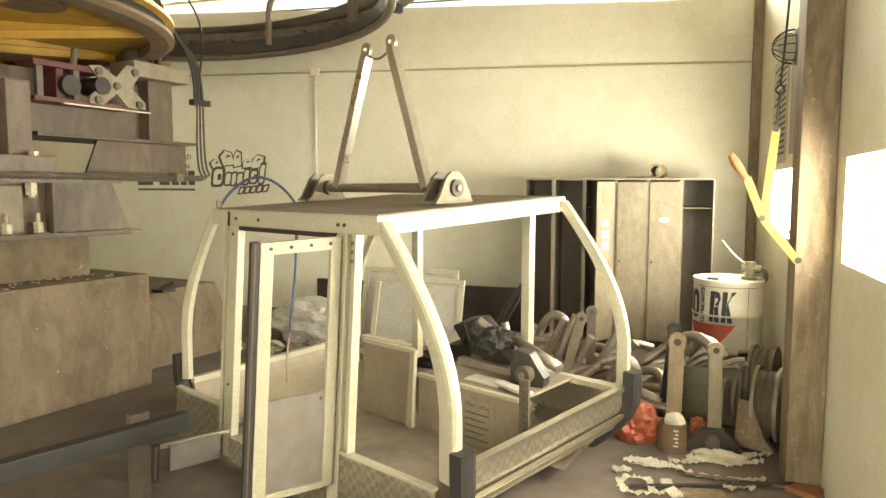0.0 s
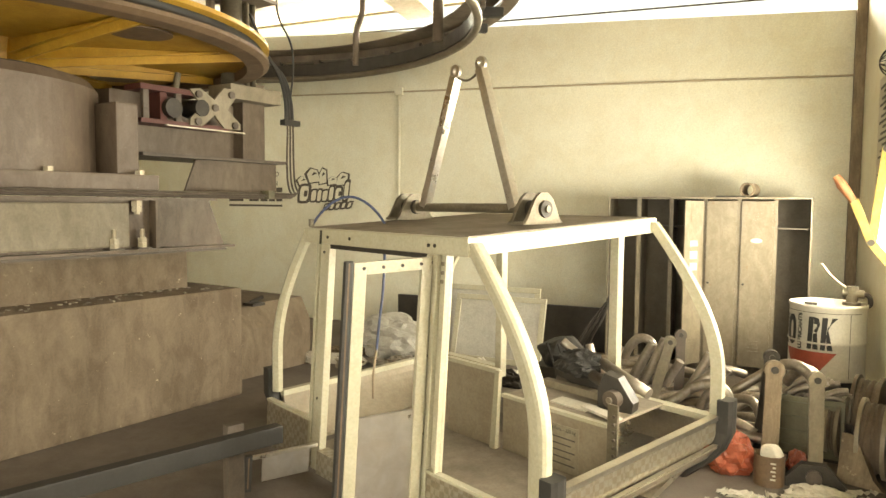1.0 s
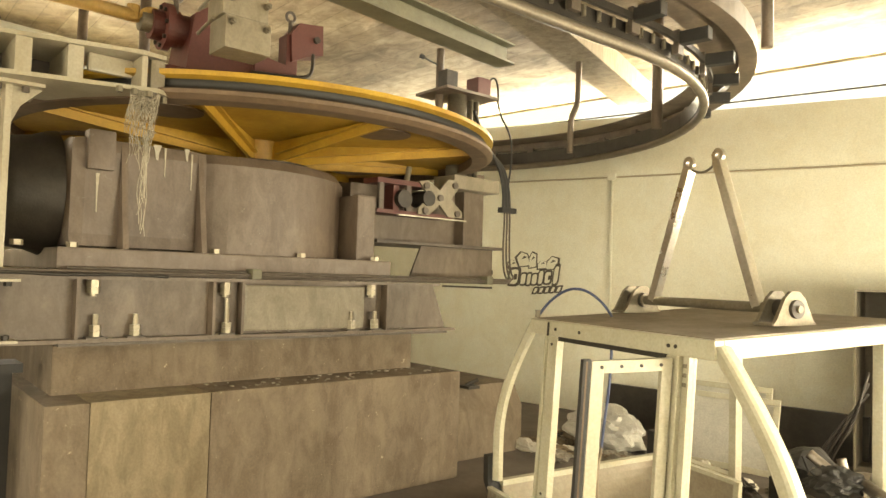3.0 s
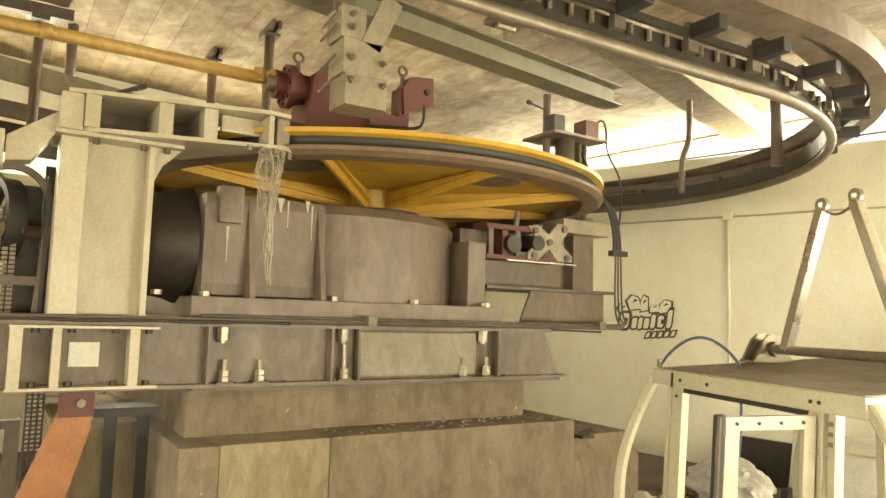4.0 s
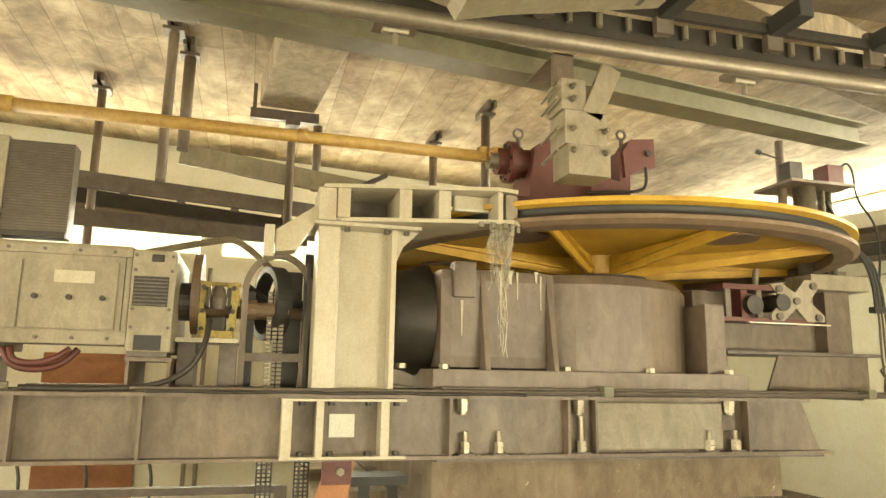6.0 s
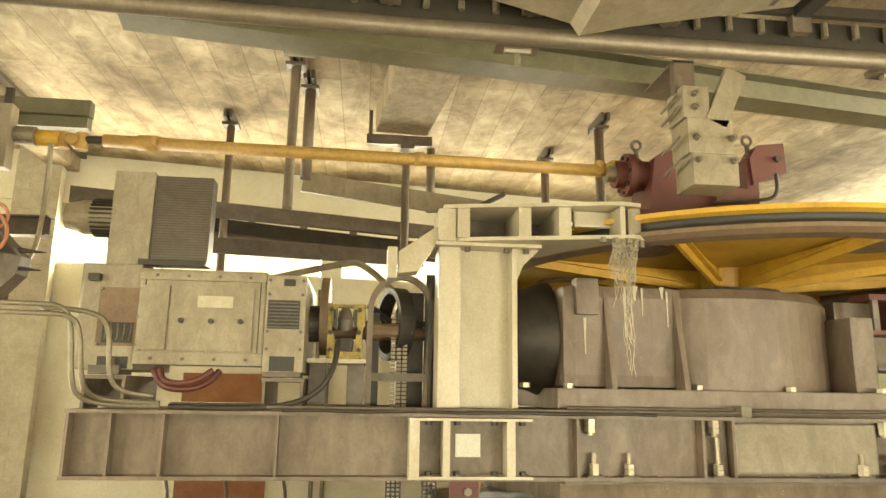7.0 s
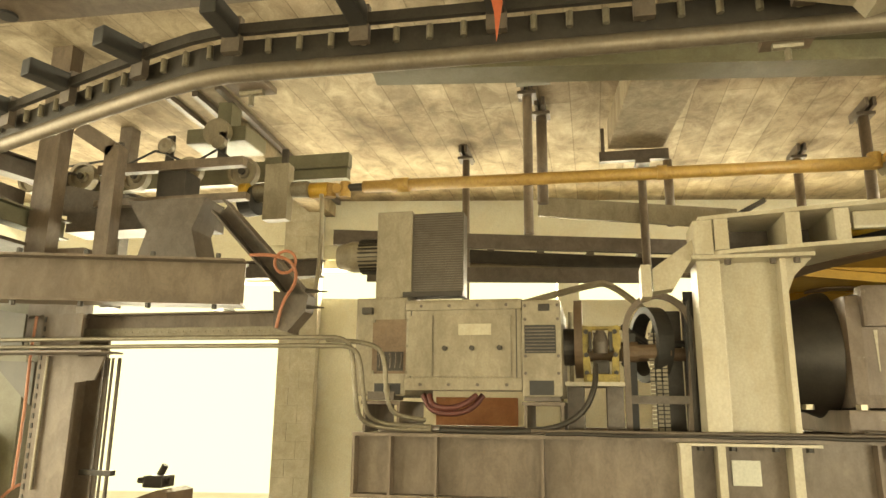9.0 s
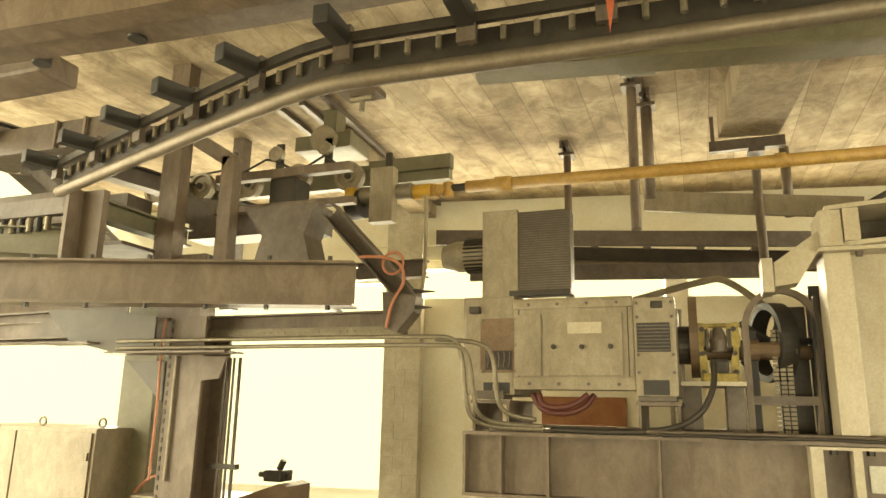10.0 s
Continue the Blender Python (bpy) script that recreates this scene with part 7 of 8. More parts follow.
bar("upper_arm", (-0.19, 4.4, 2.05), (-0.24, 4.4, 1.52), 0.045, 0.02, "yellowl", yl)
bar("handle_bar", (-0.24, 4.36, 1.54), (-0.33, 4.36, 1.77), 0.045, 0.02, "yellowl", yl)
bar("lower_arm", (-0.24, 4.36, 1.54), (-0.05, 4.36, 1.3), 0.045, 0.02, "yellowl", yl)
part("grip", Mesh().rod((-0.33, 4.358, 1.76), (-0.39, 4.36, 1.85), 0.018, 0.028, n=14).rod((-0.39, 4.36, 1.85), (-0.42, 4.36, 1.9), 0.028, 0.018, n=14), "orange", yl, "worn red grip")
for x, z in ((-0.24, 1.54), (-0.19, 2.04), (-0.05, 1.31)):
    part("rivet", Mesh().rod((x, 4.34, z), (x, 4.42, z), 0.018, n=12), "dark", yl)
part("hook", Mesh().tube([(-0.19, 4.4, 2.06), (-0.185, 4.4, 2.16), (-0.18, 4.4, 2.24)], 0.008, 8), "dark", yl)
part("ring", Mesh().lathe([(0.022 + 0.006 * math.cos(a), 0.006 * math.sin(a)) for a in [2 * math.pi * k / 8 for k in range(9)]], face_m((-0.18, 4.4, 2.26), (1, 0, 0), (0, 0, 1)), 16), "dark", yl)
part("cord", Mesh().tube([(-0.18, 4.4, 2.28), (-0.16, 4.42, 2.6), (-0.14, 4.45, 3.2), (-0.1, 4.46, 4.99)], 0.007, 6), "dark", yl)

# ---- things on the drum and the lockers ----
pm = thing("hand_pump", DP + Vector((0.17, 0.1, 0.897)), "grey drum pump with a long lever", "hand pump")
q = DP + Vector((0.17, 0.08, 0.897))
part("body", Mesh().rod(q, q + Vector((0, 0, 0.16)), 0.045, n=16).rod(q + Vector((-0.07, 0, 0.1)), q + Vector((0.09, 0, 0.1)), 0.035, n=14), "zinc", pm)
part("flange", Mesh().rod(q, q + Vector((0, 0, 0.025)), 0.07, n=16), "zinc", pm)
part("spout", Mesh().tube([q + Vector((0.08, 0, 0.1)), q + Vector((0.13, -0.02, 0.09)), q + Vector((0.14, -0.03, 0.02)), q + Vector((0.12, -0.03, 0.0))], 0.02, 10), "dark", pm)
part("lever", Mesh().tube([q + Vector((-0.03, 0, 0.13)), q + Vector((-0.15, 0, 0.22)), q + Vector((-0.24, 0, 0.34))], 0.011, 8), "zinc", pm)
tr = hall(lx0 + 1.42, ly + 0.2, 1.82)
solid("paper_roll", Mesh().lathe([(0.055, -0.15), (0.075, -0.15), (0.075, 0.15), (0.055, 0.15), (0.055, -0.15)], face_m(tr + Vector((0, 0, 0.077)), (1, 0, 0), (0, 0, 1)), 28), "wood", "brown cardboard roll lying on the lockers", "cardboard roll", smooth=False)
solid("flat_package", Mesh().box(lx0 + 1.1, lx0 + 1.38, ly + 0.05, ly + 0.3, 1.821, 1.835, bevel=0.004, m=HALL), "dark", "flat dark magazine lying on the lockers", "magazine")

# ---- heap of hanger parts before the lockers ----
rng = random.Random(11)


def steel_tube(a, b, r, bend, label="scuffed galvanised hanger tube in the heap"):
    a, b = Vector(a), Vector(b)
    pts = [a.lerp(b, k / 6) + Vector((0, 0, bend * math.sin(math.pi * k / 6))) for k in range(7)]
    return solid("hanger_tube", Mesh().tube(pts, r, 10), "galv", label, "steel tube", "heap of hanger parts", smooth=True)


for k in range(34):
    x, y = rng.uniform(-2.35, -0.95), rng.uniform(5.2, 5.95)
    h = rng.uniform(0.02, 0.26)
    a = rng.uniform(-0.6, 0.7)
    L = rng.uniform(0.4, 0.7)
    steel_tube((x - 0.5 * L * math.cos(a), y - 0.4 * L * math.sin(a), h + 0.03), (x + 0.5 * L * math.cos(a), y + 0.4 * L * math.sin(a), h + rng.uniform(0.05, 0.25)), rng.uniform(0.026, 0.036), rng.uniform(0.0, 0.12))


def bent_tube(pts, r, label):
    return solid("hanger_tube", Mesh().tube(pts, r, 12), "galv", label, "steel tube", "heap of hanger parts", smooth=True)


LEAN = "bright hanger tube leaning in the heap"
BENT = "bent galvanised hanger tube in the heap"
for a, b, r in (((-1.98, 5.28, 0.1), (-1.685, 5.32, 0.671), 0.036), ((-1.83, 5.22, 0.12), (-1.583, 5.28, 0.716), 0.036), ((-2.1, 5.36, 0.2), (-1.962, 5.36, 0.6), 0.034), ((-1.5, 5.06, 0.27), (-1.2, 5.16, 0.53), 0.036), ((-1.2, 5.25, 0.3), (-0.86, 5.35, 0.57), 0.036), ((-1.58, 5.3, 0.36), (-1.47, 5.3, 0.56), 0.032), ((-2.3, 5.0, 0.66), (-1.9, 5.02, 0.39), 0.036), ((-2.26, 4.93, 0.56), (-1.86, 4.97, 0.33), 0.036), ((-1.75, 5.15, 0.14), (-1.3, 5.05, 0.27), 0.034), ((-1.62, 5.1, 0.1), (-1.1, 5.0, 0.3), 0.036), ((-1.42, 5.4, 0.25), (-1.15, 5.42, 0.52), 0.034), ((-2.02, 5.2, 0.12), (-2.2, 5.3, 0.6), 0.033), ((-1.5, 5.45, 0.2), (-1.3, 5.5, 0.6), 0.034)):
    bent_tube([a, Vector(a).lerp(Vector(b), 0.5), b], r, LEAN)
bent_tube([(-2.05, 5.45, 0.3), (-1.95, 5.45, 0.52), (-1.9, 5.45, 0.62), (-1.83, 5.45, 0.68), (-1.74, 5.45, 0.66), (-1.72, 5.45, 0.58)], 0.036, BENT)
bent_tube([(-1.34, 5.08, 0.42), (-1.22, 5.1, 0.47), (-1.12, 5.1, 0.46), (-1.07, 5.1, 0.38), (-1.06, 5.1, 0.2)], 0.036, BENT)
bent_tube([(-1.3, 5.12, 0.2), (-1.22, 5.1, 0.4), (-1.16, 5.08, 0.44), (-1.11, 5.08, 0.4), (-1.1, 5.08, 0.22)], 0.034, BENT)
bent_tube([(-1.25, 5.0, 0.25), (-1.12, 5.0, 0.27), (-0.98, 4.98, 0.255), (-0.88, 4.98, 0.2)], 0.036, BENT)
bent_tube([(-1.25, 4.95, 0.18), (-1.05, 4.95, 0.19), (-0.85, 4.95, 0.185), (-0.74, 4.97, 0.17)], 0.036, BENT)
bent_tube([(-1.2, 4.9, 0.1), (-1.08, 4.9, 0.115), (-0.96, 4.9, 0.12), (-0.9, 4.92, 0.11)], 0.036, BENT)
bent_tube([(-1.15, 5.2, 0.33), (-1.0, 5.2, 0.38), (-0.92, 5.18, 0.36), (-0.88, 5.15, 0.28)], 0.034, BENT)
bent_tube([(-0.86, 5.2, 0.55), (-0.8, 5.2, 0.63), (-0.7, 5.2, 0.665), (-0.62, 5.18, 0.64), (-0.56, 5.15, 0.58)], 0.038, BENT)


def link_arm(foot, top, w, material, label):
    th = thing("link_arm", foot, label, "link arm", "heap of hanger parts")
    foot, top = Vector(foot), Vector(top)
    v = top - foot
    m = face_m(foot, v, Vector((0.35, -0.9, 0)).cross(v))
    L = v.length
    a = part("plate", Mesh().box(0, L, -w / 2, w / 2, -0.012, 0.012, bevel=0.003, m=m), material, th)
    part("eye", Mesh().lathe([(w * 0.25, -0.02), (w * 0.62, -0.02), (w * 0.62, 0.02), (w * 0.25, 0.02), (w * 0.25, -0.02)], m @ Matrix.Translation((L, 0, 0)), 20), material, a)
    part("pin", Mesh().rod(m @ Vector((L, 0, -0.025)), m @ Vector((L, 0, 0.025)), w * 0.24, n=12), "dark", a)
    return th


link_arm((-1.66, 5.2, 0.2), (-1.53, 5.22, 0.71), 0.075, "zinc", "flat steel link arm leaning in the heap")
link_arm((-1.5, 5.38, 0.2), (-1.5, 5.4, 0.74), 0.07, "greyd", "dark flat steel link arm leaning in the heap")
link_arm((-0.77, 4.85, 0.06), (-0.76, 4.85, 0.68), 0.1, "wood", "rust-stained flat link arm standing upright")
link_arm((-0.86, 5.0, 0.1), (-0.8, 5.0, 0.73), 0.08, "dark", "dark flat link arm standing upright")
la = link_arm((-0.5, 4.8, 0.12), (-0.51, 4.8, 0.66), 0.085, "light", "pale flat link arm on its pivot foot")
pf = thing("pivot_foot", (-0.5, 4.78, 0), "dark cast pivot foot on the floor", "pivot foot")
part("plate", Mesh().prism([(-0.2, 0), (0.2, 0), (0.17, 0.04), (0.07, 0.15), (-0.07, 0.15), (-0.17, 0.04)], 0.07, face_m((-0.5, 4.74, 0), (0.98, 0.17, 0), (0, 0, 1))), "dark", pf)
part("bush", Mesh().rod((-0.49, 4.66, 0.08), (-0.51, 4.82, 0.08), 0.045, n=16), "greyd", pf)
for k, (x, y, z) in enumerate(((-2.0, 5.05, 0.22), (-1.9, 5.3, 0.14), (-2.2, 5.35, 0.2))):
    cc = thing("cast_clamp", (x, y, 0), "dark cast grip clamp among the tubes", "grip clamp", "heap of hanger parts")
    part("body", Mesh().box(x - 0.09, x + 0.09, y - 0.06, y + 0.06, 0, z + 0.1, bevel=0.02), "dark", cc)
    part("roller", Mesh().rod((x - 0.02, y - 0.1, z), (x + 0.02, y + 0.02, z), 0.06, n=18), "greyd", cc)
hb = thing("tool_bag", (-2.4, 5.3, 0), "black webbing harness bag on top of the heap", "bag")
bmh = Mesh()
bmesh.ops.create_icosphere(bmh.bm, subdivisions=3, radius=0.17, matrix=Matrix.Translation((-2.42, 5.3, 0.5)) @ Matrix.Diagonal((1.25, 1, 0.75, 1)))
for v in bmh.bm.verts:
    v.co += Vector(noise.noise_vector(v.co * 7)) * 0.05
part("sack", bmh, "black", hb, smooth=True)
part("crate_below", Mesh().box(-2.65, -2.2, 5.15, 5.5, 0, 0.4, bevel=0.01), "dark", hb)
for k in range(3):
    part("strap", Mesh().tube([(-2.5 + 0.1 * k, 5.14, 0.6), (-2.42 + 0.1 * k, 5.08, 0.48), (-2.38 + 0.08 * k, 5.1, 0.34), (-2.45 + 0.1 * k, 5.12, 0.28)], 0.012, 6), "black", hb)

# ---- crate, reels, can, bag and litter ----
cr = thing("plastic_crate", (-0.58, 5.45, 0), "dark green plastic crate heaped with metal bits", "crate")
part("base", Mesh().box(-0.8, -0.38, 5.28, 5.62, 0, 0.02), "dark", cr)
for x0, x1, y0, y1 in ((-0.8, -0.785, 5.28, 5.62), (-0.395, -0.38, 5.28, 5.62), (-0.785, -0.395, 5.28, 5.295), (-0.785, -0.395, 5.605, 5.62)):
    part("side", Mesh().box(x0, x1, y0, y1, 0.02, 0.42), "olive", cr)
for k in range(4):
    part("rib", Mesh().box(-0.8, -0.38, 5.268, 5.279, 0.06 + 0.1 * k, 0.085 + 0.1 * k), "olive", cr)
for k in range(16):
    x, y = rng.uniform(-0.76, -0.42), rng.uniform(5.3, 5.58)
    steel_tube((x - 0.07, y, 0.33 + rng.uniform(0, 0.1)), (x + 0.08, y + 0.03, 0.4 + rng.uniform(0, 0.12)), 0.022, 0.02, "short metal bit lying in the crate")
steel_tube((-0.75, 5.3, 0.5), (-0.5, 5.22, 0.52), 0.035, 0.12, "bent tube lying across the crate")


def reel(c, axis, r, w, material, label):
    th = thing("cable_reel", (c[0], c[1], 0), label, "cable reel", "cable reels")
    fm = Matrix.Translation(c) @ Vector(axis).to_track_quat("Z", "Y").to_matrix().to_4x4()
    part("drum", Mesh().lathe([(r * 0.86 + 0.012 * (k % 2), w * (k / 8 - 0.5)) for k in range(9)], fm, 40), "grey", th)
    for s in (-1, 1):
        part("flange", Mesh().lathe([(0.03, s * w / 2 - 0.012), (r, s * w / 2 - 0.012), (r, s * w / 2 + 0.012), (0.03, s * w / 2 + 0.012)], fm, 40), material, th)
    part("axle", Mesh().rod(fm @ Vector((0, 0, -w / 2 - 0.05)), fm @ Vector((0, 0, w / 2 + 0.05)), 0.03, n=14), "greyd", th)


reel((-0.2, 5.17, 0.25), (1, -0.1, 0), 0.25, 0.14, "light", "grey grooved cable reel standing by the wall")
reel((-0.42, 5.42, 0.22), (0.97, -0.2, 0), 0.22, 0.07, "light", "small grey cable reel")
reel((-0.26, 5.68, 0.27), (1, -0.12, 0), 0.27, 0.15, "grey", "dusty grooved cable reel against the wall")
cn = thing("oil_can", (-0.74, 4.66, 0), "rusty open can with a rag in it", "can")
part("shell", Mesh().lathe([(0.0, 0.01), (0.09, 0.0), (0.09, 0.19), (0.084, 0.19), (0.084, 0.02)], Matrix.Translation((-0.74, 4.66, 0)), 28), "tread", cn)
for k in range(5):
    part("slot", Mesh().box(-0.72 + 0.012 * (k % 2), -0.69, 4.572, 4.579, 0.05 + 0.025 * k, 0.06 + 0.025 * k), "paper", cn)
rg2 = Mesh()
bmesh.ops.create_icosphere(rg2.bm, subdivisions=3, radius=0.06, matrix=Matrix.Translation((-0.73, 4.66, 0.19)))
for v in rg2.bm.verts:
    v.co += Vector(noise.noise_vector(v.co * 14)) * 0.03
part("rag", rg2, "paper", cn, "pale crumpled rag", True)


def crumpled(name, c, s, material, label, category, seed, rough=0.35):
    me = Mesh()
    bmesh.ops.create_icosphere(me.bm, subdivisions=4, radius=1.0)
    for v in me.bm.verts:
        n = noise.noise(v.co * 2.2 + Vector((seed, 0, 0))) + 0.6 * abs(noise.noise(v.co * 6 + Vector((0, seed, 0))))
        v.co *= 1 + rough * n
        v.co = Vector((c[0] + v.co.x * s[0], c[1] + v.co.y * s[1], max(0.002, c[2] + v.co.z * s[2])))
    return solid(name, me, material, label, category)


crumpled("plastic_bag", (-1.0, 4.72, 0.11), (0.15, 0.12, 0.15), "bag", "crumpled orange-red plastic bag on the floor", "plastic bag", 3)
crumpled("plastic_bag", (-0.62, 4.98, 0.05), (0.06, 0.06, 0.08), "bag", "small orange-red plastic wrapper", "plastic bag", 5)
solid("cardboard_piece", Mesh().prism([(0, 0), (0.26, 0), (0.2, 0.06), (0.1, 0.3), (0.02, 0.31)], 0.1, face_m((-0.38, 4.95, 0), (0.9, -0.2, 0), (0.0, 0.25, 0.95))), "wood", "folded piece of brown cardboard", "cardboard")
def ribbon(pts, w, seed):
    """A torn strip that lies on the floor in soft waves."""
    r = random.Random(seed)
    pts = [Vector((x, y, 0)) for x, y in pts]
    for _ in range(3):
        pts = [pts[0]] + [q for a, b in zip(pts, pts[1:]) for q in (a.lerp(b, 0.3), a.lerp(b, 0.7))] + [pts[-1]]
    me = Mesh()
    rows = []
    for i, p in enumerate(pts):
        d = (pts[min(i + 1, len(pts) - 1)] - pts[max(i - 1, 0)]).normalized()
        n = Vector((-d.y, d.x, 0)) * w * r.uniform(0.6, 1.25)
        z, t = 0.006 + r.uniform(0, 0.02), r.uniform(-0.008, 0.012)
        rows.append([me.bm.verts.new(p + n * o + Vector((0, 0, max(0.003, z + t * o) + h))) for o, h in ((-1, 0), (1, 0), (1, 0.002), (-1, 0.002))])
    for A, B in zip(rows, rows[1:]):
        for i in range(4):
            me.bm.faces.new((A[i], A[(i + 1) % 4], B[(i + 1) % 4], B[i]))
    me.bm.faces.new(rows[0][::-1])
    me.bm.faces.new(rows[-1])
    return solid("paper_scrap", me, "paper", "torn strip of pale paper on the floor", "paper scrap", "paper litter")


for k, (pts, w) in enumerate((([(-0.75, 4.32), (-0.68, 4.36), (-0.59, 4.27), (-0.48, 4.27), (-0.33, 4.3), (-0.17, 4.39)], 0.02), ([(-0.96, 4.34), (-0.9, 4.3), (-0.8, 4.36), (-0.72, 4.34)], 0.03), ([(-0.93, 3.98), (-0.86, 4.08), (-0.76, 4.07), (-0.74, 3.95), (-0.72, 3.92)], 0.018), ([(-0.92, 3.99), (-0.87, 3.84), (-0.75, 3.86), (-0.66, 3.95), (-0.56, 3.92)], 0.022), ([(-0.68, 4.1), (-0.64, 4.0), (-0.58, 3.9)], 0.03), ([(-0.62, 4.43), (-0.55, 4.6), (-0.45, 4.66), (-0.3, 4.74), (-0.17, 4.83)], 0.024), ([(-0.72, 4.42), (-0.6, 4.45), (-0.5, 4.6)], 0.028), ([(-0.36, 4.15), (-0.3, 4.25), (-0.22, 4.22)], 0.03), ([(-0.4, 4.52), (-0.28, 4.6), (-0.2, 4.7)], 0.02), ([(-0.98, 4.1), (-0.95, 4.18), (-0.9, 4.15)], 0.025))):
    ribbon(pts, w, 50 + k)
for k in range(14):
    x, y = rng.gauss(-0.42, 0.09), rng.gauss(4.62, 0.05)
    a, L = rng.uniform(0, 6.3), rng.uniform(0.05, 0.1)
    ribbon([(x, y), (x + 0.5 * L * math.cos(a), y + 0.5 * L * math.sin(a)), (x + L * math.cos(a + 0.8), y + L * math.sin(a + 0.8))], rng.uniform(0.015, 0.035), 80 + k)
crumpled("paper_wad", (-0.43, 4.62, 0.02), (0.13, 0.08, 0.035), "paper", "crumpled wad of pale paper on the floor", "paper scrap", 41, 0.6)["group"] = "paper litter"
crumpled("paper_wad", (-0.84, 4.33, 0.012), (0.08, 0.05, 0.02), "paper", "crumpled wad of pale paper on the floor", "paper scrap", 43, 0.6)["group"] = "paper litter"
solid("cardboard_piece", Mesh().prism([(-0.62, 3.92), (-0.58, 4.05), (-0.38, 4.12), (-0.3, 3.98)], 0.012, Matrix.Translation((0, 0, 0.008))), "wood", "flat piece of brown cardboard on the floor", "cardboard")
solid("orange_offcut", Mesh().prism([(-0.06, 4.3), (0.02, 4.42), (0.14, 4.36), (0.1, 4.22)], 0.03, Matrix.Translation((0, 0, 0.017))), "orange", "flat orange offcut on the floor", "offcut")
solid("long_rod", Mesh().rod((-0.85, 3.9, 0.02), (0.1, 4.45, 0.02), 0.013, n=8), "dark", "thin dark rod lying on the floor", "rod", "rods on the floor")
solid("long_rod", Mesh().rod((-0.6, 4.25, 0.016), (0.15, 4.35, 0.016), 0.011, n=8), "greyd", "thin grey rod lying on the floor", "rod", "rods on the floor")

# ---- along the back wall behind the cabin ----
def window_frame(c, w, h, lean, yaw, label):
    m = Matrix.Translation(c) @ Matrix.Rotation(radians(yaw), 4, "Z") @ Matrix.Rotation(radians(lean), 4, "X")
    th = thing("spare_frame", c, label, "window frame", "spare window frames")
    for x0, x1, z0, z1 in ((0, w, 0, 0.06), (0, w, h - 0.06, h), (0, 0.06, 0.06, h - 0.06), (w - 0.06, w, 0.06, h - 0.06)):
        part("frame_bar", Mesh().box(x0, x1, -0.02, 0.02, z0, z1, bevel=0.006, m=m), "cream", th)
    part("pane", Mesh().box(0.06, w - 0.06, -0.004, 0.004, 0.06, h - 0.06, m=m), "skin", th, "dusty plastic pane")


window_frame((-4.55, 6.6, 0.0), 1.15, 0.82, -14, 8, "cream window frame leaning on the back wall")
window_frame((-4.3, 6.45, 0.0), 1.05, 0.74, -16, 8, "second cream window frame leaning in front")
solid("plank", Mesh().box(-5.3, -2.4, -0.5, -0.44, 0.0, 0.52, m=HALL), "dark", "dark plank standing along the back wall", "plank")
for k in range(46):
    x, y = rng.uniform(-5.6, -3.0), rng.uniform(5.3, 6.2)
    crumpled("scrap_piece", (x, y, rng.uniform(0.02, 0.07)), (rng.uniform(0.06, 0.2), rng.uniform(0.05, 0.12), rng.uniform(0.03, 0.09)), rng.choice(("rag", "paper", "wood", "dark", "rag")), "crumpled rag or scrap in the heap by the wall", "scrap", 20 + k, 0.5)["group"] = "scrap heap"
crumpled("plastic_sack", (-4.75, 5.95, 0.26), (0.42, 0.25, 0.24), "skin", "pale translucent plastic sack", "plastic sack", 77, 0.3)
for k in range(3):
    solid("wall_cable", Mesh().tube([(-3.1 + 0.06 * k, 7.0, 0.02), (-2.95 + 0.08 * k, 6.9, 0.3 + 0.05 * k), (-2.8 + 0.05 * k, 6.95, 0.55), (-2.62, 7.1, 0.85 + 0.1 * k)], 0.013, 8), "dark", "dark cable curling up beside the lockers", "cable", "loose cables", smooth=True)
# inside and on the cabin
nt2 = thing("cabin_notice", cab(-0.2, 0.98, 0.06), "paper notice on the front of the cabin bench", "notice")
nm = CM @ Matrix.Translation((-0.2, 0.984, 0.2)) @ Matrix.Rotation(radians(90), 4, "X")
part("sheet", Mesh().box(-0.115, 0.115, -0.14, 0.14, 0, 0.003, m=nm), "light", nt2)
words("lettering", "4 Pers. - 320 kg", 0.03, nm @ Matrix.Translation((0, 0.105, 0.005)), "inkb", nt2)
for k in range(5):
    part("text_bar", Mesh().box(-0.1, 0.09 - 0.03 * (k % 2), 0.06 - 0.04 * k, 0.068 - 0.04 * k, 0.003, 0.005, m=nm), "inkb", nt2)
tm = CM @ Matrix.Translation((-0.25, 1.13, 0.422))
solid("steel_tray", Mesh().box(-0.14, 0.14, -0.06, 0.06, 0, 0.012, bevel=0.004, m=tm).box(0.1, 0.4, -0.02, 0.05, 0.012, 0.03, bevel=0.006, m=tm @ Matrix.Rotation(radians(-14), 4, "Z")), "paper", "pale bent sheet-metal tray on the bench", "tray")
bc = thing("cast_clamp", cab(-0.02, 1.25, 0.422), "dark cast grip clamp lying on the bench", "grip clamp")
part("body", Mesh().prism([(-0.1, 0), (0.12, 0), (0.13, 0.06), (0.03, 0.2), (-0.06, 0.22), (-0.1, 0.12)], 0.09, CM @ Matrix.Translation((-0.02, 1.25, 0.422)) @ face_m((0, 0, 0), (1, 0.2, 0), (0, 0, 1))), "dark", bc)
part("roller", Mesh().rod(cab(0.0, 1.16, 0.5), cab(0.0, 1.22, 0.5), 0.055, n=20), "greyd", bc)
part("pin", Mesh().rod(cab(0.0, 1.145, 0.5), cab(0.0, 1.165, 0.5), 0.02, n=10), "galv", bc)
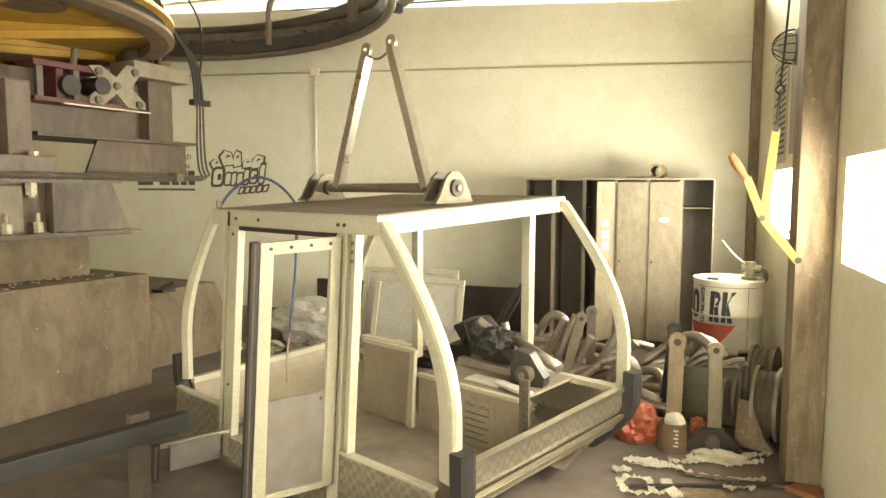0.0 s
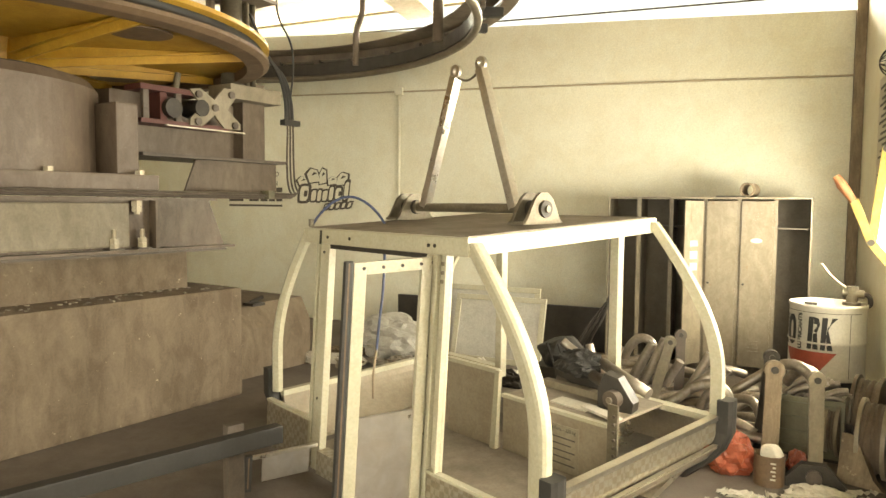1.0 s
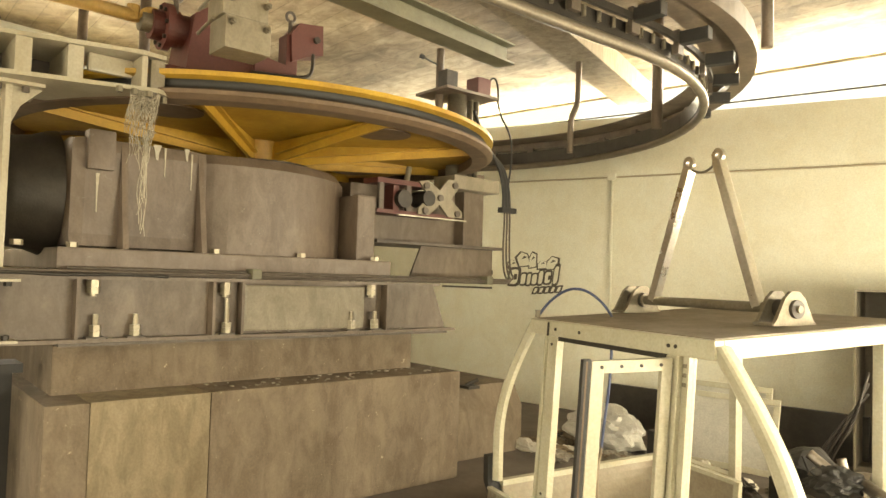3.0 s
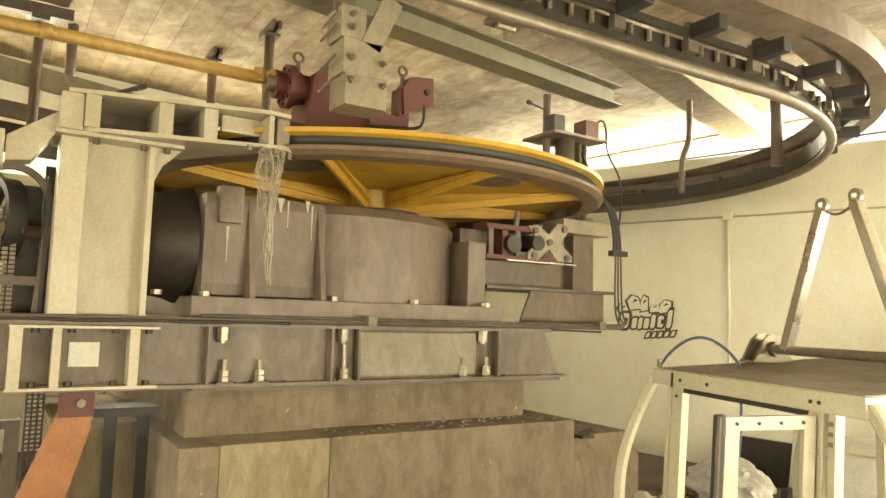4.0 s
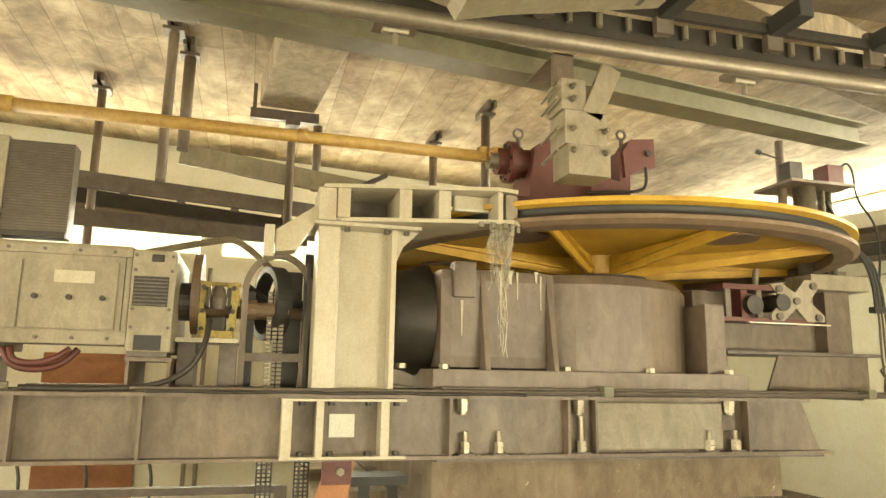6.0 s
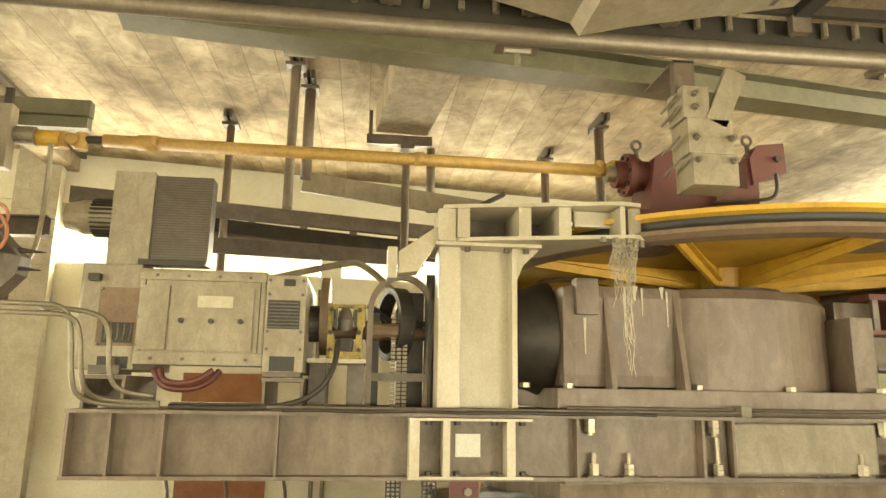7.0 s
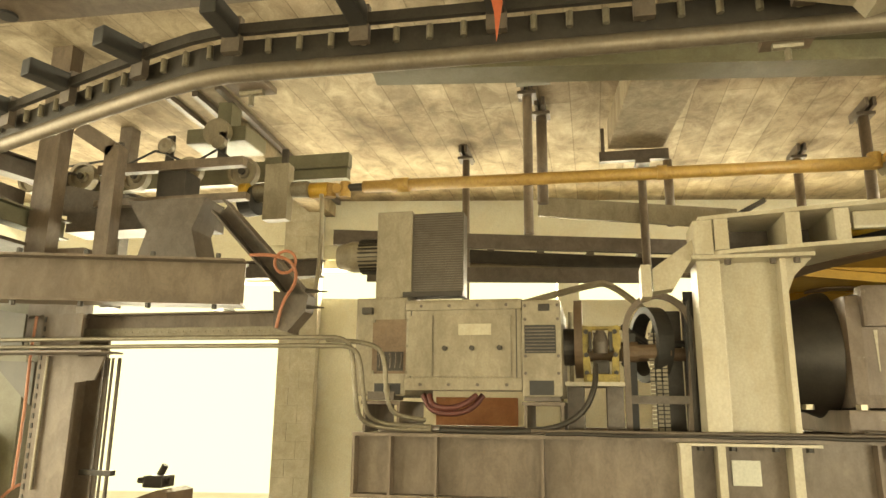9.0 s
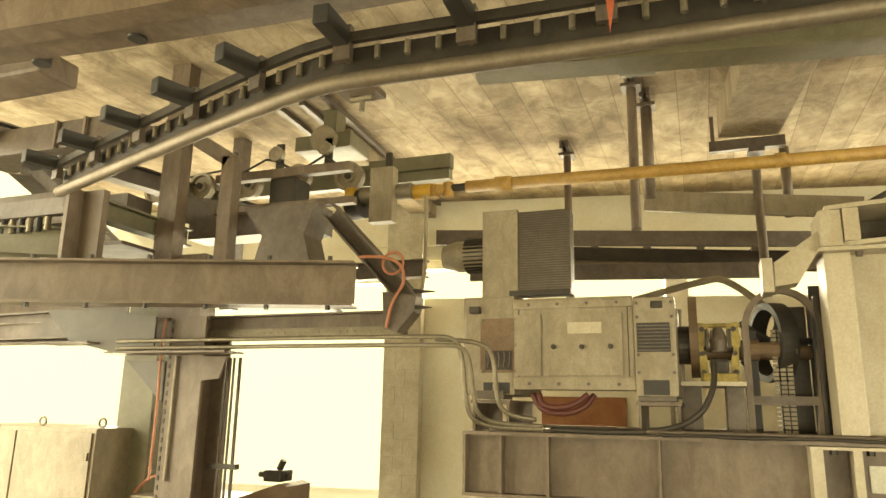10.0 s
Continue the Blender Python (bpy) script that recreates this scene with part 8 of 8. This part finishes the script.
for k, (a, b) in enumerate((((-0.3, 1.38, 0.55), (0.06, 1.3, 0.47)), ((-0.28, 1.45, 0.62), (0.1, 1.42, 0.5)), ((-0.6, 1.4, 0.46), (-0.2, 1.46, 0.46)))):
    bent_tube([cab(*a), cab(*b)], 0.036, "galvanised hanger tube lying on the bench")
solid("wooden_batten", Mesh().box(-0.66, -0.12, 1.3, 1.36, 0.422, 0.47, bevel=0.004, m=CM), "light", "pale batten lying on the bench", "batten")
crumpled("harness", cab(-0.42, 1.4, 0.6), (0.13, 0.1, 0.085), "black", "black webbing harness heaped on the bench", "harness", 61, 0.5)
solid("harness_box", Mesh().box(-0.62, -0.24, 1.38, 1.5, 0.422, 0.53, bevel=0.01, m=CM), "dark", "dark tool box under the harness on the bench", "tool box")
hz1 = thing("air_hose", cab(-CW + 0.1, 0.5, CZ), "blue hose arching over the cabin roof and hanging inside", "hose")
h0, h1 = Vector((-3.36, 3.32, CZ)), Vector((-2.98, 3.62, CZ + 0.02))
part("arch", Mesh().tube([h0.lerp(h1, k / 14) + Vector((0, 0, 0.19 * math.sin(math.pi * k / 14) ** 0.8)) for k in range(15)], 0.009, 8), "blue", hz1, smooth=True)
part("drop", Mesh().tube([(-2.98, 3.62, CZ - 0.02), (-2.97, 3.6, 1.2), (-3.0, 3.58, 0.9), (-3.0, 3.56, 0.75)], 0.009, 8), "blue", hz1, smooth=True)
part("nozzle", Mesh().tube([(-3.0, 3.56, 0.76), (-3.02, 3.55, 0.6), (-3.02, 3.55, 0.42)], 0.008, 8), "wood", hz1)
part("fitting", Mesh().rod(h0, h0 + Vector((0, 0, 0.05)), 0.018, n=10), "zinc", hz1)
# low dark barrier in front of the foundation
ba = thing("barrier", (-3.2, 1.6, 0), "dark blue-grey steel barrier rail on square posts", "barrier")
part("rail", Mesh().box(0, 3.3, -0.04, 0.04, 0.36, 0.46, bevel=0.008, m=Matrix.Translation((-3.03, 2.72, 0)) @ Matrix.Rotation(radians(-101), 4, "Z")), "black", ba)
for s in (0.25, 1.9, 3.2):
    part("post", Mesh().box(s - 0.05, s + 0.05, -0.1, -0.041, 0, 0.5, bevel=0.008, m=Matrix.Translation((-3.03, 2.72, 0)) @ Matrix.Rotation(radians(-101), 4, "Z")), "greyd", ba)
solid("foundation_clip", Mesh().box(-5.5, -5.35, 4.55, 4.7, 0.712, 0.74).rod((-5.45, 4.6, 0.74), (-5.4, 4.72, 0.79), 0.02, n=8), "dark", "dark steel clip lying on the foundation", "clip")
solid("strip_cable", Mesh().tube([hall(-9, 0.6, 4.35), hall(1.2, 0.6, 4.12)], 0.012, 8), "dark", "dark cable across the daylight strip", "cable", smooth=True)
ibox("entry_beam", (-4.4, -6.2, 3.9), (-7.8, -8.4, 3.9), 0.18, 0.22, "greyd", "dark grey beam past the rail end")
ibox("entry_beam", (-6.2, -6.6, 2.95), (-6.4, -10.5, 2.95), 0.2, 0.26, "grey", "grey beam past the rail end")
ibox("entry_beam", (-6.8, -3.4, 3.3), (-7.0, -8.2, 3.3), 0.14, 0.18, "greyd", "dark grey beam behind the belt drive")
ibox("entry_beam", (-5.8, -4.2, 3.05), (-8.8, -5.4, 3.05), 0.12, 0.14, "olive", "olive beam behind the belt drive")
solid("rear_post", Mesh().box(-6.95, -6.8, -5.9, -5.75, 2.95, CEIL), "greyd", "dark steel post behind the belt drive", "post")
